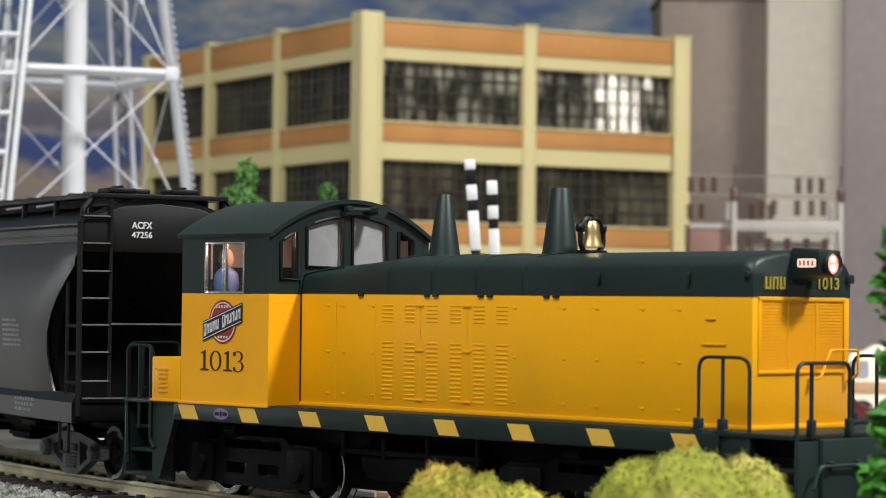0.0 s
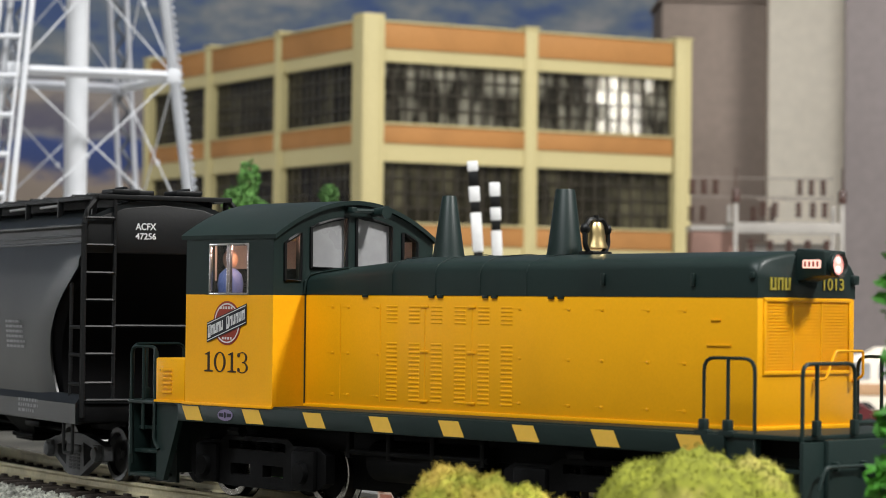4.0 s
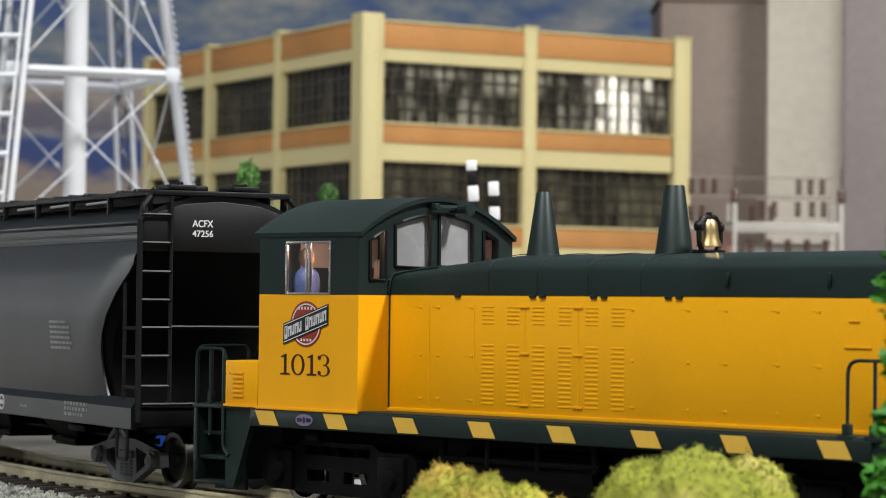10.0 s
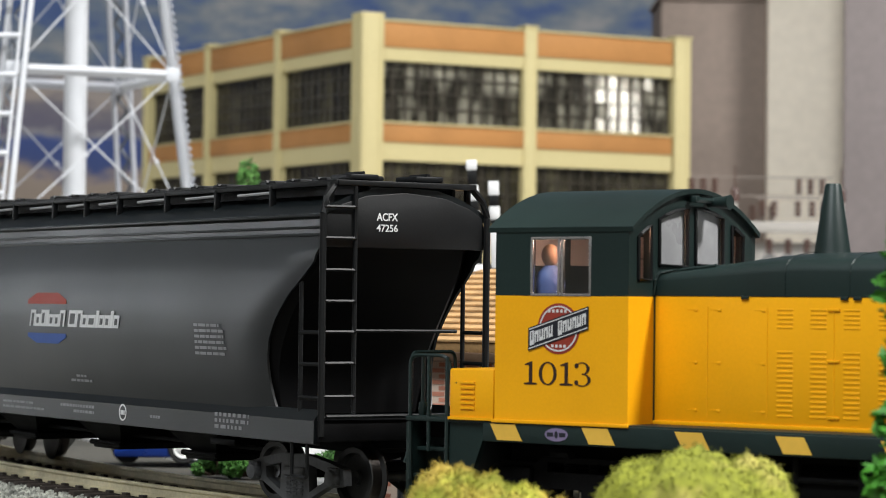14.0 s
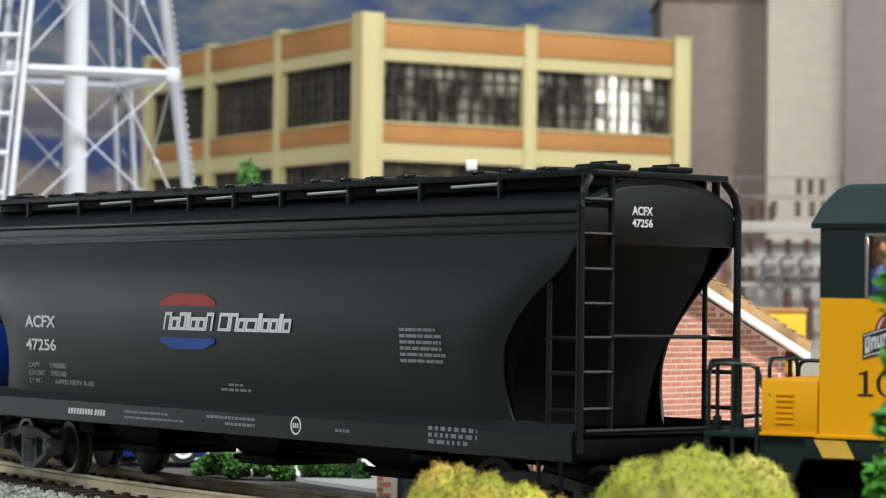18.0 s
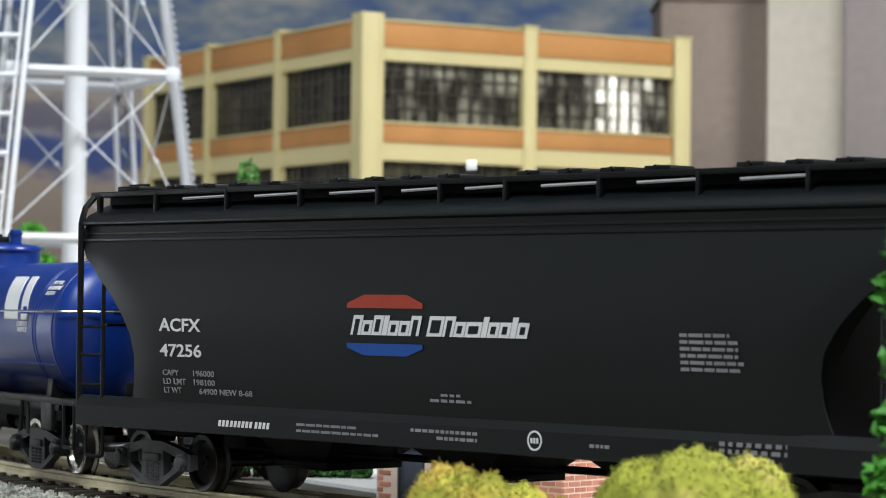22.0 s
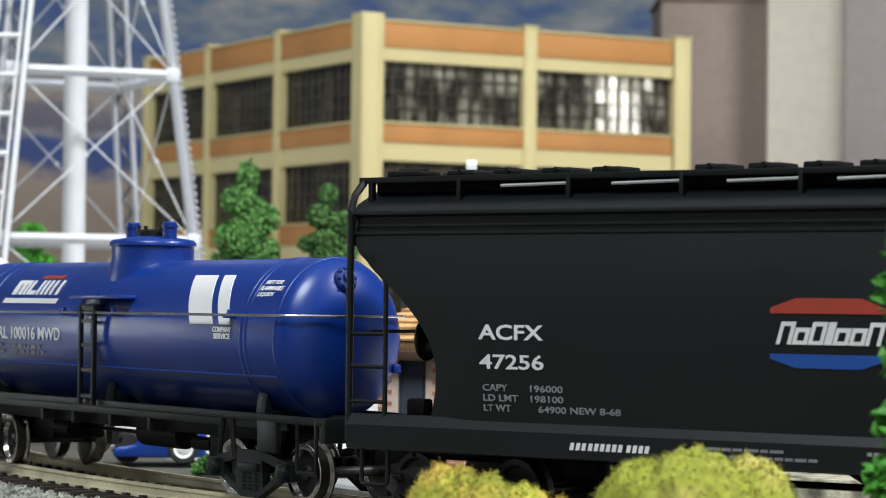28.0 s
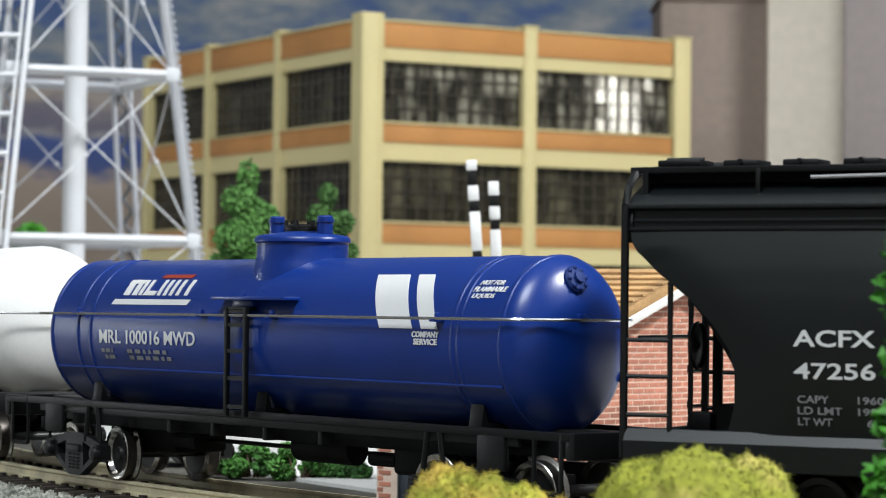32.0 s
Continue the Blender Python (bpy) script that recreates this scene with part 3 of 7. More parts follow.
        bent(bm, soft_corner([(-70.4, s * 16.9, 6.6), (-70.4, s * 16.9, 25.2), (-63.4, s * 16.9, 25.2), (-62.6, s * 16.9, 21.6), (-61.2, s * 17.4, 21.2)], 1.5), 0.31)
        rod(bm, (-66.9, s * 16.9, 11), (-66.9, s * 16.9, 25.2), 0.31)
        bent(bm, soft_corner([(-63.3, s * 17.2, 25.0), (-63.3, s * 17.2, 9.0), (-62.0, s * 17.2, 7.8)], 0.8), 0.34)
        part("handrail", bm, GREEN, car)
    bm = B()
    bent(bm, soft_corner([(-63, 17, 25.2), (-57, 17, 25.2), (-54.5, 17, 29)], 1.0), 0.36)
    part("handrail", bm, GREEN, car)
    # hood: yellow sides, dark green crown that falls towards the cab
    bm = B()
    box(bm, 16.5, 0, 25.3, 96, 21.4, 18.3, 0.35)
    box(bm, 16.5, 0, 16.35, 96.6, 21.9, 0.6, 0.1)
    hood = part("hood", bm, YELLOW, car, "yellow hood side with louvres and doors")

    def section(u, top, sh):
        near = [(-10.72, 34.35), (-10.72, sh), (-10.35, sh + 0.9), (-9.4, sh + 1.65), (-7.6, sh + (top - sh) * 0.72), (-4, top - 0.25), (0, top)]
        pts = near + [(-v, z) for v, z in near[:-1]][::-1]
        return [(u, v, z) for v, z in pts]
    bm = B()
    loft(bm, [section(-31.6, 38.2, 36.3), section(-29.0, 38.5, 36.5), section(-14, 40.4, 37.5), section(-9.5, 40.7, 37.8), section(62.6, 41.0, 38.2), section(64.0, 40.9, 37.9), section(64.5, 40.3, 37.0)])
    crown = part("hood_crown", bm, GREEN, car, "rounded dark green hood top", smooth=50)
    bm = B()
    for u in (-10.2, -0.2, 9.8, 19.8):
        pts = [(-10.78, 34.5), (-10.78, 37.8), (-10.4, 38.75), (-9.4, 39.5), (-7.6, 40.15), (-4, 40.6), (0, 40.85), (4, 40.6), (7.6, 40.15), (9.4, 39.5)]
        bent(bm, [(u, v, z + 0.03) for v, z in pts], 0.06, 4)
    bent(bm, [(-31.4, -11.0, 34.5), (-31.2, -10.9, 36.6), (-30.6, -10.2, 37.6), (-27.5, -9.6, 38.1), (-22, -9.3, 38.7)], 0.28, 6)
    part("crown_seam", bm, GREEN, crown)
    # louvres
    bm = B()
    for k in range(14):
        box(bm, 0, 0.12, 0.68 * k, 2.5, 0.22, 0.36, 0.1)
    lv = part("louvre", bm, YELLOW, hood, at=mm(-10.2, -10.8, 17.9))
    bm = B()
    for k in range(5):
        box(bm, 0, 0.12, 0.62 * k, 2.5, 0.2, 0.32, 0.09)
    ls = part("louvre", bm, YELLOW, hood, at=mm(-10.2, -10.8, 30.1))
    for k, u in enumerate((-10.2, -5.0, 0.1, 5.4, 10.6, 15.6)):
        for s in (-1, 1):
            if not (k == 0 and s < 0):
                again(lv, mm(u, s * 10.8, 17.9))
                again(ls, mm(u, s * 10.8, 30.1))
    # door hinges, latches and seams
    bm = B()
    for u in (-24.5, -20.7, -13.6, 18.4, 28.6, 35.3, 44.3, 51.2):
        for z in (32.4, 25.0, 18.3):
            box(bm, u, -10.70, z, 0.6, 0.22, 0.4, 0.07)
            box(bm, u - 0.8, -10.705, z + 0.05, 1.2, 0.06, 0.12)
    for u, z in ((-2.6, 32.6), (8.0, 32.6), (-2.6, 25.6), (8.0, 25.6), (-2.6, 17.9), (8.0, 17.9)):
        box(bm, u, -10.8, z, 1.8, 0.3, 0.35, 0.06)
    for u in (-22.6, -13.0, -2.6, 8.0):
        box(bm, u, -10.72, 25.2, 0.14, 0.1, 15.5)
    box(bm, 57.6, -10.8, 27.7, 4.4, 0.25, 0.3, 0.05)
    box(bm, 57.0, -10.8, 31.2, 1.8, 0.25, 0.25, 0.05)
    part("door_hardware", bm, YELLOW, hood)
    bm = B()
    for u in (-16.5, -1.0, 1.0, 11, 13, 25, 27):
        box(bm, u, -10.85, 34.2, 1.2, 0.4, 0.5, 0.1)
    for u in (35.6, 52.9):
        box(bm, u, -10.9, 36.8, 0.7, 0.6, 1.8, 0.15)
    box(bm, 63.6, -10.8, 37.4, 0.9, 0.8, 0.9, 0.2)
    box(bm, 64.4, 10.4, 37.0, 1.4, 1.4, 1.4, 0.3)
    rod(bm, (-31.3, -10.85, 16.3), (-31.3, -10.85, 36.4), 0.1)
    part("latch", bm, GREEN, crown)
    # radiator front
    bm = B()
    for k in range(22):
        box(bm, 64.54, 0, 24.6 + 0.44 * k, 0.12, 18.0, 0.26)
    for v in (-9.3, 9.3):
        box(bm, 64.58, v, 29.2, 0.36, 0.5, 10.2, 0.05)
    for v in (-3.1, 3.1):
        box(bm, 64.56, v, 29.2, 0.2, 0.35, 10.2, 0.04)
    for z in (24.0, 34.1):
        box(bm, 64.6, 0, z, 0.4, 19.1, 0.55, 0.08)
    part("radiator_grille", bm, YELLOW, hood, "yellow slatted radiator grille")
    bm = B()
    bent(bm, soft_corner([(64.5, 1.5, 23.0), (66.4, 1.8, 23.0), (66.4, 4.0, 27.0), (66.4, 10.2, 27.0), (66.4, 10.2, 23.5), (64.5, 10.2, 22.6)], 0.5), 0.2)
    part("grab_rail", bm, YELLOW, hood)
    # headlight housing with lit number boards
    bm = B()
    ol = [(64.3, 36.6), (67.0, 37.2), (69.4, 37.4), (69.4, 40.9), (64.3, 41.3)]
    slab(bm, ol, "y", -2.4, 2.4, 0.3)
    hl = part("headlight_housing", bm, GREEN, car)
    bm = B()
    for s in (-1, 1):
        slab(bm, rounded(65.6, 38.5, 68.8, 39.7, 0.3), "y", min(s * 2.35, s * 2.55), max(s * 2.35, s * 2.55))
    part("number_board", bm, glowing("lit_number_board", (1.0, 0.60, 0.50), 0.8), hl, "lit number board")
    bm = B()
    for k in range(4):
        box(bm, 66.1 + 0.72 * k, -2.56, 39.1, 0.3, 0.08, 0.7)
    part("board_mark", bm, PRINTRED, hl)
    bm = B()
    turned(bm, [(1.75, 69.2), (1.8, 70.0), (1.6, 70.3), (1.45, 70.0), (1.4, 69.5)], 20, Matrix.Translation((0, 0, 39.0)), axis="x")
    part("headlight_rim", bm, GREEN, hl)
    bm = B()
    turned(bm, [(0.01, 69.8), (1.42, 69.7), (1.42, 69.4)], 20, Matrix.Translation((0, 0, 39.0)), axis="x")
    part("headlight", bm, glowing("lit_headlight", (1.0, 0.42, 0.36), 0.75), hl, "lit round headlight")
    for dz in (-0.66, 0.66):
        bm = B()
        turned(bm, [(0.01, 70.05), (0.45, 69.95), (0.52, 69.7)], 14, Matrix.Translation((0, 0, 39.0 + dz)), axis="x")
        part("bulb", bm, glowing("headlight_bulb" if dz < 0 else "headlight_bulb_top", (1.0, 0.80, 0.72), 0.95), hl)
    for k in range(3):
        bm = B()
        v0 = -8.0 + 1.55 * k
        box(bm, 64.6, v0, 36.3, 0.2, 0.34, 1.75)
        box(bm, 64.6, v0 + 0.85, 36.3, 0.2, 0.3, 1.75)
        box(bm, 64.6, v0 + 0.42, 37.0 if k == 1 else 35.6, 0.2, 0.7, 0.32)
        part("front_mark", bm, FRONTMARK, car, "dull yellow printed mark")
    lettering("front_number", "1013", 1.7, FRONTMARK, car, mm(64.62, 3.4, 35.5, 90, 0, 90), 4.6, 0.01, label="dull yellow number 1013")
    # stacks
    for u, rb, rt, zt in ((-8.7, 2.5, 1.15, 50.4), (17.2, 2.75, 1.5, 50.8)):
        bm = B()
        turned(bm, [(rb + 0.25, 40.3), (rb, 41.1), (rt, zt - 0.2), (rt - 0.15, zt), (rt - 0.5, zt), (rt - 0.55, zt - 1.5), (0.01, zt - 1.5)], 22, Matrix.Translation((u, 0, 0)))
        part("exhaust_pipe", bm, GREEN, car, "tapered dark green exhaust pipe")
    # bell in its yoke
    bm = B()
    turned(bm, [(1.9, 41.7), (1.85, 42.0), (1.5, 42.8), (1.35, 44.0), (1.25, 45.0), (0.9, 45.6), (0.3, 45.8), (0.01, 45.8)], 20, Matrix.Translation((23.7, 0, 0)))
    bell = part("bell", bm, BRASS, car, "polished brass bell")
    bm = B()
    for s in (-1, 1):
        turned(bm, [(0.2, s * 1.9), (0.75, s * 2.0), (0.85, s * 2.6), (0.4, s * 3.0)], 12, Matrix.Translation((23.7, 0, 44.6)), axis="y")
        bent(bm, soft_corner([(23.7, s * 1.2, 40.7), (23.9, s * 2.5, 42.0), (23.8, s * 2.5, 44.6)], 0.8), 0.42)
    bent(bm, soft_corner([(23.7, -2.3, 44.8), (23.7, -1.4, 46.0), (23.7, 1.4, 46.0), (23.7, 2.3, 44.8)], 0.5), 0.42)
    rod(bm, (23.7, 0, 45.4), (23.7, 0, 46.7), 0.45)
    box(bm, 23.7, 0, 40.9, 3.0, 4.2, 0.7, 0.2)
    part("bell_yoke", bm, BLACK, bell)
    # cab: walls with openings
    sidewin = rounded(-48.2, 34.15, -37.7, 42.7, 0.25, 2)
    for s in (-1, 1):
        a, b = sorted((s * 17.6, s * 16.4))
        bm = pane_wall(B(), [(-54.4, 15.9), (-31.38, 15.9), (-31.38, 34.2), (-54.4, 34.2)], [], "y", a, b)
        part("cab_side", bm, YELLOW, car, smooth=0)
        bm = pane_wall(B(), [(-54.4, 34.2), (-31.38, 34.2), (-31.38, 43.7), (-54.4, 43.7)], [sidewin], "y", a, b)
        cw = part("cab_upper_side", bm, GREEN, car, "dark green cab side with sliding window", smooth=0)
        bm = B()
        y = s * 17.45
        for u in (-48.0, -43.3, -42.7, -37.9):
            box(bm, u, y, 38.4, 0.42, 0.5, 8.5, 0.08)
        for z in (34.35, 42.5):
            box(bm, -42.95, y, z, 10.4, 0.5, 0.4, 0.08)
        part("window_frame", bm, WIRE, cw, "bright metal window frame")
        bm = B()
        box(bm, -42.95, s * 17.2, 38.4, 10.2, 0.12, 8.4)
        g = part("window_pane", bm, CLEAR, cw)
        g.visible_shadow = False

    def arch(v):
        return 43.7 + 6.0 * (1 - (abs(v) / 17.6) ** 2.0)
    top = [(v, arch(v)) for v in [17.6 - 35.2 * i / 20 for i in range(21)]]
    wins = []
    for a, b, z0 in ((-15.2, -11.9, 36.6), (-9.7, -2.0, 38.7), (0.2, 8.0, 38.9), (10.6, 13.9, 38.9)):
        w = [(a, z0), (b, z0)] + [(b + (a - b) * i / 5, arch(b + (a - b) * i / 5) - 2.5) for i in range(6)]
        wins.append(w)
    for u0, u1, nm in ((-32.6, -31.4, "cab_front"), (-54.38, -53.3, "cab_rear")):
        outer = [(v * 0.997, z) for v, z in [(-17.6, 34.2), (17.6, 34.2)] + top]
        bm = pane_wall(B(), outer, wins, "x", u0, u1)
        cf = part(nm, bm, GREEN, car, smooth=0)
        bm = B()
        box(bm, (u0 + u1) / 2, 0, 25.05, u1 - u0, 35.08, 18.3)
        part(nm + "_panel", bm, YELLOW, car)
        for w in wins:
            bm = B()
            out = u1 + 0.1 if nm == "cab_front" else u0 - 0.1
            bent(bm, [(out, v, z) for v, z in w] + [(out, *w[0])], 0.3, 5)
            part("window_gasket", bm, BLACK, cf)
            bm = B()
            slab(bm, w, "x", (u0 + u1) / 2 - 0.05, (u0 + u1) / 2 + 0.05)
            g = part("window_pane", bm, GREYPANE if nm == "cab_front" and 2 < abs(w[0][0] + w[1][0]) < 14 else CLEAR, cf)
            g.visible_shadow = False
    bm = B()
    rings = []
    for u in (-55.6, -30.6):
        ring = [(u, v * 1.015, arch(v) + 0.35) for v in [-17.6 + 35.2 * i / 24 for i in range(25)]]
        ring += [(u, v * 1.008, arch(v) - 0.35) for v in [17.6 - 35.2 * i / 24 for i in range(25)]]
        rings.append(ring)
    loft(bm, rings)
    part("cab_roof", bm, GREEN, car, "arched dark green cab roof", smooth=30)
    bm = B()
    box(bm, -43, 0, 34.0, 21, 32.5, 0.5)
    part("cab_floor", bm, BLACK, car)
    bm = B()
    box(bm, -39.5, -12.6, 44.6, 3.4, 3.0, 0.4, 0.15)
    part("cab_lamp", bm, glowing("cab_lamp_glow", (1.0, 0.58, 0.40), 120.0), car, "glowing warm cab lamp")
    # pale panels added in the cab to throw back the lamp's light
    bm = B()
    box(bm, -43, 16.2, 39.0, 20.5, 0.3, 9.2)
    part("cab_lining", bm, CABPALE, car)
    bm = B()
    box(bm, -53.5, 0, 39.0, 0.3, 32, 9.4)
    part("cab_lining", bm, CABPALE, car)
    bm = B()
    box(bm, -47, 6, 37.2, 5, 6, 6.0, 0.6)
    part("control_stand", bm, CABPALE, car)
    bm = B()
    box(bm, -43, -17.72, 15.95, 23.6, 0.4, 0.5, 0.1)
    part("cab_foot", bm, YELLOW, car)
    # horn
    bm = B()
    turned(bm, [(1.1, 3.6), (1.05, 3.2), (0.7, 2.2), (0.45, 1.0), (0.4, 0), (0.7, 0.0), (0.95, 3.4)], 16, Matrix.Translation((-31, 3.4, 48.2)), axis="x")
    rod(bm, (-30.2, -1.2, 48.4), (-30.2, 3.4, 48.4), 0.4)
    box(bm, -30.5, -1.6, 48.5, 1.4, 1.2, 1.0, 0.2)
    part("horn", bm, GREEN, car)
    # battery box behind the cab
    bm = B()
    box(bm, -58.6, 0, 19.6, 8.0, 35.2, 7.6, 0.3)
    box(bm, -58.6, -17.7, 16.1, 8.2, 0.3, 0.4)
    for k in range(6):
        box(bm, -59.2, -17.65, 17.6 + 0.75 * k, 2.6, 0.3, 0.28)
    part("battery_box", bm, YELLOW, car, "low yellow battery box with louvres")
    # stripes on the sill
    shapes = [[(u, 13.15), (u + 4.4, 13.15), (u + 3.1, 15.5), (u - 1.3, 15.5)] for u in (-53.8, -37.8, -22.3, -6.4, 9.4, 25.2, 41.1, 57.2)]
    for sh in shapes:
        decal("stripe", [sh], STRIPE, car, on_side(0, -17.62, 0))
    # emblem on the sill
    el = [(-43.4 + 2.0 * math.cos(a), 14.3 + 0.95 * math.sin(a)) for a in [2 * math.pi * i / 16 for i in range(16)]]
    em = decal("builder_plate", [el], material("lilac_print", (0.20, 0.16, 0.27), 0.5), car, on_side(0, -17.62, 0), label="small lilac oval plate")
    decal("plate_field", [[(-45.0, 14.0), (-43.9, 14.0), (-43.9, 14.6), (-45.0, 14.6)], [(-42.9, 14.0), (-41.8, 14.0), (-41.8, 14.6), (-42.9, 14.6)], oval(-43.4, 14.3, 0.3, 0.55, 10)], PRINTBLACK2, em, mm(0, 0, 0.07), 0.03)
    # herald: red disc with pale rings and a slanting dark bar, no words
    def ring(r0):
        return [(-43.2 + r0 * math.cos(2 * math.pi * i / 32), 29.5 + r0 * math.sin(2 * math.pi * i / 32)) for i in range(32)]
    h = decal("herald", [ring(3.65)], PRINTRED, car, on_side(0, -17.62, 0), 0.05, "red disc herald crossed by a dark bar")
    bm = B()
    loft_r = [ring(3.3), ring(3.08)]
    pane_wall(bm, loft_r[0], [loft_r[1]], "z", 0.05, 0.1)
    part("herald_ring", bm, PRINT, h, smooth=0)
    sl = math.atan2(3.4, 10.9)

    def tilt(pts):
        return [(-43.2 + x * 1.0, 29.5 + y + x * math.tan(sl)) for x, y in pts]
    decal("herald_bar", [tilt([(-5.2, -1.65), (5.2, -1.65), (5.2, 1.65), (-5.2, 1.65)])], PRINTBLACK2, h, mm(0, 0, 0.11), 0.05)
    decal("herald_edge", [tilt([(-5.05, 1.3), (5.05, 1.3), (5.05, 1.45), (-5.05, 1.45)]), tilt([(-5.05, -1.45), (5.05, -1.45), (5.05, -1.3), (-5.05, -1.3)])], PRINT, h, mm(0, 0, 0.17), 0.04)
    let, gap = [], []
    for k in range(12):
        if k == 5:
            continue
        x = -4.85 + 0.815 * k
        h0 = 1.02 if k in (0, 6) else 0.82
        let.append(tilt([(x, -h0), (x + 0.68, -h0), (x + 0.68, h0), (x, h0)]))
        gap.append(tilt([(x + 0.25, -0.82 if k % 2 else -0.3), (x + 0.43, -0.82 if k % 2 else -0.3), (x + 0.43, 0.3 if k % 2 else 0.82), (x + 0.25, 0.3 if k % 2 else 0.82)]))
    decal("herald_core", gap, PRINTBLACK2, h, mm(0, 0, 0.22), 0.03)
    decal("herald_print", let, PRINT, h, mm(0, 0, 0.17), 0.04)
    decal("herald_print", [[(-45.0 + i * 0.7, 31.8), (-44.6 + i * 0.7, 31.8), (-44.6 + i * 0.7, 32.25), (-45.0 + i * 0.7, 32.25)] for i in range(5)] +
          [[(-44.4 + i * 0.7, 26.8), (-44.0 + i * 0.7, 26.8), (-44.0 + i * 0.7, 27.2), (-44.4 + i * 0.7, 27.2)] for i in range(4)], PRINT, h, mm(0, 0, 0.06), 0.04)
    n = decal("road_number", [digit_one(-48.9), digit_one(-42.7)], PRINTBLACK, car, on_side(0, -17.62, 0), 0.06, "dark brown serif road number 1013")
    bm = B()
    pane_wall(bm, oval(-45.0, 23.05, 1.55, 1.68), [oval(-45.0, 23.05, 1.0, 1.5)], "z", 0, 0.06)
    part("digit", bm, PRINTBLACK, n, smooth=0)
    bm = digit_three(B(), -39.1, 23.05)
    part("digit", bm, PRINTBLACK, n, smooth=0)
    # trucks
    for u in (-38.5, 38.5):
        note("loco", u, loco_truck(car, u))
    # tank, reservoirs and brackets between the trucks
    bm = B()
    for s in (-1, 1):
        rod(bm, (-12, s * 11, 8.2), (14, s * 11, 8.2), 3.3, n=18)
        for u in (-15.5, -6, 4, 15):
            box(bm, u, s * 14.6, 10.9, 1.0, 1.0, 4.6, 0.15)
        rod(bm, (-16, s * 14.6, 9.6), (16, s * 14.6, 9.6), 0.5)
    box(bm, 0, 0, 8.0, 42, 20, 9.8, 0.8)
    box(bm, 0, 0, 11.4, 112, 22, 4.4, 0.3)
    part("fuel_tank", bm, UNDER, car)
    # driver figure in the cab, a plain shape
    bm = B()
    turned(bm, [(0.01, 34.2), (2.0, 34.4), (2.2, 36.0), (1.9, 37.6), (0.9, 38.6), (0.01, 38.7)], 14, Matrix.Translation((-47.3, -13.8, 0)))
    for f in bm.faces:
        f.material_index = 0
    k = len(bm.faces)
    bmesh.ops.create_uvsphere(bm, u_segments=14, v_segments=10, radius=1.45, matrix=Matrix.Translation((-47.4, -13.8, 40.1)) @ Matrix.Diagonal((0.9, 0.9, 1.15, 1)))
    bm.faces.ensure_lookup_table()
    for f in bm.faces[k:]:
        f.material_index = 1
    fig = part("toy_figure", bm, [FIGBLUE, SKIN], car, "small plastic driver figure in blue")
    return car


def loco_truck(car, u):
    t = part("truck", box(B(), 0, 0, 8, 26, 14, 4, 0.5), UNDER, car, at=mm(u, 0, 0))
    r = 5.5
    for s in (-1, 1):
        lo, hi = sorted((s * 12.2, s * 14.0))
        outer = [(-19.5, 4.2), (-17.5, 3.2), (-9, 2.4), (9, 2.4), (17.5, 3.2), (19.5, 4.2), (19.5, 8.6), (17.5, 9.8), (10.5, 9.8), (9.0, 10.8), (-9.0, 10.8), (-10.5, 9.8), (-17.5, 9.8), (-19.5, 8.6)]
        holes = [[(-8.2, 8.6), (8.2, 8.6), (8.2, 10.0), (-8.2, 10.0)], [(-7.6, 4.3), (-1.8, 4.3), (-1.8, 6.2), (-7.6, 6.2)], [(1.8, 4.3), (7.6, 4.3), (7.6, 6.2), (1.8, 6.2)]]
        bm = pane_wall(B(), outer, holes, "y", lo, hi)
        part("side_frame", bm, UNDER, t, smooth=0)
        for dx in (-14, 14):
            bm = B()
            box(bm, dx, s * 14.2, 6.0, 6.4, 1.4, 6.6, 0.6)
            turned(bm, [(0.2, s * 15.9), (1.6, s * 15.7), (1.9, s * 15.0), (1.9, s * 13.5)], 14, Matrix.Translation((dx, 0, 5.6)), axis="y")
            part("journal_box", bm, UNDER, t)
        for dx in (-4.6, 0, 4.6):
            bm = B()
            turned(bm, [(0.8 if q % 2 else 1.05, 8.6 + 0.2 * q) for q in range(9)], 10, Matrix.Translation((dx, s * 13.0, 0)))
            part("spring", bm, UNDER, t)
        bm = B()
        rod(bm, (-6.5, s * 14.6, 11.6), (-3.0, s * 14.8, 11.6), 0.9)
        part("brake_cylinder", bm, UNDER, t)
    ws = [wheelset(t, r, mm(dx, 0, r), STEEL, UNDER) for dx in (-14, 14)]
    return t, ws, r


loco = locomotive()


# ---- the covered hopper ----
SIDE_Z = [14.8, 17.0, 20.0, 23.5, 27.0, 30.5, 34.0, 38.0, 41.0, 43.4]
SIDE_V = [17.7, 18.1, 18.6, 19.0, 19.3, 19.4, 19.2, 18.6, 17.9, 17.3]
END_U = [77.0, 76.0, 75.2, 74.9, 75.8, 78.2, 81.8, 87.2, 90.3, 91.0]


def hopper_side(z):
    return float(np.interp(z, SIDE_Z, SIDE_V))


def on_sheet(u, z):
    k = (hopper_side(z + 1.5) - hopper_side(z - 0.5)) / 2.0
    return mm(u, -hopper_side(z) - 0.12, z, 90 + math.degrees(math.atan(k)), 0, 0)


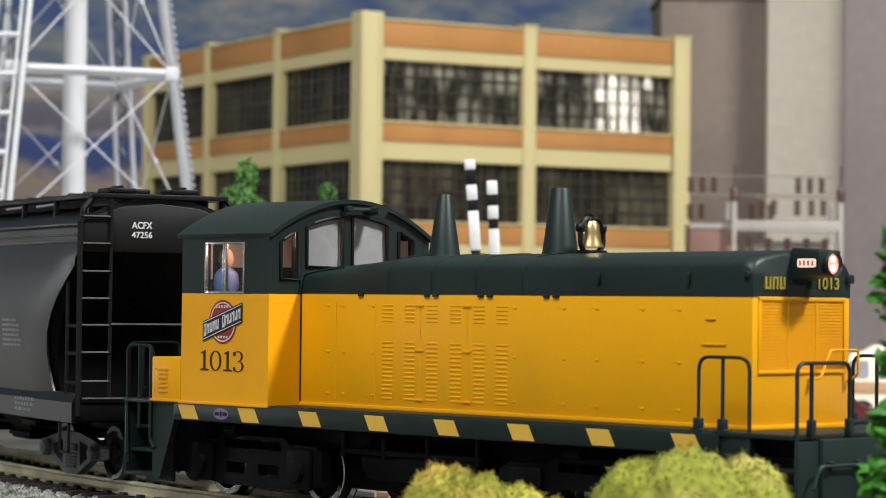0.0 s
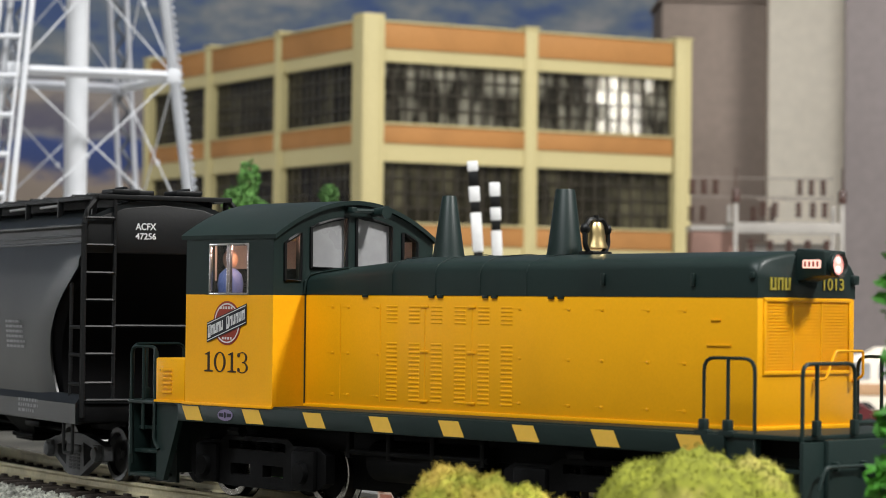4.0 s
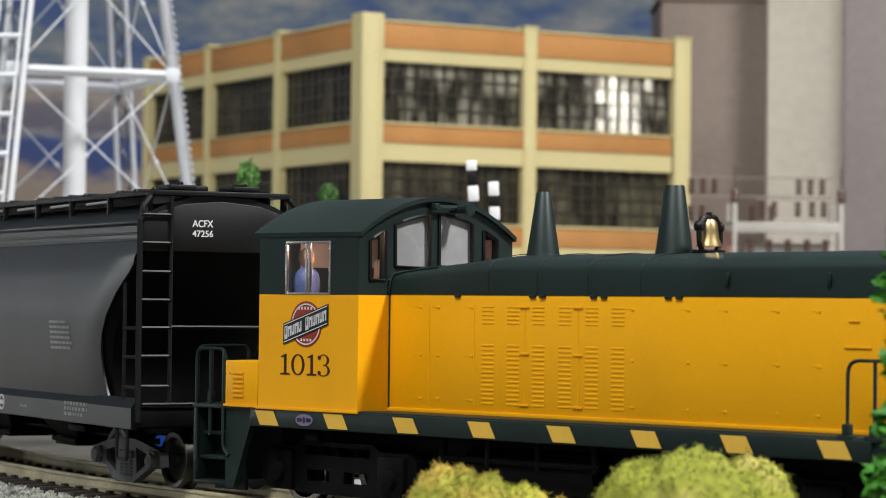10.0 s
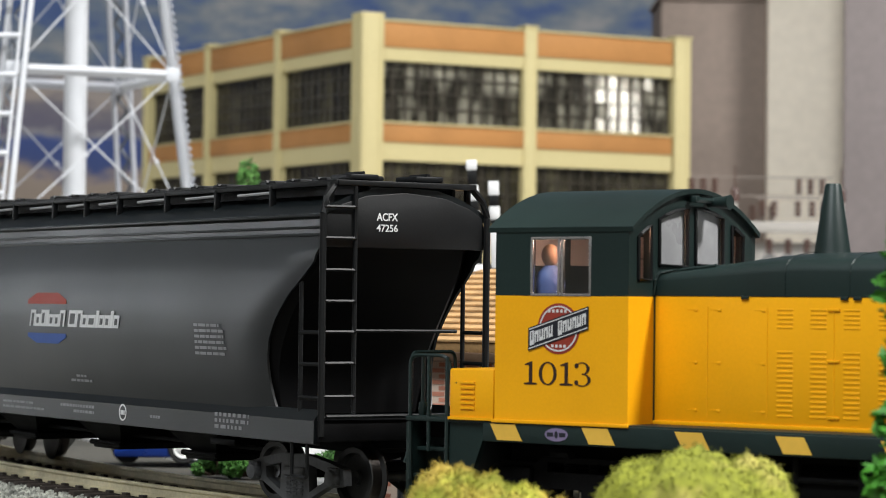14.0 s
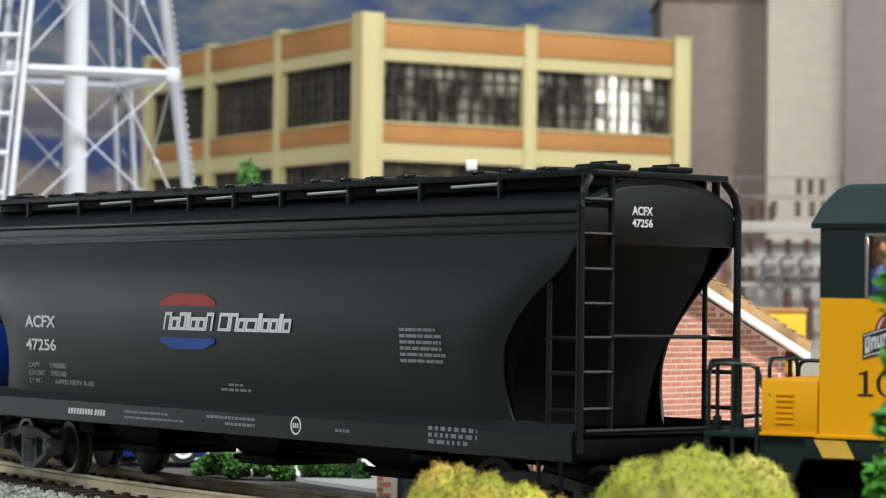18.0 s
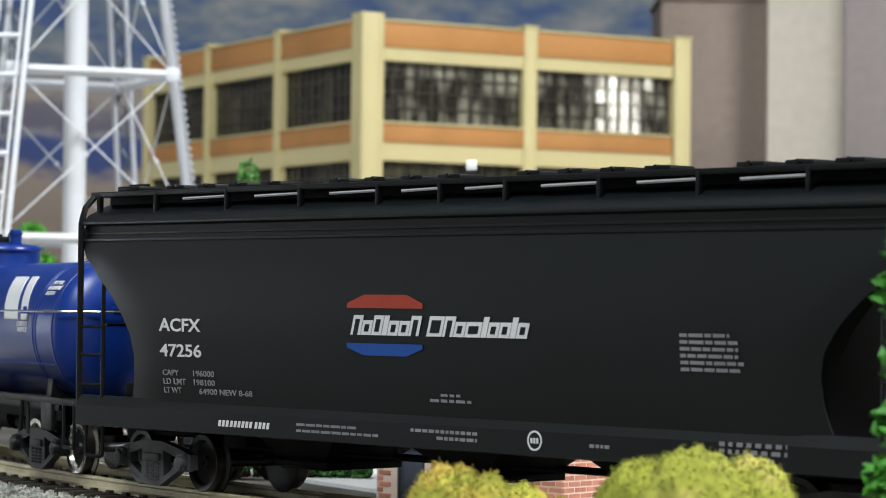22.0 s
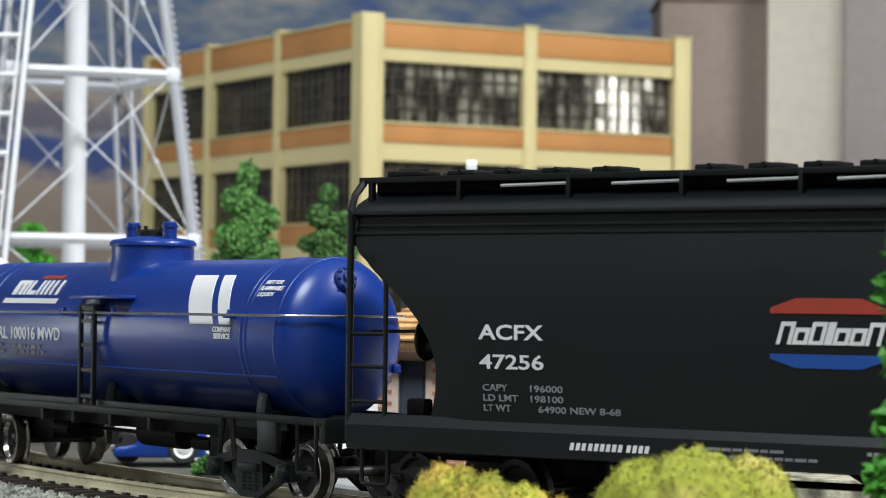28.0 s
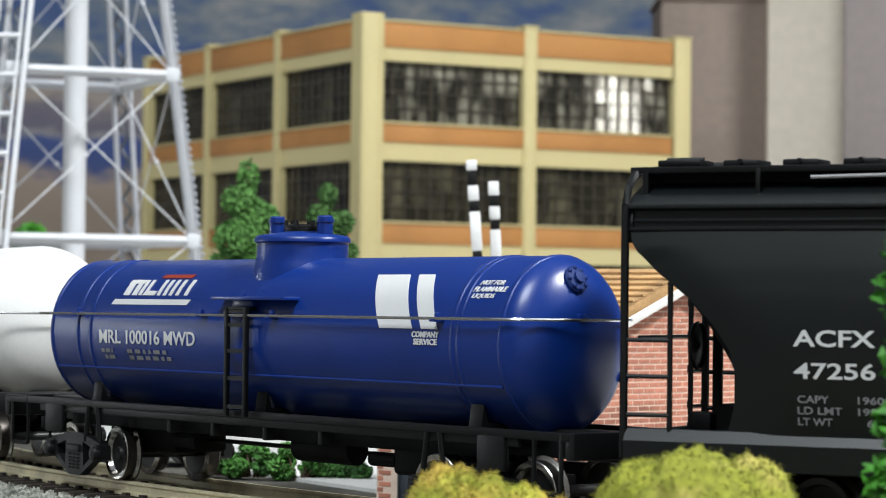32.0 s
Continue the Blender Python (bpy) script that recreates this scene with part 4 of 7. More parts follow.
def draw_in(car, k, off):
    """Draws a body in across its width and sets it off the line of its trucks."""
    for o in car.children:
        if o.name.split(".")[0] in ("truck", "coupler"):
            continue
        m = o.matrix_basis.copy()
        if abs(m[0][0] - 1) < 1e-4 and abs(m[1][1] - 1) < 1e-4:
            o.matrix_basis = Matrix.Translation((0, off * MM, 0)) @ Matrix.Diagonal((1, k, 1, 1)) @ m
        else:
            m.translation.y = m.translation.y * k + off * MM
            o.matrix_basis = m


GAPGREY = material("pale_grey_rod", (0.42, 0.42, 0.43), 0.4, vary=0.1)


def hopper_car():
    car = thing("covered_hopper_car", "black covered hopper car with white lettering and end ladders", "freight car")
    rng = random.Random(8)
    # core with its sloping ends
    bm = B()
    rings = []
    zz = [14.8 + (43.4 - 14.8) * i / 22 for i in range(23)]
    for z in zz:
        ue, v = float(np.interp(z, [14.8, 18, 22, 25.5, 30, 34, 38, 43.4], [74.4, 74.6, 75.1, 76.4, 79.2, 82.6, 86.3, 90.0])), hopper_side(z) - 0.7
        c = 2.4
        rings.append([(-ue, -v + c, z), (-ue + c, -v, z), (ue - c, -v, z), (ue, -v + c, z), (ue, v - c, z), (ue - c, v, z), (-ue + c, v, z), (-ue, v - c, z)])
    loft(bm, rings)
    part("hopper_body", bm, ENDBLACK, car, "black hopper body with sloping end sheets", smooth=30)
    for s in (-1, 1):
        bm = B()
        n, m = 46, 28
        grid = []
        for j in range(m + 1):
            z = 14.8 + (43.4 - 14.8) * j / m
            ue, v = float(np.interp(z, SIDE_Z, END_U)), hopper_side(z)
            row = []
            for i in range(n + 1):
                w = -1 + 2 * i / n
                w = math.copysign(abs(w) ** 0.7, w)
                edge = (1 - abs(w)) * ue
                dip = 0.8 * max(0, 1 - edge / 9) ** 2 * (1 if z < 40 else 0.2)
                row.append(bm.verts.new((w * ue, s * (v - dip), z)))
            grid.append(row)
        for a, b in zip(grid, grid[1:]):
            for i in range(n):
                bm.faces.new((a[i], a[i + 1], b[i + 1], b[i]))
        bmesh.ops.recalc_face_normals(bm, faces=bm.faces)
        bmesh.ops.solidify(bm, geom=list(bm.faces), thickness=0.5)
        part("side_sheet", bm, CARBLACK, car, "smooth bulging black side sheet", smooth=40)
    # roof with ribs at its edge
    bm = B()
    half = [(-16.7, 43.2), (-16.7, 46.0), (-17.5, 46.3), (-17.4, 46.9), (-16.2, 48.0), (-13.8, 49.0), (-11.5, 49.9), (-7, 51.0), (0, 51.3)]
    sec = half + [(-v, z) for v, z in half[:-1]][::-1]
    loft(bm, [[(u, v, z) for v, z in sec] for u in (-91.2, 91.2)])
    part("roof", bm, CARBLACK, car, "low black roof")
    for s in (-1, 1):
        # black plate added where only shade lies under the running board
        bm = B()
        box(bm, 0, s * 10.6, 49.6, 182, 0.6, 4.0)
        part("roof_side", bm, ENDBLACK, car)
        for z, t, v in ((44.7, 0.4, 16.7), (43.55, 0.5, 17.2), (46.55, 0.5, 17.5)):
            bm = B()
            box(bm, 0, s * v, z, 182.6, 0.8, t, 0.15)
            part("roof_rib", bm, CARBLACK, car)
    # running boards on posts
    us = (-73, -53.5, -34.5, -15.6, -1.3, 13, 32.2, 51.1, 70.5)
    pm = None
    for s in (-1, 1):
        bm = B()
        box(bm, 0, s * 14.7, 51.75, 183.6, 0.9, 0.9, 0.15)
        box(bm, 0, s * 8.4, 51.75, 183.6, 0.7, 0.7, 0.12)
        box(bm, 0, s * 11.5, 51.7, 183, 5.8, 0.35)
        for k in range(60):
            box(bm, -90 + 180 * k / 59, s * 11.5, 51.95, 1.2, 5.6, 0.2)
        part("running_board", bm, BLACK, car)
        for u in us:
            if pm is None:
                bm = B()
                box(bm, 0, 0, 2.0, 0.7, 1.2, 4.2, 0.15)
                box(bm, 0.5, 0, 0.2, 1.9, 1.4, 0.4, 0.1)
                pm = part("board_post", bm, BLACK, car, at=mm(u, s * 14.7, 47.7))
            else:
                again(pm, mm(u, s * 14.7, 47.7))
    # pale rods stand in for light showing between roof and running board
    for a, b in zip(us, us[1:]):
        bm = B()
        rod(bm, (b - 0.62 * (b - a), -14.6, 50.55), (b - 0.5, -14.6, 50.75), 0.26, n=6)
        part("hatch_rod", bm, GAPGREY, car, "thin pale rod for light showing through a gap")
    for e in (-1, 1):
        bm = B()
        box(bm, e * 90.2, 0, 51.75, 3.6, 29.5, 0.9, 0.15)
        for k in range(14):
            box(bm, e * 87.0, -13 + 2 * k, 52.0, 6.0, 0.5, 0.35)
        box(bm, e * 84.2, 0, 51.9, 0.7, 28, 0.6)
        part("end_walk", bm, BLACK, car, "black grated end walkway")
        for v in (-7.5, 6.5):
            bm = B()
            box(bm, e * 86.2, v, 52.9, 6.5, 6.0, 0.9, 0.25)
            rod(bm, (e * 83.5, v, 53.5), (e * 89, v, 53.5), 0.35, n=6)
            part("end_hatch", bm, BLACK, car)
        for s in (-1, 1):
            bm = B()
            box(bm, e * 89.5, s * 14.7, 49.8, 0.8, 1.0, 4.0)
            part("walk_bracket", bm, BLACK, car)
    hatch = None
    for u in (-66, -22, 22, 66):
        if hatch is None:
            bm = B()
            box(bm, 0, 0, 0.9, 38, 7.5, 1.8, 0.5)
            for k in range(5):
                box(bm, -17 + 8.5 * k, 0, 1.95, 1.2, 8.4, 0.5, 0.15)
                box(bm, -17 + 8.5 * k, -4.2, 1.2, 1.6, 1.0, 1.6, 0.2)
            for k in range(4):
                box(bm, -13 + 8.8 * k, -1.5, 2.6, 5.2, 6.6, 1.1, 0.3)
                rod(bm, (-13 + 8.8 * k, -5.2, 2.9), (-13 + 8.8 * k, 2.2, 2.9), 0.4, n=6)
            hatch = part("hatch_cover", bm, BLACK, car, at=mm(u, 0, 50.4))
        else:
            again(hatch, mm(u, 0, 50.4))
    # end plates
    for e in (-1, 1):
        bm = B()
        ol = [(-17.0, 41.6), (17.0, 41.6), (17.4, 44.5), (16.6, 46.8), (14.0, 48.2), (8.5, 49.8), (0, 50.5), (-8.5, 49.8), (-14.0, 48.2), (-16.6, 46.8), (-17.4, 44.5)]
        slab(bm, ol, "x", min(e * 90.6, e * 91.4), max(e * 90.6, e * 91.4), 0.15)
        ep = part("end_plate", bm, BLACK, car)
        if e > 0:
            lettering("end_mark", "ACFX", 1.25, PRINT, ep, mm(91.45, -6.3, 45.9, 90, 0, 90), 4.5, 0.012)
            lettering("end_mark", "47256", 1.15, PRINT, ep, mm(91.45, -6.3, 44.2, 90, 0, 90), 4.5, 0.008)
        # ladders at the corners
        for s in (-1, 1):
            bm = B()
            rod(bm, (e * 91.6, s * 17.6, 12), (e * 91.6, s * 17.6, 46.8), 0.62, n=8)
            bent(bm, [(e * 91.6, s * 17.6, 46.8), (e * 91.4, s * 16.8, 49.4), (e * 91.0, s * 14.8, 51.4)], 0.6)
            if e * s > 0:
                part("corner_post", bm, BLACK, car)
            else:
                rod(bm, (e * 91.6, s * 10.9, 15), (e * 91.6, s * 10.9, 51.2), 0.42, n=8)
                lad = part("ladder", bm, BLACK, car)
                rg = B()
                rod(rg, (e * 91.9, s * 10.9, 0), (e * 91.9, s * 17.6, 0), 0.30, n=6)
                for v in (11.1, 17.4):
                    rod(rg, (e * 91.9, s * v, 0), (e * 91.9, s * v, 0.9), 0.34, n=6)
                r0 = part("rung", rg, BLACK, lad, at=mm(0, 0, 47.9))
                for z in (43.0, 38.0, 33.1, 28.3, 23.4, 18.2, 15.0):
                    again(r0, mm(0, 0, z))
            bm = B()
            rod(bm, (e * 84.8, s * 17.5, 14.8), (e * 84.8, s * 17.5, 36.2), 0.42, n=8)
            lad2 = part("ladder", bm, BLACK, car)
            rg = B()
            rod(rg, (e * 84.8, s * 17.6, 0), (e * 91.6, s * 17.6, 0), 0.36, n=6)
            r0 = part("rung", rg, BLACK, lad2, at=mm(0, 0, 28.2))
            for z in (23.2, 17.9):
                again(r0, mm(0, 0, z))
        bm = B()
        rod(bm, (e * 91.8, -10.9, 28.5), (e * 91.8, 10.9, 28.5), 0.3)
        rod(bm, (e * 92.2, -17, 15.1), (e * 92.2, 17, 15.1), 0.35)
        part("end_grab", bm, BLACK, car)
        bm = B()
        box(bm, e * 84.5, 0, 13.6, 14.5, 34, 1.6, 0.3)
        box(bm, e * 91.0, 0, 12.8, 1.6, 36.5, 3.4, 0.3)
        for v in ((-5, 5) if e < 0 else ()):
            box(bm, e * 82.0, v, 22, 1.2, 1.6, 16, 0.2)
        part("end_platform", bm, UNDER, car)
        coupler(car, e * 91, e)
    # brake gear on the far end
    bm = B()
    turned(bm, [(0.3, 0.2), (3.3, 0.0), (3.5, 0.35), (3.3, 0.7), (2.9, 0.35), (0.9, 0.5), (0.3, 0.8)], 20, Matrix.Translation((-85.6, -4.5, 27.4)), axis="x")
    part("brake_wheel", bm, BLACK, car)
    bm = B()
    box(bm, -82.0, -11.5, 17.0, 3.4, 3.0, 2.8, 0.5)
    rod(bm, (-80.5, -6, 17.4), (-80.5, 2, 17.4), 2.0, n=14)
    part("brake_cylinder", bm, UNDER, car)
    # side sills
    for s in (-1, 1):
        bm = B()
        ol = [(s * 17.0, 16.1), (s * 17.6, 16.0), (s * 18.85, 14.4), (s * 18.8, 10.8), (s * 17.6, 10.6), (s * 17.0, 12.0), (s * 17.0, 15.6)]
        slab(bm, ol, "x", -91.2, 91.2)
        part("side_sill", bm, CARBLACK, car, "black side sill with small white print", smooth=20)
        for e in (-1, 1):
            bm = B()
            bent(bm, soft_corner([(e * 88.5, s * 18.3, 12), (e * 88.5, s * 18.3, 5.4), (e * 83.6, s * 18.3, 5.4), (e * 83.6, s * 18.3, 12)], 0.7), 0.36)
            part("stirrup_step", bm, BLACK, car)
    # underside: bays with outlets, centre sill, rods
    bm = B()
    box(bm, 0, 0, 11.6, 178, 7, 4, 0.4)
    for u in (-74, 74):
        box(bm, u, 0, 11.8, 9, 31, 3.2, 0.4)
        box(bm, u, 0, 10.6, 26, 12, 3.4, 0.4)
    part("centre_sill", bm, UNDER, car)
    bay = None
    for u in (-38, 0, 38):
        if bay is None:
            bm = B()
            loft(bm, [[(-16, -16, 15), (16, -16, 15), (16, 16, 15), (-16, 16, 15)], [(-4.5, -9, 6.6), (4.5, -9, 6.6), (4.5, 9, 6.6), (-4.5, 9, 6.6)]])
            box(bm, 0, 0, 5.9, 11, 20, 1.2, 0.2)
            rod(bm, (-6.5, -10, 6.3), (6.5, -10, 6.3), 0.5)
            bay = part("hopper_bay", bm, UNDER, car, at=mm(u, 0, 0))
        else:
            again(bay, mm(u, 0, 0))
    bm = B()
    rod(bm, (-58, -7, 8.0), (58, -7, 8.0), 0.35)
    rod(bm, (-58, 8, 7.4), (30, 8, 7.4), 0.35)
    box(bm, -52, -11, 9.6, 6, 5, 2.5, 0.5)
    box(bm, 52, -11, 9.2, 9, 5, 1.2, 0.3)
    part("brake_rod", bm, UNDER, car)
    # lettering
    lettering("reporting_mark", "ACFX", 2.25, PRINT, car, on_sheet(-66.5, 27.7), 11.4, 0.018, label="white reporting mark ACFX")
    lettering("car_number", "47256", 2.2, PRINT, car, on_sheet(-66.4, 23.4), 11.3, 0.014, label="white car number 47256")
    for z, a, b in ((20.2, "CAPY", "196000"), (18.7, "LD LMT", "198100"), (17.2, "LT WT", "64900 NEW 8-68")):
        lettering("capacity_data", a, 1.0, PRINTGREY, car, on_sheet(-66.0, z), (4.4 if len(a) < 5 else 6.2 if len(a) == 6 else 4.8), 0.01)
        lettering("capacity_data", b, 1.0, PRINTGREY, car, on_sheet(-57.6 if len(b) < 7 else -56.4, z), 5.6 if len(b) < 7 else 14.0, 0.01)
    red = [(-18.1, 0), (-0.7, 0), (-0.7, 0.75), (-4.4, 2.1), (-14.2, 2.1), (-18.1, 0.75)]
    decal("logo_cap", [red], PRINTRED, car, on_sheet(0, 32.1), label="red printed logo cap")
    blue = [(-18.1, 1.9), (-18.1, 1.2), (-14.2, 0), (-4.4, 0), (-0.7, 1.2), (-0.7, 1.9)]
    decal("logo_base", [blue], PRINTBLUE, car, on_sheet(0, 24.7), label="blue printed logo base")

    def lean(x, y0, y1, w):
        k = 0.30
        return [(x + k * y0, y0), (x + w + k * y0, y0), (x + w + k * y1, y1), (x + k * y1, y1)]
    letters, inner = [], []
    tall = {0: 1, 2: 1, 3: 1, 6: 1, 8: 1, 9: 1, 15: 1}
    x = -17.2
    for k in range(17):
        if k == 7:
            x += 1.6
            continue
        narrow = k in (3, 12, 15)
        w = 1.15 if narrow else (3.3 if k in (8, 11) else 2.25)
        h = 3.1 if k in tall or k == 12 else 2.3
        letters.append(lean(x, 0, h, w))
        if not narrow:
            inner.append(lean(x + 0.62, 0.55 if k % 3 else 0.0, h - 0.6, w - 1.24))
        x += w + 0.12
    k = 39.0 / (x + 17.2)

    def fit(sh):
        return [(-17.2 + (p[0] + 17.2) * k, p[1]) for p in sh]
    lw = decal("logo_bar", [fit(a) for a in letters], PRINT, car, on_sheet(0, 27.9), label="slanting white bars of the logo")
    decal("logo_word_core", [fit(a) for a in inner], CARBLACK, lw, mm(0, 0, 0.07), 0.05)
    decal("notice_print", bars(51.4, 4.4, [9, 10.4, 10.4, 10.4, 11.3, 10.6], 0.95, 0.48, rng, (1.0, 2.6), 0.32), PRINTGREY, car, on_sheet(0, 24.3), label="block of fine grey print")
    decal("notice_print", bars(2.8, 0.9, [4.6, 0], 0.9, 0.4, rng) + bars(0.3, 0.0, [9], 0.9, 0.45, rng), PRINTGREY, car, on_sheet(0, 17.9))
    st = on_side(0, -18.85, 0)
    word = []
    for a, n in ((-50.7, 3), (-47.6, 6), (-41.2, 4)):
        for q in range(n):
            x = a + 1.0 * q
            word.append([(x, 12.1), (x + 0.66, 12.1), (x + 0.9, 13.15), (x + 0.24, 13.15)])
    decal("sill_print", word, PRINT, car, st, label="slanting white bars on the sill")
    decal("sill_print", bars(-30.6, 13.0, [14.5, 19.6], 1.0, 0.42, rng, (1.0, 2.4), 0.3), PRINTGREY, car, st)
    decal("sill_print", bars(-3.6, 13.2, [14.6], 1.0, 0.5, rng, (0.6, 1.5), 0.3) + bars(2.2, 12.2, [8.8], 1, 0.5, rng, (0.6, 1.5), 0.3), PRINTGREY, car, st)
    decal("sill_print", bars(34.0, 12.5, [3.8], 1.0, 0.5, rng, (0.5, 1.0), 0.3), PRINTGREY, car, st)
    decal("sill_print", bars(58.2, 13.9, [11.8, 11.8, 9.5], 1.0, 0.6, rng, (0.5, 1.8), 0.7), PRINTGREY, car, st)
    bm = B()
    c0 = [(23 + 1.5 * math.cos(2 * math.pi * i / 28), 13.0 + 1.5 * math.sin(2 * math.pi * i / 28)) for i in range(28)]
    c1 = [(23 + 1.2 * math.cos(2 * math.pi * i / 28), 13.0 + 1.2 * math.sin(2 * math.pi * i / 28)) for i in range(28)]
    pane_wall(bm, c0, [c1], "z", 0, 0.06)
    for x in (-0.85, -0.25, 0.35):
        slab(bm, [(23 + x, 12.6), (23 + x + 0.4, 12.6), (23 + x + 0.4, 13.4), (23 + x, 13.4)], "z", 0, 0.06)
    part("ring_mark", bm, PRINT, car, "white ring mark", st, smooth=0)
    draw_in(car, 0.87, -2.3)
    for u in (-74, 74):
        note("hopper", u, freight_truck(car, u, 21.5, 5.0, TRUCKGREY, material("dark_wheel_rim", (0.06, 0.06, 0.06), 0.3, 0.8) if u < 0 else bpy.data.materials["dark_wheel_rim"], WHEELDARK))
    return car


hopper = hopper_car()


# ---- tank cars ----
def tank_shell(bm, u0, u1, z, r, bulge, n=48):
    """A tank with rounded heads."""
    prof = []
    for k in range(9):
        a = math.pi / 2 * k / 8
        prof.append((max(0.01, r * math.sin(a)), u0 - bulge * math.cos(a)))
    for k in range(9):
        a = math.pi / 2 * k / 8
        prof.append((max(0.01, r * math.cos(a)), u1 + bulge * math.sin(a)))
    turned(bm, prof, n, Matrix.Translation((0, 0, z)), axis="x")
    return bm


def on_tank(u, angle, r, z):
    """A pose on the near side of a tank, at that angle above its middle line (degrees)."""
    a = radians(angle)
    return mm(u, -r * math.cos(a), z + r * math.sin(a), 90 - angle, 0, 0)


def curved_print(name, x0, x1, a0, a1, r, z, mat, parent, lean=0.0, n=6):
    """A printed patch that follows the tank's side."""
    bm = B()
    rows = []
    for k in range(n + 1):
        a = radians(a0 + (a1 - a0) * k / n)
        sh = lean * k / n
        rows.append([(x0 + sh, -r * math.cos(a), z + r * math.sin(a)), (x1 + sh, -r * math.cos(a), z + r * math.sin(a)),
                     (x1 + sh, -(r - 0.2) * math.cos(a), z + (r - 0.2) * math.sin(a)), (x0 + sh, -(r - 0.2) * math.cos(a), z + (r - 0.2) * math.sin(a))])
    loft(bm, rows)
    return part(name, bm, mat, parent)


def tank_frame(car, length, mat, trucks, key, z=14.4):
    bm = B()
    box(bm, 0, 0, z - 2.2, length, 6, 4.4, 0.4)
    part("centre_sill", bm, mat, car)
    for s in (-1, 1):
        bm = B()
        box(bm, 0, s * 13.4, z - 0.5, length - 2, 1.0, 1.3, 0.2)
        box(bm, 0, s * 12.9, z - 1.6, length - 26, 0.8, 1.6, 0.2)
        part("side_sill", bm, mat, car)
        bm = B()
        box(bm, 0, s * 9.5, z - 2.6, length - 40, 0.8, 4.0, 0.2)
        part("inner_sill", bm, UNDER, car)
        for e in (-1, 1):
            bm = B()
            box(bm, e * (length / 2 - 19), s * 13.2, z - 3.4, 6.5, 1.4, 5.6, 0.4)
            for d in (-2.6, 2.6):
                rod(bm, (e * (length / 2 - 33) + d * 0.6, s * 13.5, z - 1), (e * (length / 2 - 33) + d, s * 13.5, z - 7.4), 0.5)
            part("bolster_end", bm, mat, car)
            bm = B()
            bent(bm, soft_corner([(e * (length / 2 - 3), s * 13.6, z), (e * (length / 2 - 3), s * 13.6, 5.6), (e * (length / 2 - 9), s * 13.6, 5.6), (e * (length / 2 - 9), s * 13.6, z)], 0.6), 0.4)
            part("stirrup_step", bm, mat, car)
    for e in (-1, 1):
        bm = B()
        box(bm, e * (length / 2 - 1), 0, z - 1.8, 2, 27.6, 4, 0.3)
        part("end_sill", bm, mat, car)
        coupler(car, e * length / 2, e)
    bm = B()
    for u in (-26, -12, 4, 20):
        box(bm, u, 0, z - 2.6, 1.2, 25.5, 4, 0.2)
    rod(bm, (-35, 2, z - 6.5), (35, 2, z - 6.5), 0.4)
    part("cross_bearer", bm, mat, car)
    for e in (-1, 1):
        bm = B()
        box(bm, e * 40, 0, z - 5.6, 15, 13, 6.4, 0.8)
        box(bm, e * 46, 0, z - 7.6, 6, 17, 3.0, 0.5)
        rod(bm, (e * 33, -5.5, z - 6.6), (e * 26, -5.5, z - 6.6), 1.2, n=10)
        part("brake_rigging", bm, UNDER, car)
    bm = B()
    rod(bm, (4, -4, z - 5.6), (20, -4, z - 5.6), 2.6, n=16)
    for u in (7, 17):
        box(bm, u, -4, z - 3.4, 0.8, 3, 4, 0.1)
    part("air_reservoir", bm, UNDER, car)
    for u in trucks:
        note(key, u, freight_truck(car, u, 20.5, 4.9, BLACK, STEEL, WHEELDARK))


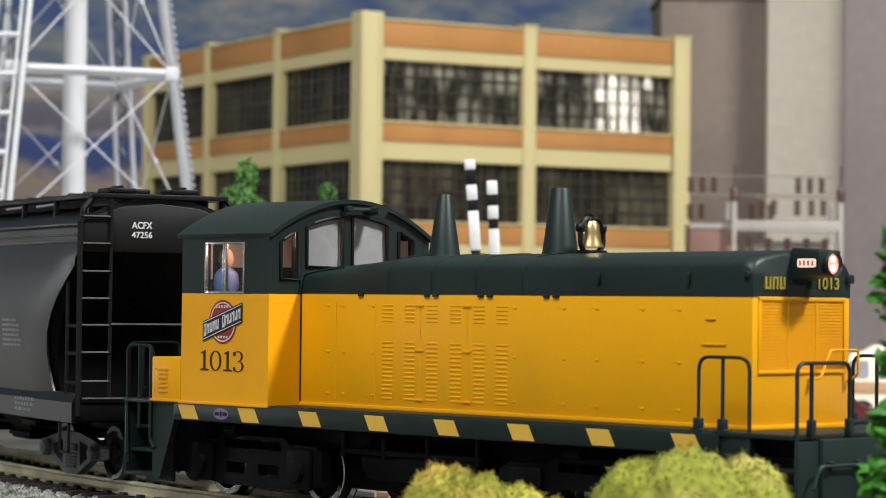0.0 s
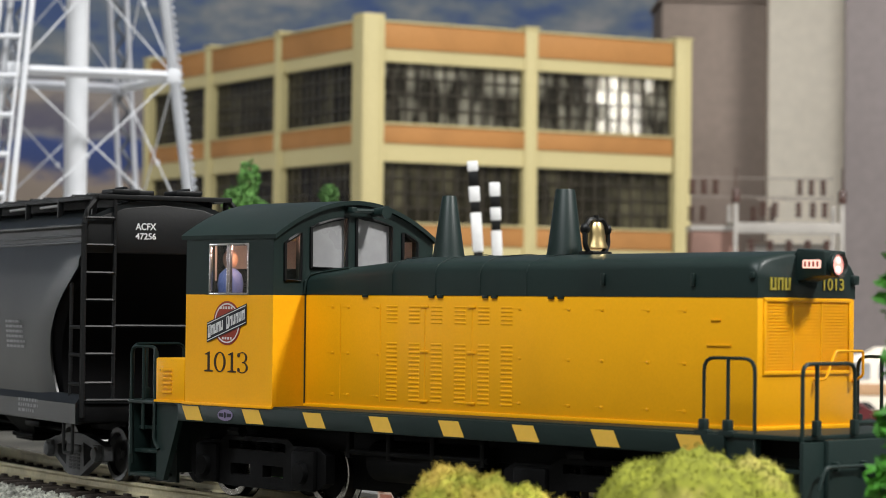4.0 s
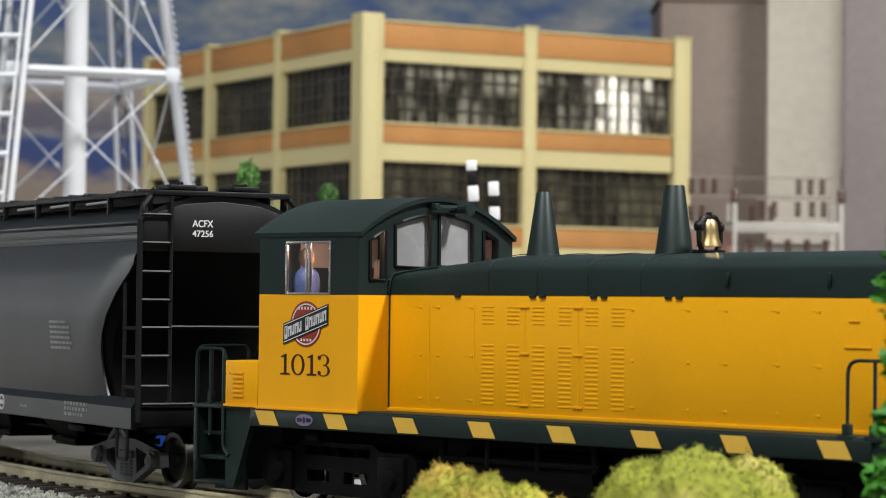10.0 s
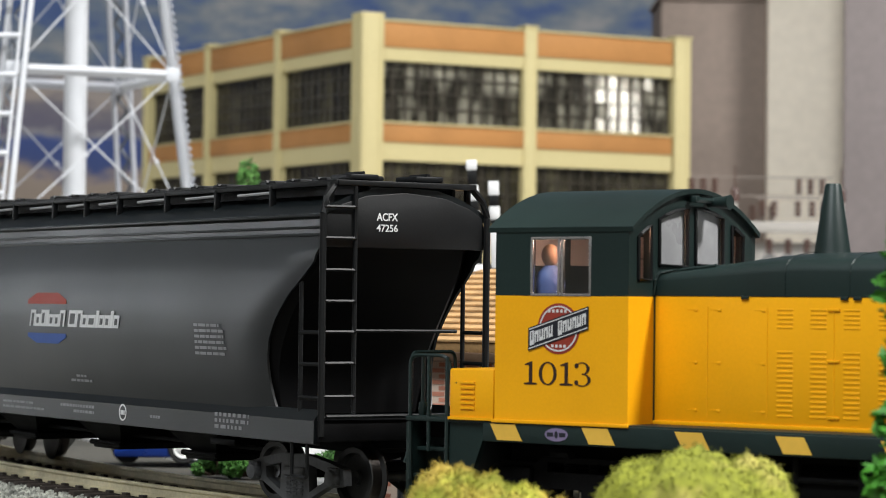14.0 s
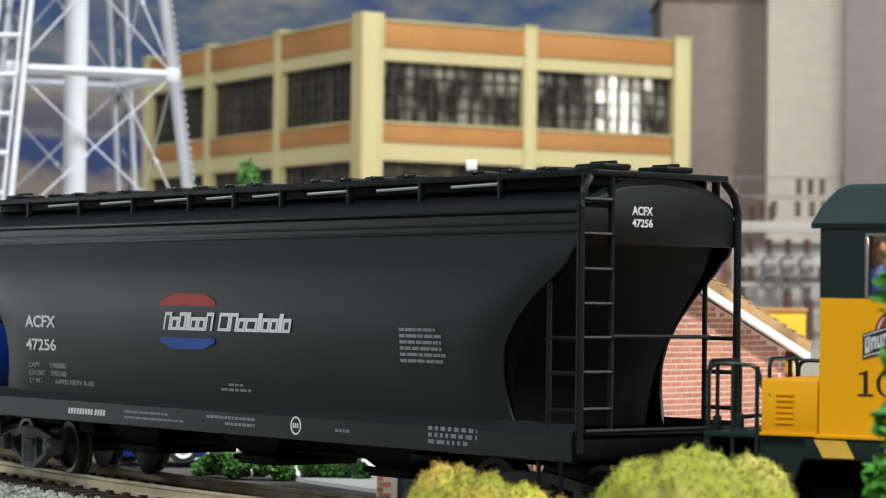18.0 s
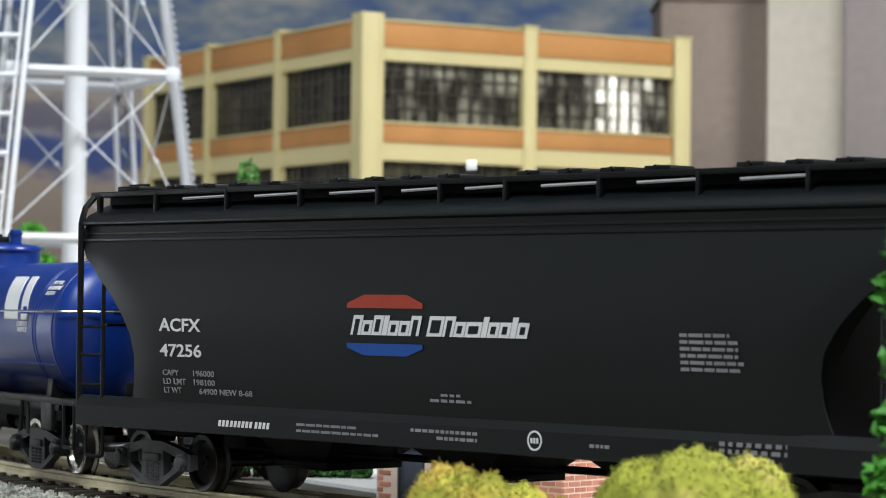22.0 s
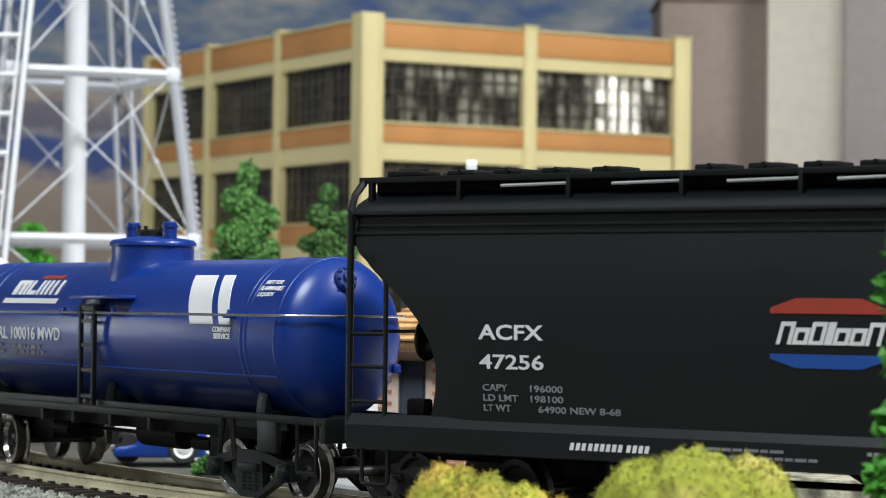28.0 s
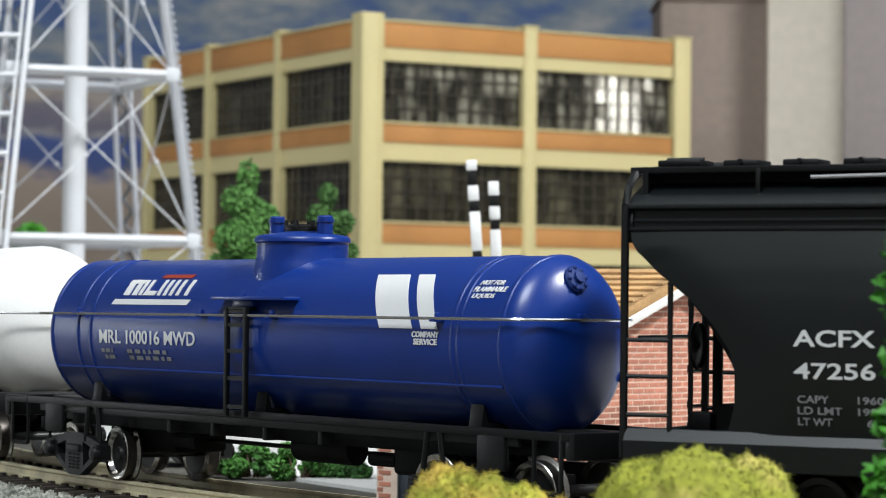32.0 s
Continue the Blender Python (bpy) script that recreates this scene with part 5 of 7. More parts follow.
def blue_tank_car():
    car = thing("tank_car", "glossy blue tank car with white print on a black frame", "freight car")
    Z, R = 26.9, 13.5
    tank_frame(car, 168, BLACK, (-57, 57), "tank")
    bm = tank_shell(B(), -66, 67.0, Z, R, 6.0)
    shell = part("tank", bm, BLUE, car, "glossy blue tank with rounded heads", smooth=60)
    for u in (-66.5, -57, -52.5, 55.0, 56.6, 66.6):
        bm = B()
        turned(bm, [(R - 0.1, u - 0.55), (R + 0.16, u - 0.4), (R + 0.16, u + 0.4), (R - 0.1, u + 0.55)], 48, Matrix.Translation((0, 0, Z)), axis="x")
        part("weld_band", bm, BLUE, shell, smooth=60)
    bm = B()
    for s in (-1, 1):
        a = radians(-28)
        rod(bm, (-66, s * (R + 0.05) * math.cos(a), Z + R * math.sin(a)), (66, s * (R + 0.05) * math.cos(a), Z + R * math.sin(a)), 0.28, n=6)
    part("seam", bm, BLUE, shell)
    for u in (-54, 0, 58):
        bm = B()
        ol = [(-10.2, Z - 9.0), (-9, Z - 12), (9, Z - 12), (10.2, Z - 9.0), (10.8, 14), (-10.8, 14)]
        slab(bm, ol, "x", u - 1.6, u + 1.6, 0.2)
        part("saddle", bm, BLACK if u else UNDER, car)
    # dome
    bm = B()
    turned(bm, [(9.5, 36.4), (9.3, 38.2), (8.9, 39.6), (8.6, 40.8), (8.6, 43.0), (9.05, 43.2), (9.05, 43.8), (8.5, 44.3), (3.0, 45.1), (0.01, 45.3)], 36, Matrix.Translation((-1.4, 0, 0)))
    dome = part("dome", bm, BLUE, car, "round blue dome on the tank", smooth=50)
    bm = B()
    for u, v in ((-7.2, -1.5), (4.6, 0.5)):
        turned(bm, [(1.5, 44.4), (1.5, 47.4), (1.25, 47.7), (0.01, 47.7)], 14, Matrix.Translation((u, v, 0)))
        turned(bm, [(1.75, 46.6), (1.75, 47.0)], 14, Matrix.Translation((u, v, 0)))
    part("safety_valve", bm, BLUE, dome)
    bm = B()
    turned(bm, [(3.4, 45.0), (3.4, 45.9), (2.6, 46.3), (0.01, 46.3)], 16, Matrix.Translation((-1.4, 0, 0)))
    for k in range(6):
        a = math.pi / 3 * k
        rod(bm, (-1.4 + 3.1 * math.cos(a), 3.1 * math.sin(a), 45.6), (-1.4 + 3.1 * math.cos(a), 3.1 * math.sin(a), 46.9), 0.4, n=6)
    part("hatch", bm, BLACK, dome)
    # platform, ladder and rail
    for s in (-1, 1):
        bm = B()
        box(bm, 1.6, s * 13.2, 33.5, 22, 4.4, 0.6, 0.12)
        box(bm, -2, s * 12.0, 32.6, 6, 3.5, 1.6, 0.3)
        part("platform", bm, BLUE, car)
        bm = B()
        for u in (-4.8, 0.9):
            box(bm, u, s * 14.9, 22.8, 0.9, 0.9, 18.4, 0.12)
        for z in (15.2, 20.0, 24.6, 29.0, 31.4):
            box(bm, -1.95, s * 14.9, z, 5.4, 0.5, 0.7)
        box(bm, -1.95, s * 14.0, 31.8, 6.4, 2.4, 0.5, 0.1)
        part("ladder", bm, BLACK, car)
        bm = B()
        bent(bm, [(-69, s * 14.9, 30.4), (-3, s * 14.9, 30.6), (66, s * 14.9, 30.7)], 0.26)
        part("handrail", bm, WIRE, car, "thin bright wire handrail")
        for u in (-56, -14, 7.5, 52):
            bm = B()
            box(bm, u, s * 14.1, 30.5, 1.6, 2.0, 0.7, 0.15)
            box(bm, u + 0.4, s * 14.3, 31.1, 0.7, 0.8, 1.0, 0.15)
            part("rail_bracket", bm, BLUE, car)
    bm = B()
    bent(bm, soft_corner([(66, -14.9, 30.7), (70.5, -13.2, 30.7), (74.0, -4, 30.7), (74.0, 4, 30.7), (70.5, 13.2, 30.7), (66, 14.9, 30.7)], 2.0), 0.26)
    part("handrail", bm, WIRE, car)
    # fittings on the head
    bm = B()
    seat = Matrix.Translation((70.7, -1.0, 36.5)) @ Matrix.Rotation(radians(63), 4, "Y")
    turned(bm, [(2.2, -0.4), (2.25, 0.6), (1.9, 1.0), (1.0, 1.2), (0.9, 1.7), (0.01, 1.8)], 18, seat)
    for k in range(8):
        a = math.pi / 4 * k
        bmesh.ops.create_icosphere(bm, subdivisions=1, radius=0.42, matrix=seat @ Matrix.Translation((1.75 * math.cos(a), 1.75 * math.sin(a), 1.0)))
    part("valve", bm, VALVEBLUE, car)
    bm = B()
    box(bm, 72.4, -1.2, 31.2, 1.6, 1.8, 0.9, 0.2)
    box(bm, 70.0, 11.0, 22.0, 1.6, 1.6, 1.4, 0.2)
    box(bm, 69.0, -11.6, 25.5, 1.2, 1.0, 0.8, 0.2)
    part("head_bracket", bm, BLUE, car)
    # print
    P_ = R + 0.12
    lettering("car_number", "MRL 100016 MWD", 2.5, PRINT, car, on_tank(-49.0, -7.5, P_, Z), 32.3, 0.012, label="white reporting mark and car number", bend=13.6)
    rng = random.Random(3)
    decal("weight_print", bars(-48.5, 0.0, [4.0], 1, 0.7, rng) + bars(-39.5, 0.0, [14], 1, 0.7, rng, (0.8, 2.4), 0.9), PRINTGREY, car, on_tank(0, -14.5, P_, Z))
    decal("weight_print", bars(-47.5, 0.0, [3.4], 1, 0.7, rng) + bars(-39.0, 0.0, [14], 1, 0.7, rng, (0.8, 2.4), 0.9), PRINTGREY, car, on_tank(0, -19.5, P_, Z))
    curved_print("logo_line", -46.5, -21.0, 23.0, 27.5, P_, Z, PRINT, car, 0.8)
    for x, w in ((-43.6, 2.0), (-40.6, 1.5), (-38.4, 0.9), (-36.6, 0.9), (-32.2, 0.9), (-30.2, 0.9), (-28.2, 0.9), (-26.0, 0.9), (-23.2, 1.0)):
        curved_print("logo_bar", x, x + w, 31, 46, P_, Z, PRINT, car, 0.4)
    curved_print("logo_bar", -37.0, -33.0, 31, 35, P_, Z, PRINT, car, 0.5)
    curved_print("logo_bar", -43.6, -38.4, 42, 46, P_, Z, PRINT, car, 0.5)
    curved_print("logo_accent", -34.0, -24.0, 48, 52, P_, Z, PRINTRED, car, 0.6)
    curved_print("white_block", 36.6, 45.1, 9.0, 51.0, P_, Z, PRINT, car, -6.0)
    curved_print("white_block", 47.4, 51.5, 9.0, 51.0, P_, Z, PRINT, car, -6.0)
    lettering("company_service", "COMPANY", 0.95, PRINT, car, on_tank(45.2, 3.4, P_, Z), 6.8, 0.03, bend=13.6)
    lettering("company_service", "SERVICE", 0.95, PRINT, car, on_tank(45.7, -1.4, P_, Z), 5.9, 0.03, bend=13.6)
    for txt, a, u, w in (("NOT FOR", 41, 58.4, 5.6), ("FLAMMABLE", 35.5, 57.6, 7.8), ("LIQUIDS", 30, 57.8, 5.4)):
        lettering("warning", txt, 0.95, PRINT, car, on_tank(u, a, P_, Z), w, 0.02, 0.2, bend=13.6)
    draw_in(car, 0.87, -1.75)
    return car


tank_car = blue_tank_car()


def white_tank_car():
    car = thing("tank_car", "plain white tank car on a black frame", "freight car")
    tank_frame(car, 172, BLACK, (-57, 57), "white")
    bm = tank_shell(B(), -68, 70, 28.5, 15.4, 9)
    shell = part("tank", bm, WHITE, car, "smooth white tank with rounded heads", smooth=60)
    bm = B()
    for s in (-1, 1):
        bent(bm, [(-70, s * 16.6, 30.2), (72, s * 16.6, 30.2)], 0.26)
    bent(bm, soft_corner([(72, -16.6, 30.2), (79, -13, 30.2), (81.5, 0, 30.2), (79, 13, 30.2), (72, 16.6, 30.2)], 2), 0.26)
    part("handrail", bm, WIRE, car)
    for u in (-56, 0, 58):
        bm = B()
        box(bm, u, 0, 14.6, 3.2, 26, 4, 0.3)
        part("saddle", bm, BLACK, car)
    return car


white_car = white_tank_car()


# ---- track ----
def sweep_track(bm, prof, s0, s1, step=6.0):
    """A profile of (offset to the left, height) drawn along the track."""
    rings = []
    n = int((s1 - s0) / step) + 1
    for k in range(n + 1):
        s = s0 + (s1 - s0) * k / n
        ring = []
        for v, z in prof:
            x, y, _ = track(s, v)
            ring.append((x, y, z))
        rings.append(ring)
    return loft(bm, rings)


S0, S1 = -760, 210
track_ob = tagged(new("railway_track"), "curved model track with nickel rails on brown ties", "track", kind="structure")
for side in (-8.25, 8.25):
    c = side
    bm = sweep_track(B(), [(c - 0.45, 0), (c + 0.45, 0), (c + 0.45, -0.5), (c + 0.2, -0.8), (c + 0.2, -1.8), (c + 1.1, -2.2), (c + 1.1, -2.5), (c - 1.1, -2.5), (c - 1.1, -2.2), (c - 0.2, -1.8), (c - 0.2, -0.8), (c - 0.45, -0.5)], S0, S1)
    part("rail", bm, RAILTOP, track_ob, "worn nickel-silver rail", smooth=20)
bm = sweep_track(B(), [(-24, GZ + 0.2), (-17, -4.0), (-14, -3.5), (14, -3.5), (17, -4.0), (24, GZ + 0.2), (24, GZ - 1), (-24, GZ - 1)], S0, S1)
tagged(part("roadbed", bm, BED), "grey ballast roadbed under the track", "roadbed", kind="structure")
bm = B()
box(bm, 0, 0, 0, 2.7, 29, 1.9, 0.15)
for side in (-8.25, 8.25):
    for d in (-1.6, 1.6):
        box(bm, 0, side + d, 1.15, 1.7, 0.9, 0.55)
tie = None
for k in range(int((S1 - S0) / 6.6)):
    x, y, th = track(S0 + 3 + 6.6 * k)
    m = mm(x, y, -3.4, 0, 0, math.degrees(th))
    if tie is None:
        tie = part("tie", bm, TIE, track_ob, at=m)
    else:
        again(tie, m)


def stones(name, label, mat, spots, size, rng):
    """Loose stones, joined: each a small uneven lump."""
    vs, fs = [], []
    for x, y, z in spots:
        r = rng.uniform(*size)
        q = Euler((rng.uniform(0, 6), rng.uniform(0, 6), rng.uniform(0, 6))).to_matrix()
        k = len(vs)
        for d in ((1, 0, 0), (-1, 0, 0), (0, 1, 0), (0, -1, 0), (0, 0, 1), (0, 0, -1)):
            p = q @ (Vector(d) * r * rng.uniform(0.7, 1.2))
            vs.append(((x + p.x) * MM, (y + p.y) * MM, (z + p.z) * MM))
        for a, b, c in ((0, 2, 4), (2, 1, 4), (1, 3, 4), (3, 0, 4), (2, 0, 5), (1, 2, 5), (3, 1, 5), (0, 3, 5)):
            fs.append((k + a, k + b, k + c))
    me = bpy.data.meshes.new(name)
    me.from_pydata(vs, [], fs)
    me.materials.append(mat)
    return tagged(new(name, me), label, "gravel", kind="stuff")


rng = random.Random(11)
spots = []
for k in range(15000):
    s = rng.uniform(-330, 120)
    v = rng.choice((-1, -1, -1, 1)) * rng.triangular(9.5, 34, 15)
    z = float(np.interp(abs(v), [8, 14, 17, 24, 60], [-3.3, -3.3, -3.8, GZ + 0.3, GZ + 0.2]))
    x, y, _ = track(s, v)
    spots.append((x, y, z))
stones("ballast", "loose grey ballast stones beside the rails", BALLAST, spots, (0.3, 0.68), rng)

# pavement that follows the track
edge = [track(s, 60)[:2] for s in range(-700, 201, 30)]
bm = B()
# carried on west out of view to brighten the hopper's reflection
slab(bm, edge + [(700, 700), (700, 1600), (-2300, 1600), (-2300, edge[0][1] - 60)], "z", GZ - 1, GZ + 0.8)
tagged(part("pavement", bm, PAVEMENT), "pale grey smooth pavement beyond the track", "pavement", kind="structure")
# pale gravel added out of view, across the line, to lighten the hopper
near = [track(s, -25)[:2] for s in range(-700, -229, 30)]
bm = B()
slab(bm, near[::-1] + [(-2300, near[0][1]), (-2300, near[-1][1] - 20), (near[-1][0] - 60, near[-1][1] - 20)], "z", GZ - 1, GZ + 0.5)
tagged(part("gravel_yard", bm, BOUNCEPALE), "pale gravel sheet added to lighten the hopper side", "gravel yard", kind="structure")


# ---- the factory ----
def factory():
    t = thing("factory", "cream model factory with orange brick bands and dark steel windows", "building", at=mm(-36, 1150, GZ, 0, 0, 29.4))
    L, D, H = 173.5, 248.0, 164.6
    bm = B()
    box(bm, L / 2, D / 2, H / 2 - 4, L - 8, D - 8, H - 10)
    part("core", bm, MUNTIN, t)
    bm = B()
    box(bm, L / 2, D / 2, H - 12, L - 6, D - 6, 2)
    part("roof", bm, CONCRETE, t)
    # facades: (origin, direction) of bays
    bays_r = [(9.5, 82.5), (89.5, 164.5)]
    bays_l = [(9.5, 83.0), (89.6, 163.0), (169.5, 240.0)]
    pr = random.Random(2)
    for face, bays in (("r", bays_r), ("l", bays_l)):
        m = Matrix.Identity(4) if face == "r" else Matrix(((0, 1, 0, 0), (1, 0, 0, 0), (0, 0, 1, 0), (0, 0, 0, 1)))

        def put(name, bm, mat, parent, label=""):
            if face == "l":
                bmesh.ops.transform(bm, matrix=m, verts=bm.verts)
                bmesh.ops.reverse_faces(bm, faces=bm.faces)
            return part(name, bm, mat, parent, label)
        for a, b in bays:
            w = b - a
            c = (a + b) / 2
            for z0, z1, o0, o1 in ((147.6, 164.0, 153.6, 165.0), (103.0, 120.4, 111.2, 119.6), (58.2, 76.0, 66.2, 75.2), (0, 31.8, 22, 31.0)):
                bm = B()
                box(bm, c, 2.2, (z0 + z1) / 2, w + 1, 4.4, z1 - z0)
                band = put("wall_band", bm, CREAM, t)
                bm = B()
                box(bm, c, -0.25, (o0 + o1) / 2, w + 0.4, 1.0, o1 - o0, 0.15)
                put("brick_panel", bm, ORANGE, band, "orange brick panel")
                bm = B()
                box(bm, c, -0.5, o1 + 0.35, w + 0.4, 2.2, 0.9, 0.15)
                put("sill", bm, CREAM, band)
            for z0, z1 in ((31.8, 58.2), (76.0, 103.0), (120.4, 147.6)):
                bm = B()
                for k in range(12):
                    box(bm, a + w * k / 11, 3.3, (z0 + z1) / 2, 0.85, 0.9, z1 - z0)
                for k in range(5):
                    box(bm, c, 3.3, z0 + (z1 - z0) * k / 4, w, 0.9, 0.6)
                frame_ob = put("window", bm, MUNTIN, t, "dark window with many small panes, pale sheen in their colour")
                single = face == "r" and z0 > 70
                bm = B()
                first = None
                for i in range(11):
                    for j in range(4):
                        at = (a + w * (i + 0.5) / 11, 4.0, z0 + (z1 - z0) * (j + 0.5) / 4)
                        ex, ez = pr.gauss(0, 0.0045), pr.gauss(0, 0.002)
                        if single:
                            pose_at = mm(*at, math.degrees(ex), 0, math.degrees(ez))
                            if first is None:
                                first = part("pane", box(B(), 0, 0, 0, w / 11, 0.3, (z1 - z0) / 4), PANE if z0 > 100 else DARKPANE, frame_ob, at=pose_at, smooth=0)
                            else:
                                again(first, pose_at)
                        else:
                            tip = Matrix.Translation(at) @ Euler((ex, 0, ez)).to_matrix().to_4x4()
                            box(bm, 0, 0, 0, w / 11, 0.3, (z1 - z0) / 4, 0, tip)
                if single:
                    bm.free()
                else:
                    tagged(put("pane", bm, PANE if face == "r" and z0 > 100 else DARKPANE, frame_ob), kind="stuff")
        piers = {"r": (0, 86, 168.5), "l": (0, 86.3, 166.2, 244)}[face]
        for p in piers:
            if face == "l" and p == 0:
                continue
            wd = 9 if p in (0, 168.5) else 6.8
            x0 = -1.5 if p == 0 else p - wd / 2
            hh = 168.5 if p == 0 else 166.6
            bm = B()
            if p == 0:
                box(bm, 4.0, 4.0, hh / 2, 11.0, 11.0, hh, 0.5)
                pier = put("pier", bm, CREAM, t)
                for d in (0.4, 7.6):
                    bm = B()
                    box(bm, d, -1.45, hh / 2, 0.8, 0.5, hh - 2)
                    put("pilaster", bm, CREAM, pier)
                    bm = B()
                    box(bm, -1.45, d, hh / 2, 0.5, 0.8, hh - 2)
                    put("pilaster", bm, CREAM, pier)
            else:
                xp = p + (2 if p == 168.5 else 0)
                box(bm, xp, 2.0, hh / 2, wd, 7, hh, 0.5)
                pier = put("pier", bm, CREAM, t)
                bm = B()
                box(bm, xp, -1.6, hh / 2, wd * 0.55, 0.8, hh - 4, 0.2)
                put("pilaster", bm, CREAM, pier)
                bm = B()
                box(bm, xp, 2.0, hh + 0.4, wd + 1, 8, 1.0, 0.2)
                put("cap", bm, CREAM, pier)
    return t


factory()


# ---- grain silos ----
# the building's shaded and lit faces are told apart by colour alone
t = thing("silo_building", "tall concrete silo building, shade put in as grey, light as pale", "building", at=mm(172, 1360, GZ))
bm = B()
box(bm, -29, 30, 100, 60, 60, 200, 0.8)
part("wall", bm, CONCRETE, t)
bm = B()
box(bm, -29, 30, 201.2, 63, 63, 2.6, 0.5)
part("roof_edge", bm, CONCRETE, t)
bm = B()
ol = [(-3.6, -8), (26, -8)] + [(26 + 15 * math.sin(math.pi / 2 * q / 8), -8 + 16 * (1 - math.cos(math.pi / 2 * q / 8))) for q in range(1, 9)] + [(41, 50), (-3.6, 50)]
slab(bm, ol, "z", 0, 214)
part("silo", bm, PALE, t, "rounded silo face, its light put in as pale", smooth=30)
t = thing("warehouse", "tall plain grey concrete warehouse", "building", at=mm(197.5, 1285, GZ, 0, 0, -12))
bm = B()
box(bm, 60, 60, 125, 120, 120, 250, 1.0)
part("wall", bm, WAREHOUSE, t)
bm = B()
box(bm, 60, 60, 251.5, 124, 124, 3, 0.5)
part("roof_edge", bm, CONCRETE, t)


# ---- white water tower ----
def water_tower():
    t = thing("water_tower", "white plastic water tower on four braced lattice legs", "water tower", at=mm(-128, 900, GZ))
    Ht = 215.0
    legs = []
    for k in range(4):
        a = radians((-24, 73, 156, 246)[k])

        def at(z, a=a):
            r = 57.0 - 0.157 * z
            return Vector((r * math.cos(a), r * math.sin(a), z))
        legs.append(at)
        d = Vector((math.cos(a), math.sin(a), 0))
        n = Vector((-math.sin(a), math.cos(a), 0))
        solid = k == 0
        WD = 4.2 if k == 3 else 3.2
        bm = B()
        for s in (-1, 1):
            rod(bm, at(0) + n * (WD * s if not solid else -0.4), at(Ht) + n * (WD * s if not solid else -0.4), 1.0 if not solid else 1.75, n=10)
        nb = 84 if solid else 48
        lat = B()
        for i in range(nb):
            z0, z1 = Ht * i / nb, Ht * (i + 1) / nb
            s = 1 if i % 2 else -1
            if not solid:
                rod(lat, at(z0) + n * 1.7 * s, at(z1) - n * 1.7 * s, 0.6, n=5)
            if solid:
                rod(lat, at(z0) + d * 1.2, at((z0 + z1) / 2) + d * 3.3, 0.4, n=5)
                rod(lat, at((z0 + z1) / 2) + d * 3.3, at(z1) + d * 1.2, 0.4, n=5)
        box(bm, at(1).x, at(1).y, 1.0, 11, 11, 2, 0.3)
        # far legs and the front leg's zigzag have their shade in the colour
        leg = part("leg", bm, TOWER if k in (0, 3) else DIMGREY, t, "tapered lattice leg")
        part("lattice", lat, DIMGREY if solid else STEELGREY, leg, "zigzag lattice, its shade put in as grey" if solid else "dark zigzag lattice")
    # struts and braces: white on near sides, grey for shade on far ones
    levels = (59.5, 116.0, 170.5)
    for z in levels:
        for k in range(4):
            a, b = legs[k](z), legs[(k + 1) % 4](z)
            bm = B()
            rod(bm, a, b, 1.75, n=4)
            box(bm, a.x, a.y, a.z, 4.6, 4.6, 5.0, 0.6)
            part("strut", bm, TOWER if k in (0, 3) else DIMGREY, t)
    zs = (2.0,) + levels + (Ht - 2,)
    for k in range(4):
        for z0, z1 in zip(zs, zs[1:]):
            for i, j in ((k, (k + 1) % 4), ((k + 1) % 4, k)):
                bm = B()
                rod(bm, legs[i](z0), legs[j](z1), 0.27, n=6)
                if i == k:
                    mid = (legs[i](z0) + legs[j](z1)) / 2
                    box(bm, mid.x, mid.y, mid.z, 1.5, 1.5, 1.5, 0.3)
                part("brace", bm, TOWER if k in (0, 3) else DIMGREY, t)
    bm = B()
    rod(bm, (0, 0, 0), (0, 0, Ht), 4.0, n=24)
    turned(bm, [(5.5, 0), (5.5, 6), (4.2, 8)], 24)
    part("riser_pipe", bm, TOWER, t, "white central riser pipe", smooth=60)
    bm = B()
    for s in (-1, 1):
        rod(bm, legs[3](0) + Vector((s * 4.0 - 2.4, -4.0, 0)), legs[3](Ht) + Vector((s * 4.0 - 2.4, -3.4, 0)), 0.6, n=6)
    lad = part("ladder", bm, TOWER, t)
    rung = None
    for i in range(16):
        z = 8 + 13.2 * i
        p = legs[3](z) + Vector((-2.4, -3.9, 0))
        if rung is None:
            bm = B()
            rod(bm, (-4.2, 0, 0), (4.2, 0, 0), 0.9, n=8)
            rung = part("rung", bm, TOWER, lad, at=mm(*p))
        else:
            again(rung, mm(*p))
    bm = B()
    turned(bm, [(0.01, Ht - 14), (14, Ht - 12), (27, Ht - 4), (33, Ht + 8), (33, Ht + 50), (0.01, Ht + 72)], 40)
    part("tank", bm, TOWER, t, "white water tank", smooth=40)
    return t


water_tower()


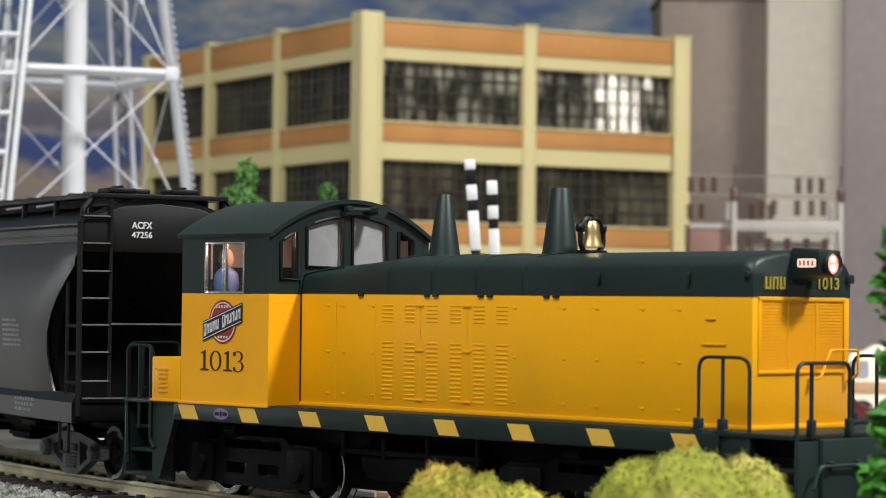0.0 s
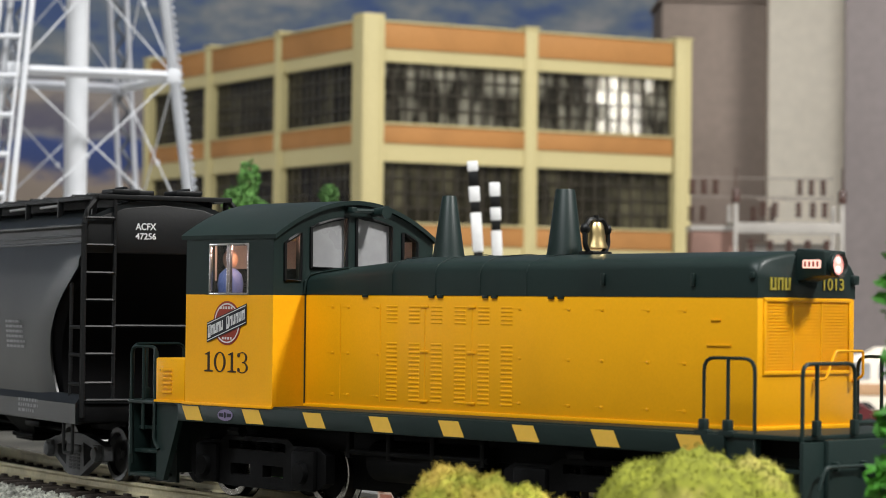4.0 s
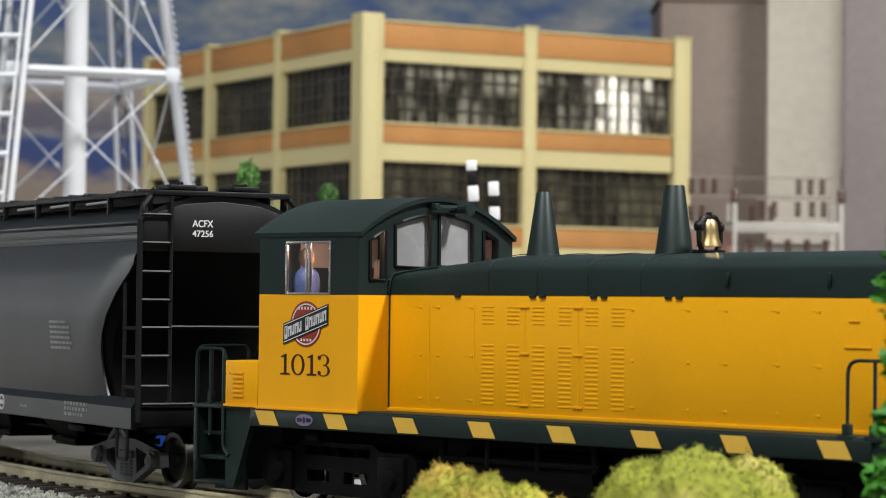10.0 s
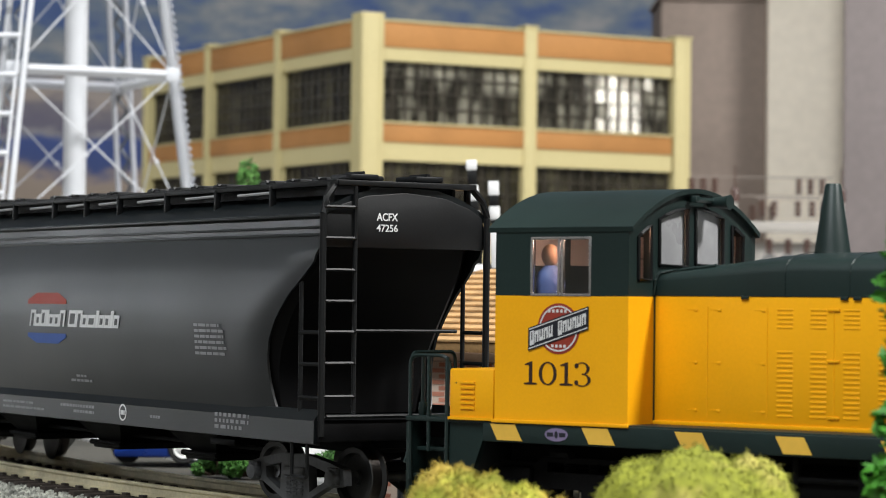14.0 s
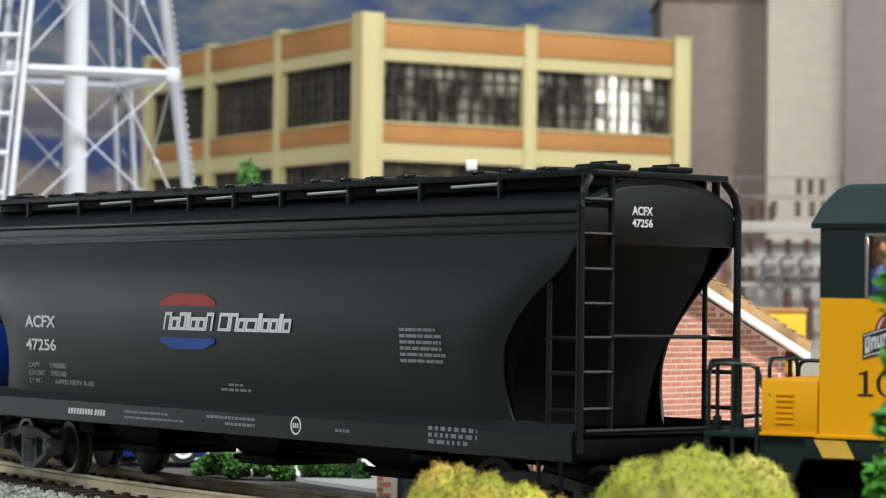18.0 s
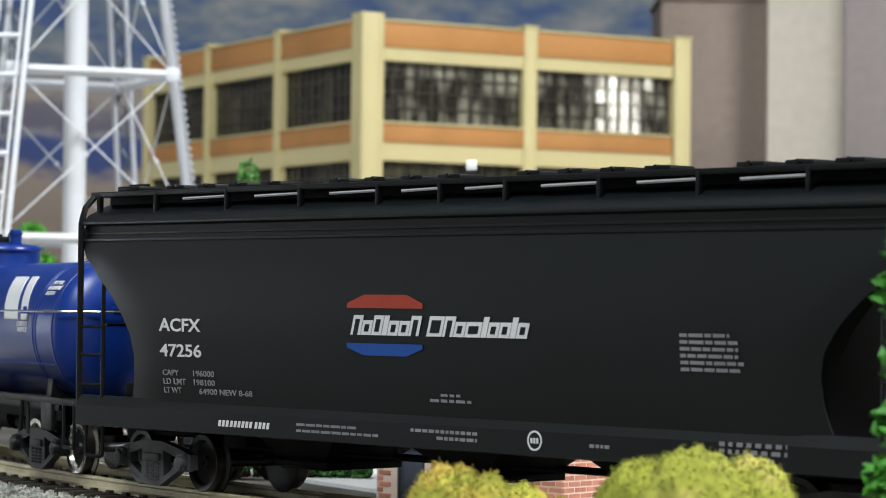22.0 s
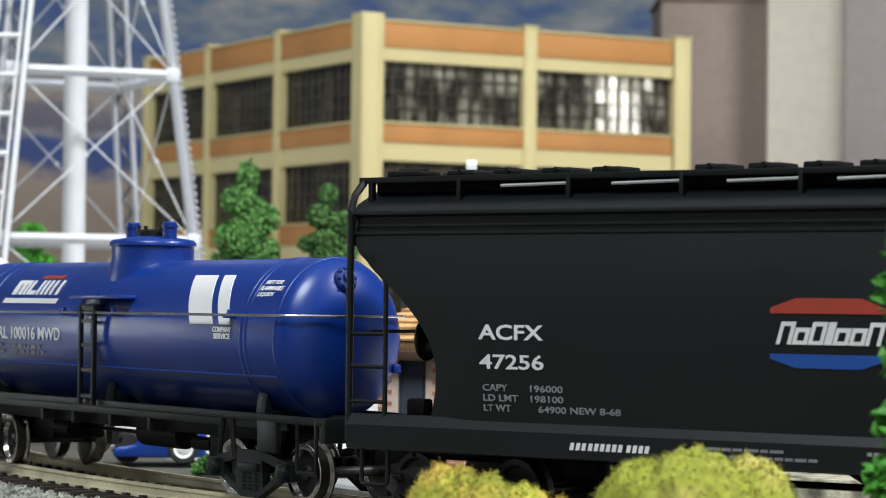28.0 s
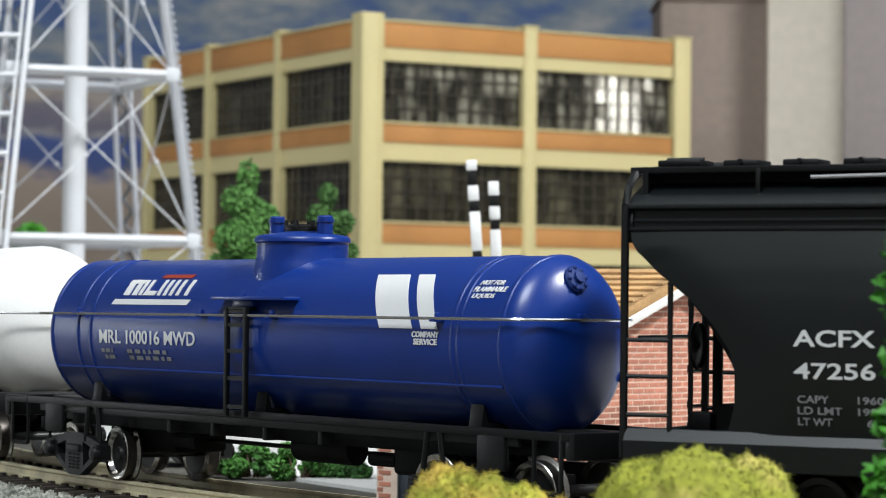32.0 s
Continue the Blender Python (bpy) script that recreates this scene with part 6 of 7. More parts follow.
# ---- brick house by the track ----
def brick_house():
    t = thing("brick_house", "small red brick house with a tan shingle roof and white trim", "house", at=mm(23.0, 490, GZ, 0, 0, 48))
    W_, L_, He, Hr = 72.7, 48.0, 30.2, 43.5
    gable = [(0, 0), (W_, 0), (W_, He), (W_ / 2, Hr), (0, He)]
    bm = pane_wall(B(), gable, [], "y", -0.14, 1.6)
    wf = part("gable_wall", bm, MORTAR, t, "bright red brick gable wall with pale joints", smooth=0)
    bm = pane_wall(B(), gable, [], "y", L_ - 1.6, L_ - 0.25)
    part("gable_wall", bm, MORTAR, t, smooth=0)
    door = [(35.0, 0), (42.4, 0), (42.4, 27.8), (35.0, 27.8)]
    bm = pane_wall(B(), [(0, 0), (L_, 0), (L_, He), (0, He)], [door], "x", -0.14, 1.6)
    wl = part("side_wall", bm, MORTAR, t, "red brick side wall with a grey door", smooth=0)
    bm = pane_wall(B(), [(0, 0), (L_, 0), (L_, He), (0, He)], [], "x", W_ - 1.6, W_ - 0.25)
    part("side_wall", bm, MORTAR, t, smooth=0)
    bm = B()
    box(bm, 1.0, 38.7, 13.9, 0.8, 7.2, 27.7, 0.1)
    for z in (5, 13, 21.5):
        box(bm, 0.5, 38.7, z, 0.4, 5, 6, 0.15)
    dr = part("door", bm, material("grey_door", (0.06, 0.07, 0.09), 0.5, vary=0.1), t, "dark grey panelled door")
    bm = B()
    for y in (34.8, 42.6):
        box(bm, 0.4, y, 14.2, 0.9, 0.9, 28.4, 0.1)
    box(bm, 0.4, 38.7, 28.3, 0.9, 8.8, 0.9, 0.1)
    part("frame", bm, material("grey_door_frame", (0.10, 0.11, 0.12), 0.5, vary=0.1), dr)
    bm = B()
    box(bm, -0.5, 8.0, 14.5, 0.9, 1.9, 29, 0.1)
    part("downpipe", bm, WAREHOUSE, t, "dull grey downpipe")
    # roof: two slopes of courses
    sl = math.atan2(Hr - He, W_ / 2)
    run = (W_ / 2) / math.cos(sl) + 4.5
    for s in (-1, 1):
        bm = B()
        m = Matrix.Translation((W_ / 2, 0, Hr + 0.9)) @ Matrix.Rotation(s * sl, 4, "Y")
        box(bm, s * run / 2, L_ / 2, 1.05, run, L_ + 7, 2.1, 0.2, m)
        rf = part("roof_slope", bm, SHINGLE, t, "tan shingle roof slope")
        nc = 13
        sm = None
        for k in range(nc):
            bm2 = B()
            box(bm2, 0, L_ / 2, 0, run / nc + 0.5, L_ + 7, 0.4, 0.0)
            mk = m @ Matrix.Translation((s * (run * (k + 0.5) / nc), 0, 2.25)) @ Matrix.Rotation(s * -0.16, 4, "Y")
            loc = Matrix.Translation(mk.translation * MM) @ mk.to_3x3().to_4x4()
            if sm is None:
                sm = part("shingle_course", bm2, SHINGLE, rf, at=loc)
            else:
                bm2.free()
                again(sm, loc)
        for y in (-3.3, L_ + 3.3):
            bm = B()
            box(bm, s * run / 2, y, -0.85, run + 0.4, 0.9, 1.7, 0.1, m)
            part("bargeboard", bm, TRIM, t, "white bargeboard")
        bm = B()
        box(bm, s * (run - 0.2), L_ / 2, -0.9, 1.0, L_ + 7, 2.0, 0.15, m)
        part("fascia", bm, EAVE, t, "dark brown eaves board")
    # bricks, course by course: gable face, then the side by the corner
    bh, bl, jt = 0.82, 3.2, 0.33
    full = mesh_of(box(B(), 0, 0, 0, bl, 0.9, bh, 0.0), "brick", BRICK, 0)
    half = mesh_of(box(B(), 0, 0, 0, bl / 2 - jt / 2, 0.9, bh, 0.0), "brick", BRICK, 0)
    rest = B()
    count = [0, 0]

    def lay(parent, which, p, is_half):
        count[which] += 1
        if count[which] <= (300 if which == 0 else 260):
            o = new("brick", half if is_half else full)
            o.parent = parent
            o.matrix_basis = mm(p[0], 0.2, p[1]) if which == 0 else mm(0.2, p[0], p[1], 0, 0, 90)
        else:
            w = bl / 2 - jt / 2 if is_half else bl
            if which == 0:
                box(rest, p[0], 0.2, p[1], w, 0.9, bh)
            else:
                box(rest, 0.2, p[0], p[1], 0.9, w, bh)
    rows = int(Hr / (bh + jt))
    order = sorted(range(rows), key=lambda r: -r)
    for r in order:
        z = (r + 0.5) * (bh + jt)
        inset = 0 if z < He else (z - He + bh) / (Hr - He) * W_ / 2
        x = inset + (0 if r % 2 else -(bl + jt) / 2)
        while x < W_ - inset - 0.5:
            a, b = max(x, inset), min(x + bl, W_ - inset)
            if b - a > bl * 0.85:
                lay(wf, 0, ((a + b) / 2, z), False)
            elif b - a > bl * 0.4:
                lay(wf, 0, (a + (bl / 2 - jt / 2) / 2 if a > x else b - (bl / 2 - jt / 2) / 2, z), True)
            x += bl + jt
    for r in order:
        z = (r + 0.5) * (bh + jt)
        if z > He:
            continue
        y = 0 if r % 2 else (bl + jt) / 2 - (bl + jt)
        while y < L_:
            a, b = max(y, 0), min(y + bl, L_)
            c = (a + b) / 2
            if b - a > bl * 0.85 and not (b > 34.2 and a < 43.2 and z < 28.6):
                lay(wl, 1, (c, z), False)
            elif b - a > bl * 0.4 and not (b > 34.2 and a < 43.2 and z < 28.6):
                lay(wl, 1, (c, z), True)
            y += bl + jt
    o = part("brickwork", rest, BRICK, wf, smooth=0)
    tagged(o, kind="stuff")
    return t


brick_house()


# ---- plants ----
def leaf_cloud(blobs, count, size, rng, flat=0.5):
    """Many small folded leaves in lumpy clouds; blobs: (x, y, z, rx, ry, rz)."""
    vs, fs = [], []
    vol = [b[3] * b[4] * b[5] for b in blobs]
    for _ in range(count):
        b = rng.choices(blobs, vol)[0]
        while True:
            d = Vector((rng.uniform(-1, 1), rng.uniform(-1, 1), rng.uniform(-1, 1)))
            if 0.25 < d.length < 1:
                break
        d *= (0.55 + 0.45 * rng.random() ** 0.4) / max(d.length, 0.3) * d.length ** 0.35
        c = Vector((b[0] + d.x * b[3], b[1] + d.y * b[4], b[2] + d.z * b[5]))
        s = rng.uniform(*size)
        q = Euler((rng.uniform(-1.1, 1.1), rng.uniform(-1.1, 1.1), rng.uniform(0, 6.3))).to_matrix()
        k = len(vs)
        for p in ((-1, 0, 0), (0, -0.6, -flat * 0.4), (1, 0, 0), (0, 0.6, -flat * 0.4), (0, 0, 0.35)):
            w = c + q @ (Vector(p) * s)
            vs.append((w.x * MM, w.y * MM, w.z * MM))
        fs += [(k, k + 1, k + 4), (k + 1, k + 2, k + 4), (k + 2, k + 3, k + 4), (k + 3, k, k + 4), (k, k + 3, k + 2, k + 1)]
    return vs, fs


def crown_part(name, parent, mat, blobs, count, size, rng):
    vs, fs = leaf_cloud(blobs, count, size, rng)
    me = bpy.data.meshes.new(name)
    me.from_pydata(vs, [], fs)
    me.materials.append(mat)
    o = new(name, me)
    o.parent = parent
    return o


def tree(x, y, blobs, trunk_h, label, rng, count=5600, size=(0.55, 1.15), mat=FOLIAGE, r=1.1):
    t = thing("tree", label, "tree", "model trees", at=mm(x, y, GZ))
    bm = B()
    bent(bm, [(0, 0, 0), (0.3, 0.1, trunk_h * 0.4), (-0.2, 0, trunk_h * 0.8), (0, 0, trunk_h)], r, 8)
    for b in blobs:
        rod(bm, (0, 0, max(2, min(b[2] - 6, trunk_h - 2))), (b[0] * 0.7, b[1] * 0.7, b[2]), 0.55, 0.25, n=6)
    part("trunk", bm, BARK, t)
    crown_part("crown", t, mat, blobs, count, size, rng)
    return t


rng = random.Random(21)
TREE_A = [(0, 0, 74, 3.0, 3.0, 5.0), (-2, 0, 67, 5.0, 5, 4.5), (3, 1, 62, 5.5, 5, 5), (-3.5, -1, 56, 5.5, 5, 5), (4, 0, 52, 5.0, 5, 4.5), (0, 2, 47, 6.5, 6, 5), (-6, 0, 50, 3.4, 4, 3), (0, 0, 58, 5, 5, 8)]
TREE_B = [(0, 0, 69, 2.6, 2.6, 3.5), (-2, 0, 63, 3.6, 4, 3.6), (3, 0, 61, 4.2, 4, 3.6), (0, 0, 56, 5.0, 5, 3.4), (-5, 0, 55.0, 3.0, 3.6, 2.4), (4.8, 1, 53, 3.6, 4, 2.6), (0, -1, 52, 5.0, 4, 2.6)]
tree(-57.5, 762, [(a * 1.12, b * 1.1, c + 1.6, d * 1.15, e * 1.1, f * 1.12) for a, b, c, d, e, f in TREE_A], 72, "bushy bright green model tree beyond the track", rng)
tree(-33.5, 755, [(a * 1.08, b, c + 1.2, d * 1.12, e, f * 1.12) for a, b, c, d, e, f in TREE_B], 66, "smaller bushy green model tree with a bare trunk", rng, 3800)
tree(-162, 1020, [(0, 0, 62, 7, 6, 8), (4, 0, 50, 8, 6, 8), (-4, 0, 42, 7, 6, 7)], 60, "small green model tree behind the water tower", rng, 1200, (1.2, 2.2), BRIGHTLEAF)
for bx, by, long, tall in ((-49.0, 574, 4.5, 6.8), (-41.0, 570, 5.5, 8.0), (-31.0, 568, 5.5, 9.0), (-22.0, 570, 5.0, 8.0)):
    t = thing("bush", "low ragged green foam bush beside the pavement", "bush", "bushes", at=mm(bx, by, GZ + 0.8))
    tufts = []
    for k in range(22):
        x = rng.uniform(-long, long)
        top = tall * (1 - 0.55 * (x / long) ** 2)
        r = rng.uniform(0.9, 1.9)
        tufts.append((x, rng.uniform(-3.2, 3.2), rng.uniform(0.8, max(1.2, top - r)), r * rng.uniform(0.8, 1.3), r, r * rng.uniform(0.7, 1.1)))
    bm = B()
    for b in tufts:
        rod(bm, (b[0] * 0.4, b[1] * 0.4, 0), (b[0], b[1], b[2]), 0.35, 0.2, n=6)
    part("stem", bm, BARK, t)
    crown_part("foliage", t, BUSHGREEN, tufts, 2000, (0.5, 1.0), rng)
# plant in the foreground
t = thing("leafy_plant", "bright green plastic plant with small broad leaves", "plant", at=mm(49.9, 282, GZ))
bm = B()
bent(bm, [(0, 0, 0), (0.6, 0, 16), (-0.4, 0, 32), (0.2, 0, 46)], 0.5, 6)
part("stem", bm, BRIGHTLEAF, t)
crown_part("foliage", t, BRIGHTLEAF, [(0.3, 0, 40.5, 3.4, 3, 3.6), (0.6, 0, 33, 2.8, 3, 2.6), (0.0, 0, 26.5, 3.4, 3, 3.2), (-0.2, 0, 20, 3.6, 3, 3.6), (1.2, 0, 14, 4, 3, 4), (1, 0, 46, 3, 3, 3)], 520, (0.9, 1.6), rng)


def moss_clump(x, y, bumps, seed, label, mat):
    """A clump of dried moss: a lumpy body under a mat of fine bent strands."""
    r = random.Random(seed)
    t = thing("moss_clump", label, "moss", "moss clumps", at=mm(x, y, GZ))
    vs, fs = [], []

    def strand(c, d, long, wide):
        """A thin strand in two bent pieces, three-sided."""
        a = d.orthogonal().normalized()
        b = d.cross(a).normalized()
        turn = r.uniform(0, 6.3)
        a, b = a * math.cos(turn) + b * math.sin(turn), b * math.cos(turn) - a * math.sin(turn)
        mid = c + d * long * 0.55
        end = mid + (d + Vector((r.uniform(-1, 1), r.uniform(-1, 1), r.uniform(-1.1, 0.5)))).normalized() * long * 0.5
        k = len(vs)
        for q, w in ((c, wide), (mid, wide * 0.8)):
            for m in range(3):
                g = q + (a * math.cos(2.1 * m) + b * math.sin(2.1 * m)) * w
                vs.append((g.x * MM, g.y * MM, g.z * MM))
        vs.append((end.x * MM, end.y * MM, end.z * MM))
        for m in range(3):
            o = (m + 1) % 3
            fs.append((k + m, k + o, k + 3 + o, k + 3 + m))
            fs.append((k + 3 + m, k + 3 + o, k + 6))

    for bx, by, bz, rx, ry, rz in bumps:
        bm = B()
        bmesh.ops.create_icosphere(bm, subdivisions=5, radius=1.0)
        for v in bm.verts:
            p = v.co.copy()
            q = Vector((p.x * rx + bx, p.y * ry + by, p.z * rz + bz))
            k = 1 + 0.07 * noise.noise(q * 0.16 + Vector((seed, 0, 0))) + 0.055 * noise.noise(q * 0.5) + 0.05 * noise.noise(q * 1.3) + 0.03 * noise.noise(q * 3.1)
            v.co = Vector((bx + p.x * rx * k, by + p.y * ry * k, max(0.0, bz + p.z * rz * k)))
        near = [v.co.copy() for v in bm.verts if v.co.z > 5 and v.co.y < by + ry * 0.5]
        for c in near:
            nrm = Vector((c.x - bx, c.y - by, c.z - bz)).normalized()
            for _ in range(3):
                d = (nrm * 0.6 + Vector((r.uniform(-1, 1), r.uniform(-1, 1), r.uniform(-0.9, 0.9)))).normalized()
                at = c - nrm * 0.12 + Vector((r.uniform(-0.3, 0.3), r.uniform(-0.3, 0.3), r.uniform(-0.3, 0.3)))
                strand(at, d, r.uniform(0.3, 0.75) * (1.8 if r.random() < 0.02 else 1), r.uniform(0.045, 0.10))
        part("moss_body", bm, mat, t, smooth=60)
    me = bpy.data.meshes.new("moss_nap")
    me.from_pydata(vs, [], fs)
    me.materials.append(mat)
    o = new("moss_nap", me)
    o.parent = t
    tagged(o, kind="stuff")
    return t


moss_clump(30.2, 303, [(-1.0, 0, 7.0, 12.4, 12, 15.2), (-6.5, 0, 7.0, 6.8, 9, 14.4), (5.6, 0, 7.2, 7.0, 9, 14.4)], 4, "rounded clump of green and tan dried moss", MOSS)
moss_clump(3.4, 308, [(-3.2, 0, 6, 5.8, 6, 13.4), (1.6, 0, 6, 6.4, 6, 12.6), (6.2, 0, 5.5, 6.4, 6, 11.8), (10.4, 0, 5, 5.0, 5, 10.8), (-0.5, 0, 6, 4.0, 6, 13.2)], 9, "low ragged clump of straw-yellow dried moss", STRAWMOSS)


# ---- crossing gates, raised ----
def gate(x, y, top, lean, n):
    t = thing("crossing_gate", "raised black and white striped crossing gate arm", "crossing gate", "crossing gates", at=mm(x, y, GZ + 0.8))
    bm = B()
    box(bm, 0, 0, 1, 7, 7, 2, 0.3)
    rod(bm, (0, 0, 0), (0, 0, 20), 1.2, n=12)
    box(bm, 0, 0, 16, 4, 5, 6, 0.4)
    part("mast", bm, BLACK, t)
    z1 = top
    for k, d in enumerate(n):
        white = k % 2 == 0
        bm = B()
        box(bm, 0, 0, 0, 2.7 if white else 2.3, 1.2, d, 0.35 if white else 0.1)
        z = z1 - d / 2
        part("arm_band", bm, GATEWHITE if white else BLACK, t, at=mm(lean * z, -1.5, z, 0, math.degrees(math.atan(lean)), 0))
        z1 -= d
    return t


gate(12.4, 640, 73.7, -0.078, (2.6, 3.6, 3.9, 2.5, 9.8, 3.2, 10, 3.2, 10, 3.2, 8))
gate(15.8, 650, 69.0, -0.05, (3.6, 2.6, 3.4, 2.4, 9.8, 3.2, 10, 3.2, 10, 3.2, 6))


# ---- substation ----
SUBGREY = material("substation_grey_plastic", (0.39, 0.36, 0.325), 0.5, vary=0.08)
BUSBAR = material("dull_brown_busbar", (0.24, 0.20, 0.17), 0.5, vary=0.1)
COILGREY = material("coil_grey", (0.10, 0.10, 0.10), 0.5, vary=0.15)


def substation():
    t = thing("substation", "white framed model substation with brown insulators", "substation", at=mm(152, 1100, GZ))
    for x in (-28.6, 16.5):
        for y in (0, 26):
            bm = B()
            box(bm, x, y, 42, 1.8, 1.8, 84, 0.3)
            part("post", bm, SUBGREY, t)
    for z, h in ((73.4, 4.6), (58.4, 3.4), (49.0, 1.5), (36.0, 1.5)):
        for y in (0, 26):
            bm = B()
            box(bm, -6, y, z, 45.5, 1.4, h if y == 0 else 1.5, 0.3)
            part("beam", bm, SUBGREY, t)
    for x in (-28.6, 16.5):
        bm = B()
        box(bm, x, 13, 75.5, 1.5, 26, 1.8, 0.3)
        part("beam", bm, SUBGREY, t)
        bm = B()
        turned(bm, [(1.6, 84), (1.9, 86), (1.5, 87), (1.9, 88), (1.4, 89.5), (0.3, 90), (0.3, 99)], 12, Matrix.Translation((x, 0, 0)))
        part("insulator", bm, BROWNINS, t)
    ins = None
    for y, z0, xs in ((0, 78, (-17, -12, -2, 4, 9)), (12, 88, (-46, -41, -36, 0, 5, 10)), (0, 62, (-22, -14, -6, 2, 10)), (0, 50.5, (-22, -16, -8, 0, 8)), (12, 40, (-10, 0, 10)), (26, 77, (-45, -40, -18, -10))):
        for x in xs:
            if ins is None:
                bm = B()
                for k in range(3):
                    turned(bm, [(0.6, 2.2 * k), (1.5, 2.2 * k + 0.5), (1.5, 2.2 * k + 1.4), (0.6, 2.2 * k + 2.0)], 10)
                ins = part("insulator", bm, BROWNINS, t, at=mm(x, y, z0))
            else:
                again(ins, mm(x, y, z0))
    for y, z, x0, x1 in ((12, 95, -46.5, 14), (12, 87, -46.5, 14), (0, 85.5, -20, 12), (26, 75, -44, -5)):
        bm = B()
        rod(bm, (x0, y, z), (x1, y, z), 0.32, n=6)
        part("busbar", bm, BUSBAR, t)
    for x, z0, z1 in ((-6.5, 36, 46), (2.5, 24, 43), (11, 24, 44)):
        bm = B()
        rod(bm, (x, -4, z0), (x, -4, z1), 1.9, n=14)
        rod(bm, (x, -4, z1), (x, -4, z1 + 5), 0.6, n=8)
        part("arrester", bm, BROWNINS, t)
    coil = None
    for x in (-14.5, -6.8, 1.2):
        for z in (50.5, 58.0):
            if coil is None:
                bm = B()
                bent(bm, [(3.0 * math.cos(radians(a)), 0, 2.9 * math.sin(radians(a))) for a in range(50, 330, 20)], 0.9, 8)
                coil = part("coil_insulator", bm, COILGREY, t, at=mm(x, -5, z))
            else:
                again(coil, mm(x, -5, z))
    bm = B()
    box(bm, -4, 8, 44, 38, 1.0, 46, 0.2)
    part("switch_panel", bm, SUBGREY, t, "pale grey switchgear panel")
    bm = B()
    box(bm, -36.6, 16, 36, 20.6, 22, 72, 0.5)
    part("transformer_house", bm, material("brown_panel", (0.22, 0.12, 0.09), 0.7, vary=0.12), t)
    bm = B()
    box(bm, -36.6, 16, 73.2, 21.2, 23, 2.0, 0.3)
    part("coping", bm, SUBGREY, t)
    return t


substation()
# white camper van on the pavement
def camper():
    t = thing("camper_van", "white camper van with a tan side band", "van", at=mm(153, 860, GZ + 0.8, 0, 0, -5))
    bm = B()
    slab(bm, [(-22, 4), (-22.5, 13), (-20, 20), (-17.5, 23.2), (-13, 24), (-10, 26), (24, 26.4), (24, 4)], "y", -8, 8, 0.8)
    body = part("body", bm, PALE, t, "cream-white camper body", smooth=30)
    bm = B()
    box(bm, 1, -8.15, 12.2, 45, 0.5, 3.8, 0.15)
    part("band", bm, material("tan_band", (0.50, 0.30, 0.16), 0.6), t, "tan side band")
    for x, w in ((-15.5, 7), (-4, 11), (10, 12)):
        bm = B()
        slab(bm, rounded(x - w / 2, 15.5, x + w / 2, 21.0, 1.0), "y", -8.3, -8.0)
        part("side_window", bm, GREYPANE, t)
    bm = B()
    box(bm, 6, 0, 27.2, 16, 9, 1.8, 0.5)
    part("roof_vent", bm, WHITE, t)
    for x in (-14, 14):
        for y in (-7.2, 7.2):
            bm = B()
            turned(bm, [(0.01, y - 1.3), (3.4, y - 1.2), (4.1, y - 0.8), (4.1, y + 0.8), (3.4, y + 1.2), (0.01, y + 1.3)], 18, Matrix.Translation((x, 0, 4.1)), axis="y")
            part("wheel", bm, RUBBER, t)
    bm = B()
    box(bm, 0, -8.1, 4.6, 46, 0.8, 1.2, 0.2)
    part("skirt", bm, DIMGREY, t)


camper()
# dark car behind the house
t = thing("model_car", "dark red model car parked by the kiosk", "car", at=mm(108, 760, GZ + 0.8, 0, 0, 0))
bm = B()
slab(bm, [(-24, 3), (-24.5, 6), (-22, 8.5), (-12, 9.2), (-7, 13.6), (9, 13.8), (16, 9.4), (23.5, 8.4), (25, 5.5), (24.5, 3)], "y", -8.5, 8.5, 0.8)
part("body", bm, material("dark_red_car", (0.10, 0.012, 0.014), 0.25, coat=0.5), t, "dark red car body")
bm = B()
slab(bm, [(-6, 9.6), (-3.5, 13.0), (8, 13.0), (13.5, 9.6)], "y", -8.7, -8.4)
part("side_window", bm, GLASS, t)
for x in (-15, 15.5):
    for y in (-7.6, 7.6):
        bm = B()
        turned(bm, [(0.01, y - 1.2), (3.0, y - 1.1), (3.7, y - 0.7), (3.7, y + 0.7), (3.0, y + 1.1), (0.01, y + 1.2)], 18, Matrix.Translation((x, 0, 3.7)), axis="y")
        part("wheel", bm, RUBBER, t)


def filling_station():
    t = thing("filling_station", "yellow and red roadside kiosk with white walls", "kiosk", at=mm(89, 800, GZ + 0.8, 0, 0, 4))
    bm = B()
    box(bm, 0, 12, 14, 38, 24, 28, 0.3)
    part("wall", bm, WHITE, t)
    bm = B()
    box(bm, 0, 4, 32.0, 41, 34, 10, 0.4)
    part("fascia", bm, SIGNYELLOW, t, "yellow roof fascia")
    bm = B()
    box(bm, 0, 4, 37.6, 42, 35, 1.4, 0.3)
    part("roof_edge", bm, ORANGE, t)
    for x, z, h, m in ((16, 21.5, 6, SIGNYELLOW), (16, 16, 5, SIGNRED), (16, 5.5, 3, SIGNRED)):
        bm = B()
        box(bm, x, -6, z, 9, 2.4, h, 0.3)
        part("pump_panel", bm, m, t)
    bm = B()
    box(bm, 16, -6, 9.5, 9, 3.0, 5, 0.3)
    part("pump", bm, WHITE, t)
    for x in (-18, 18.5):
        bm = B()
        rod(bm, (x, -10, 0), (x, -10, 30), 1.0, n=10)
        part("canopy_post", bm, WHITE, t)
    return t


filling_station()


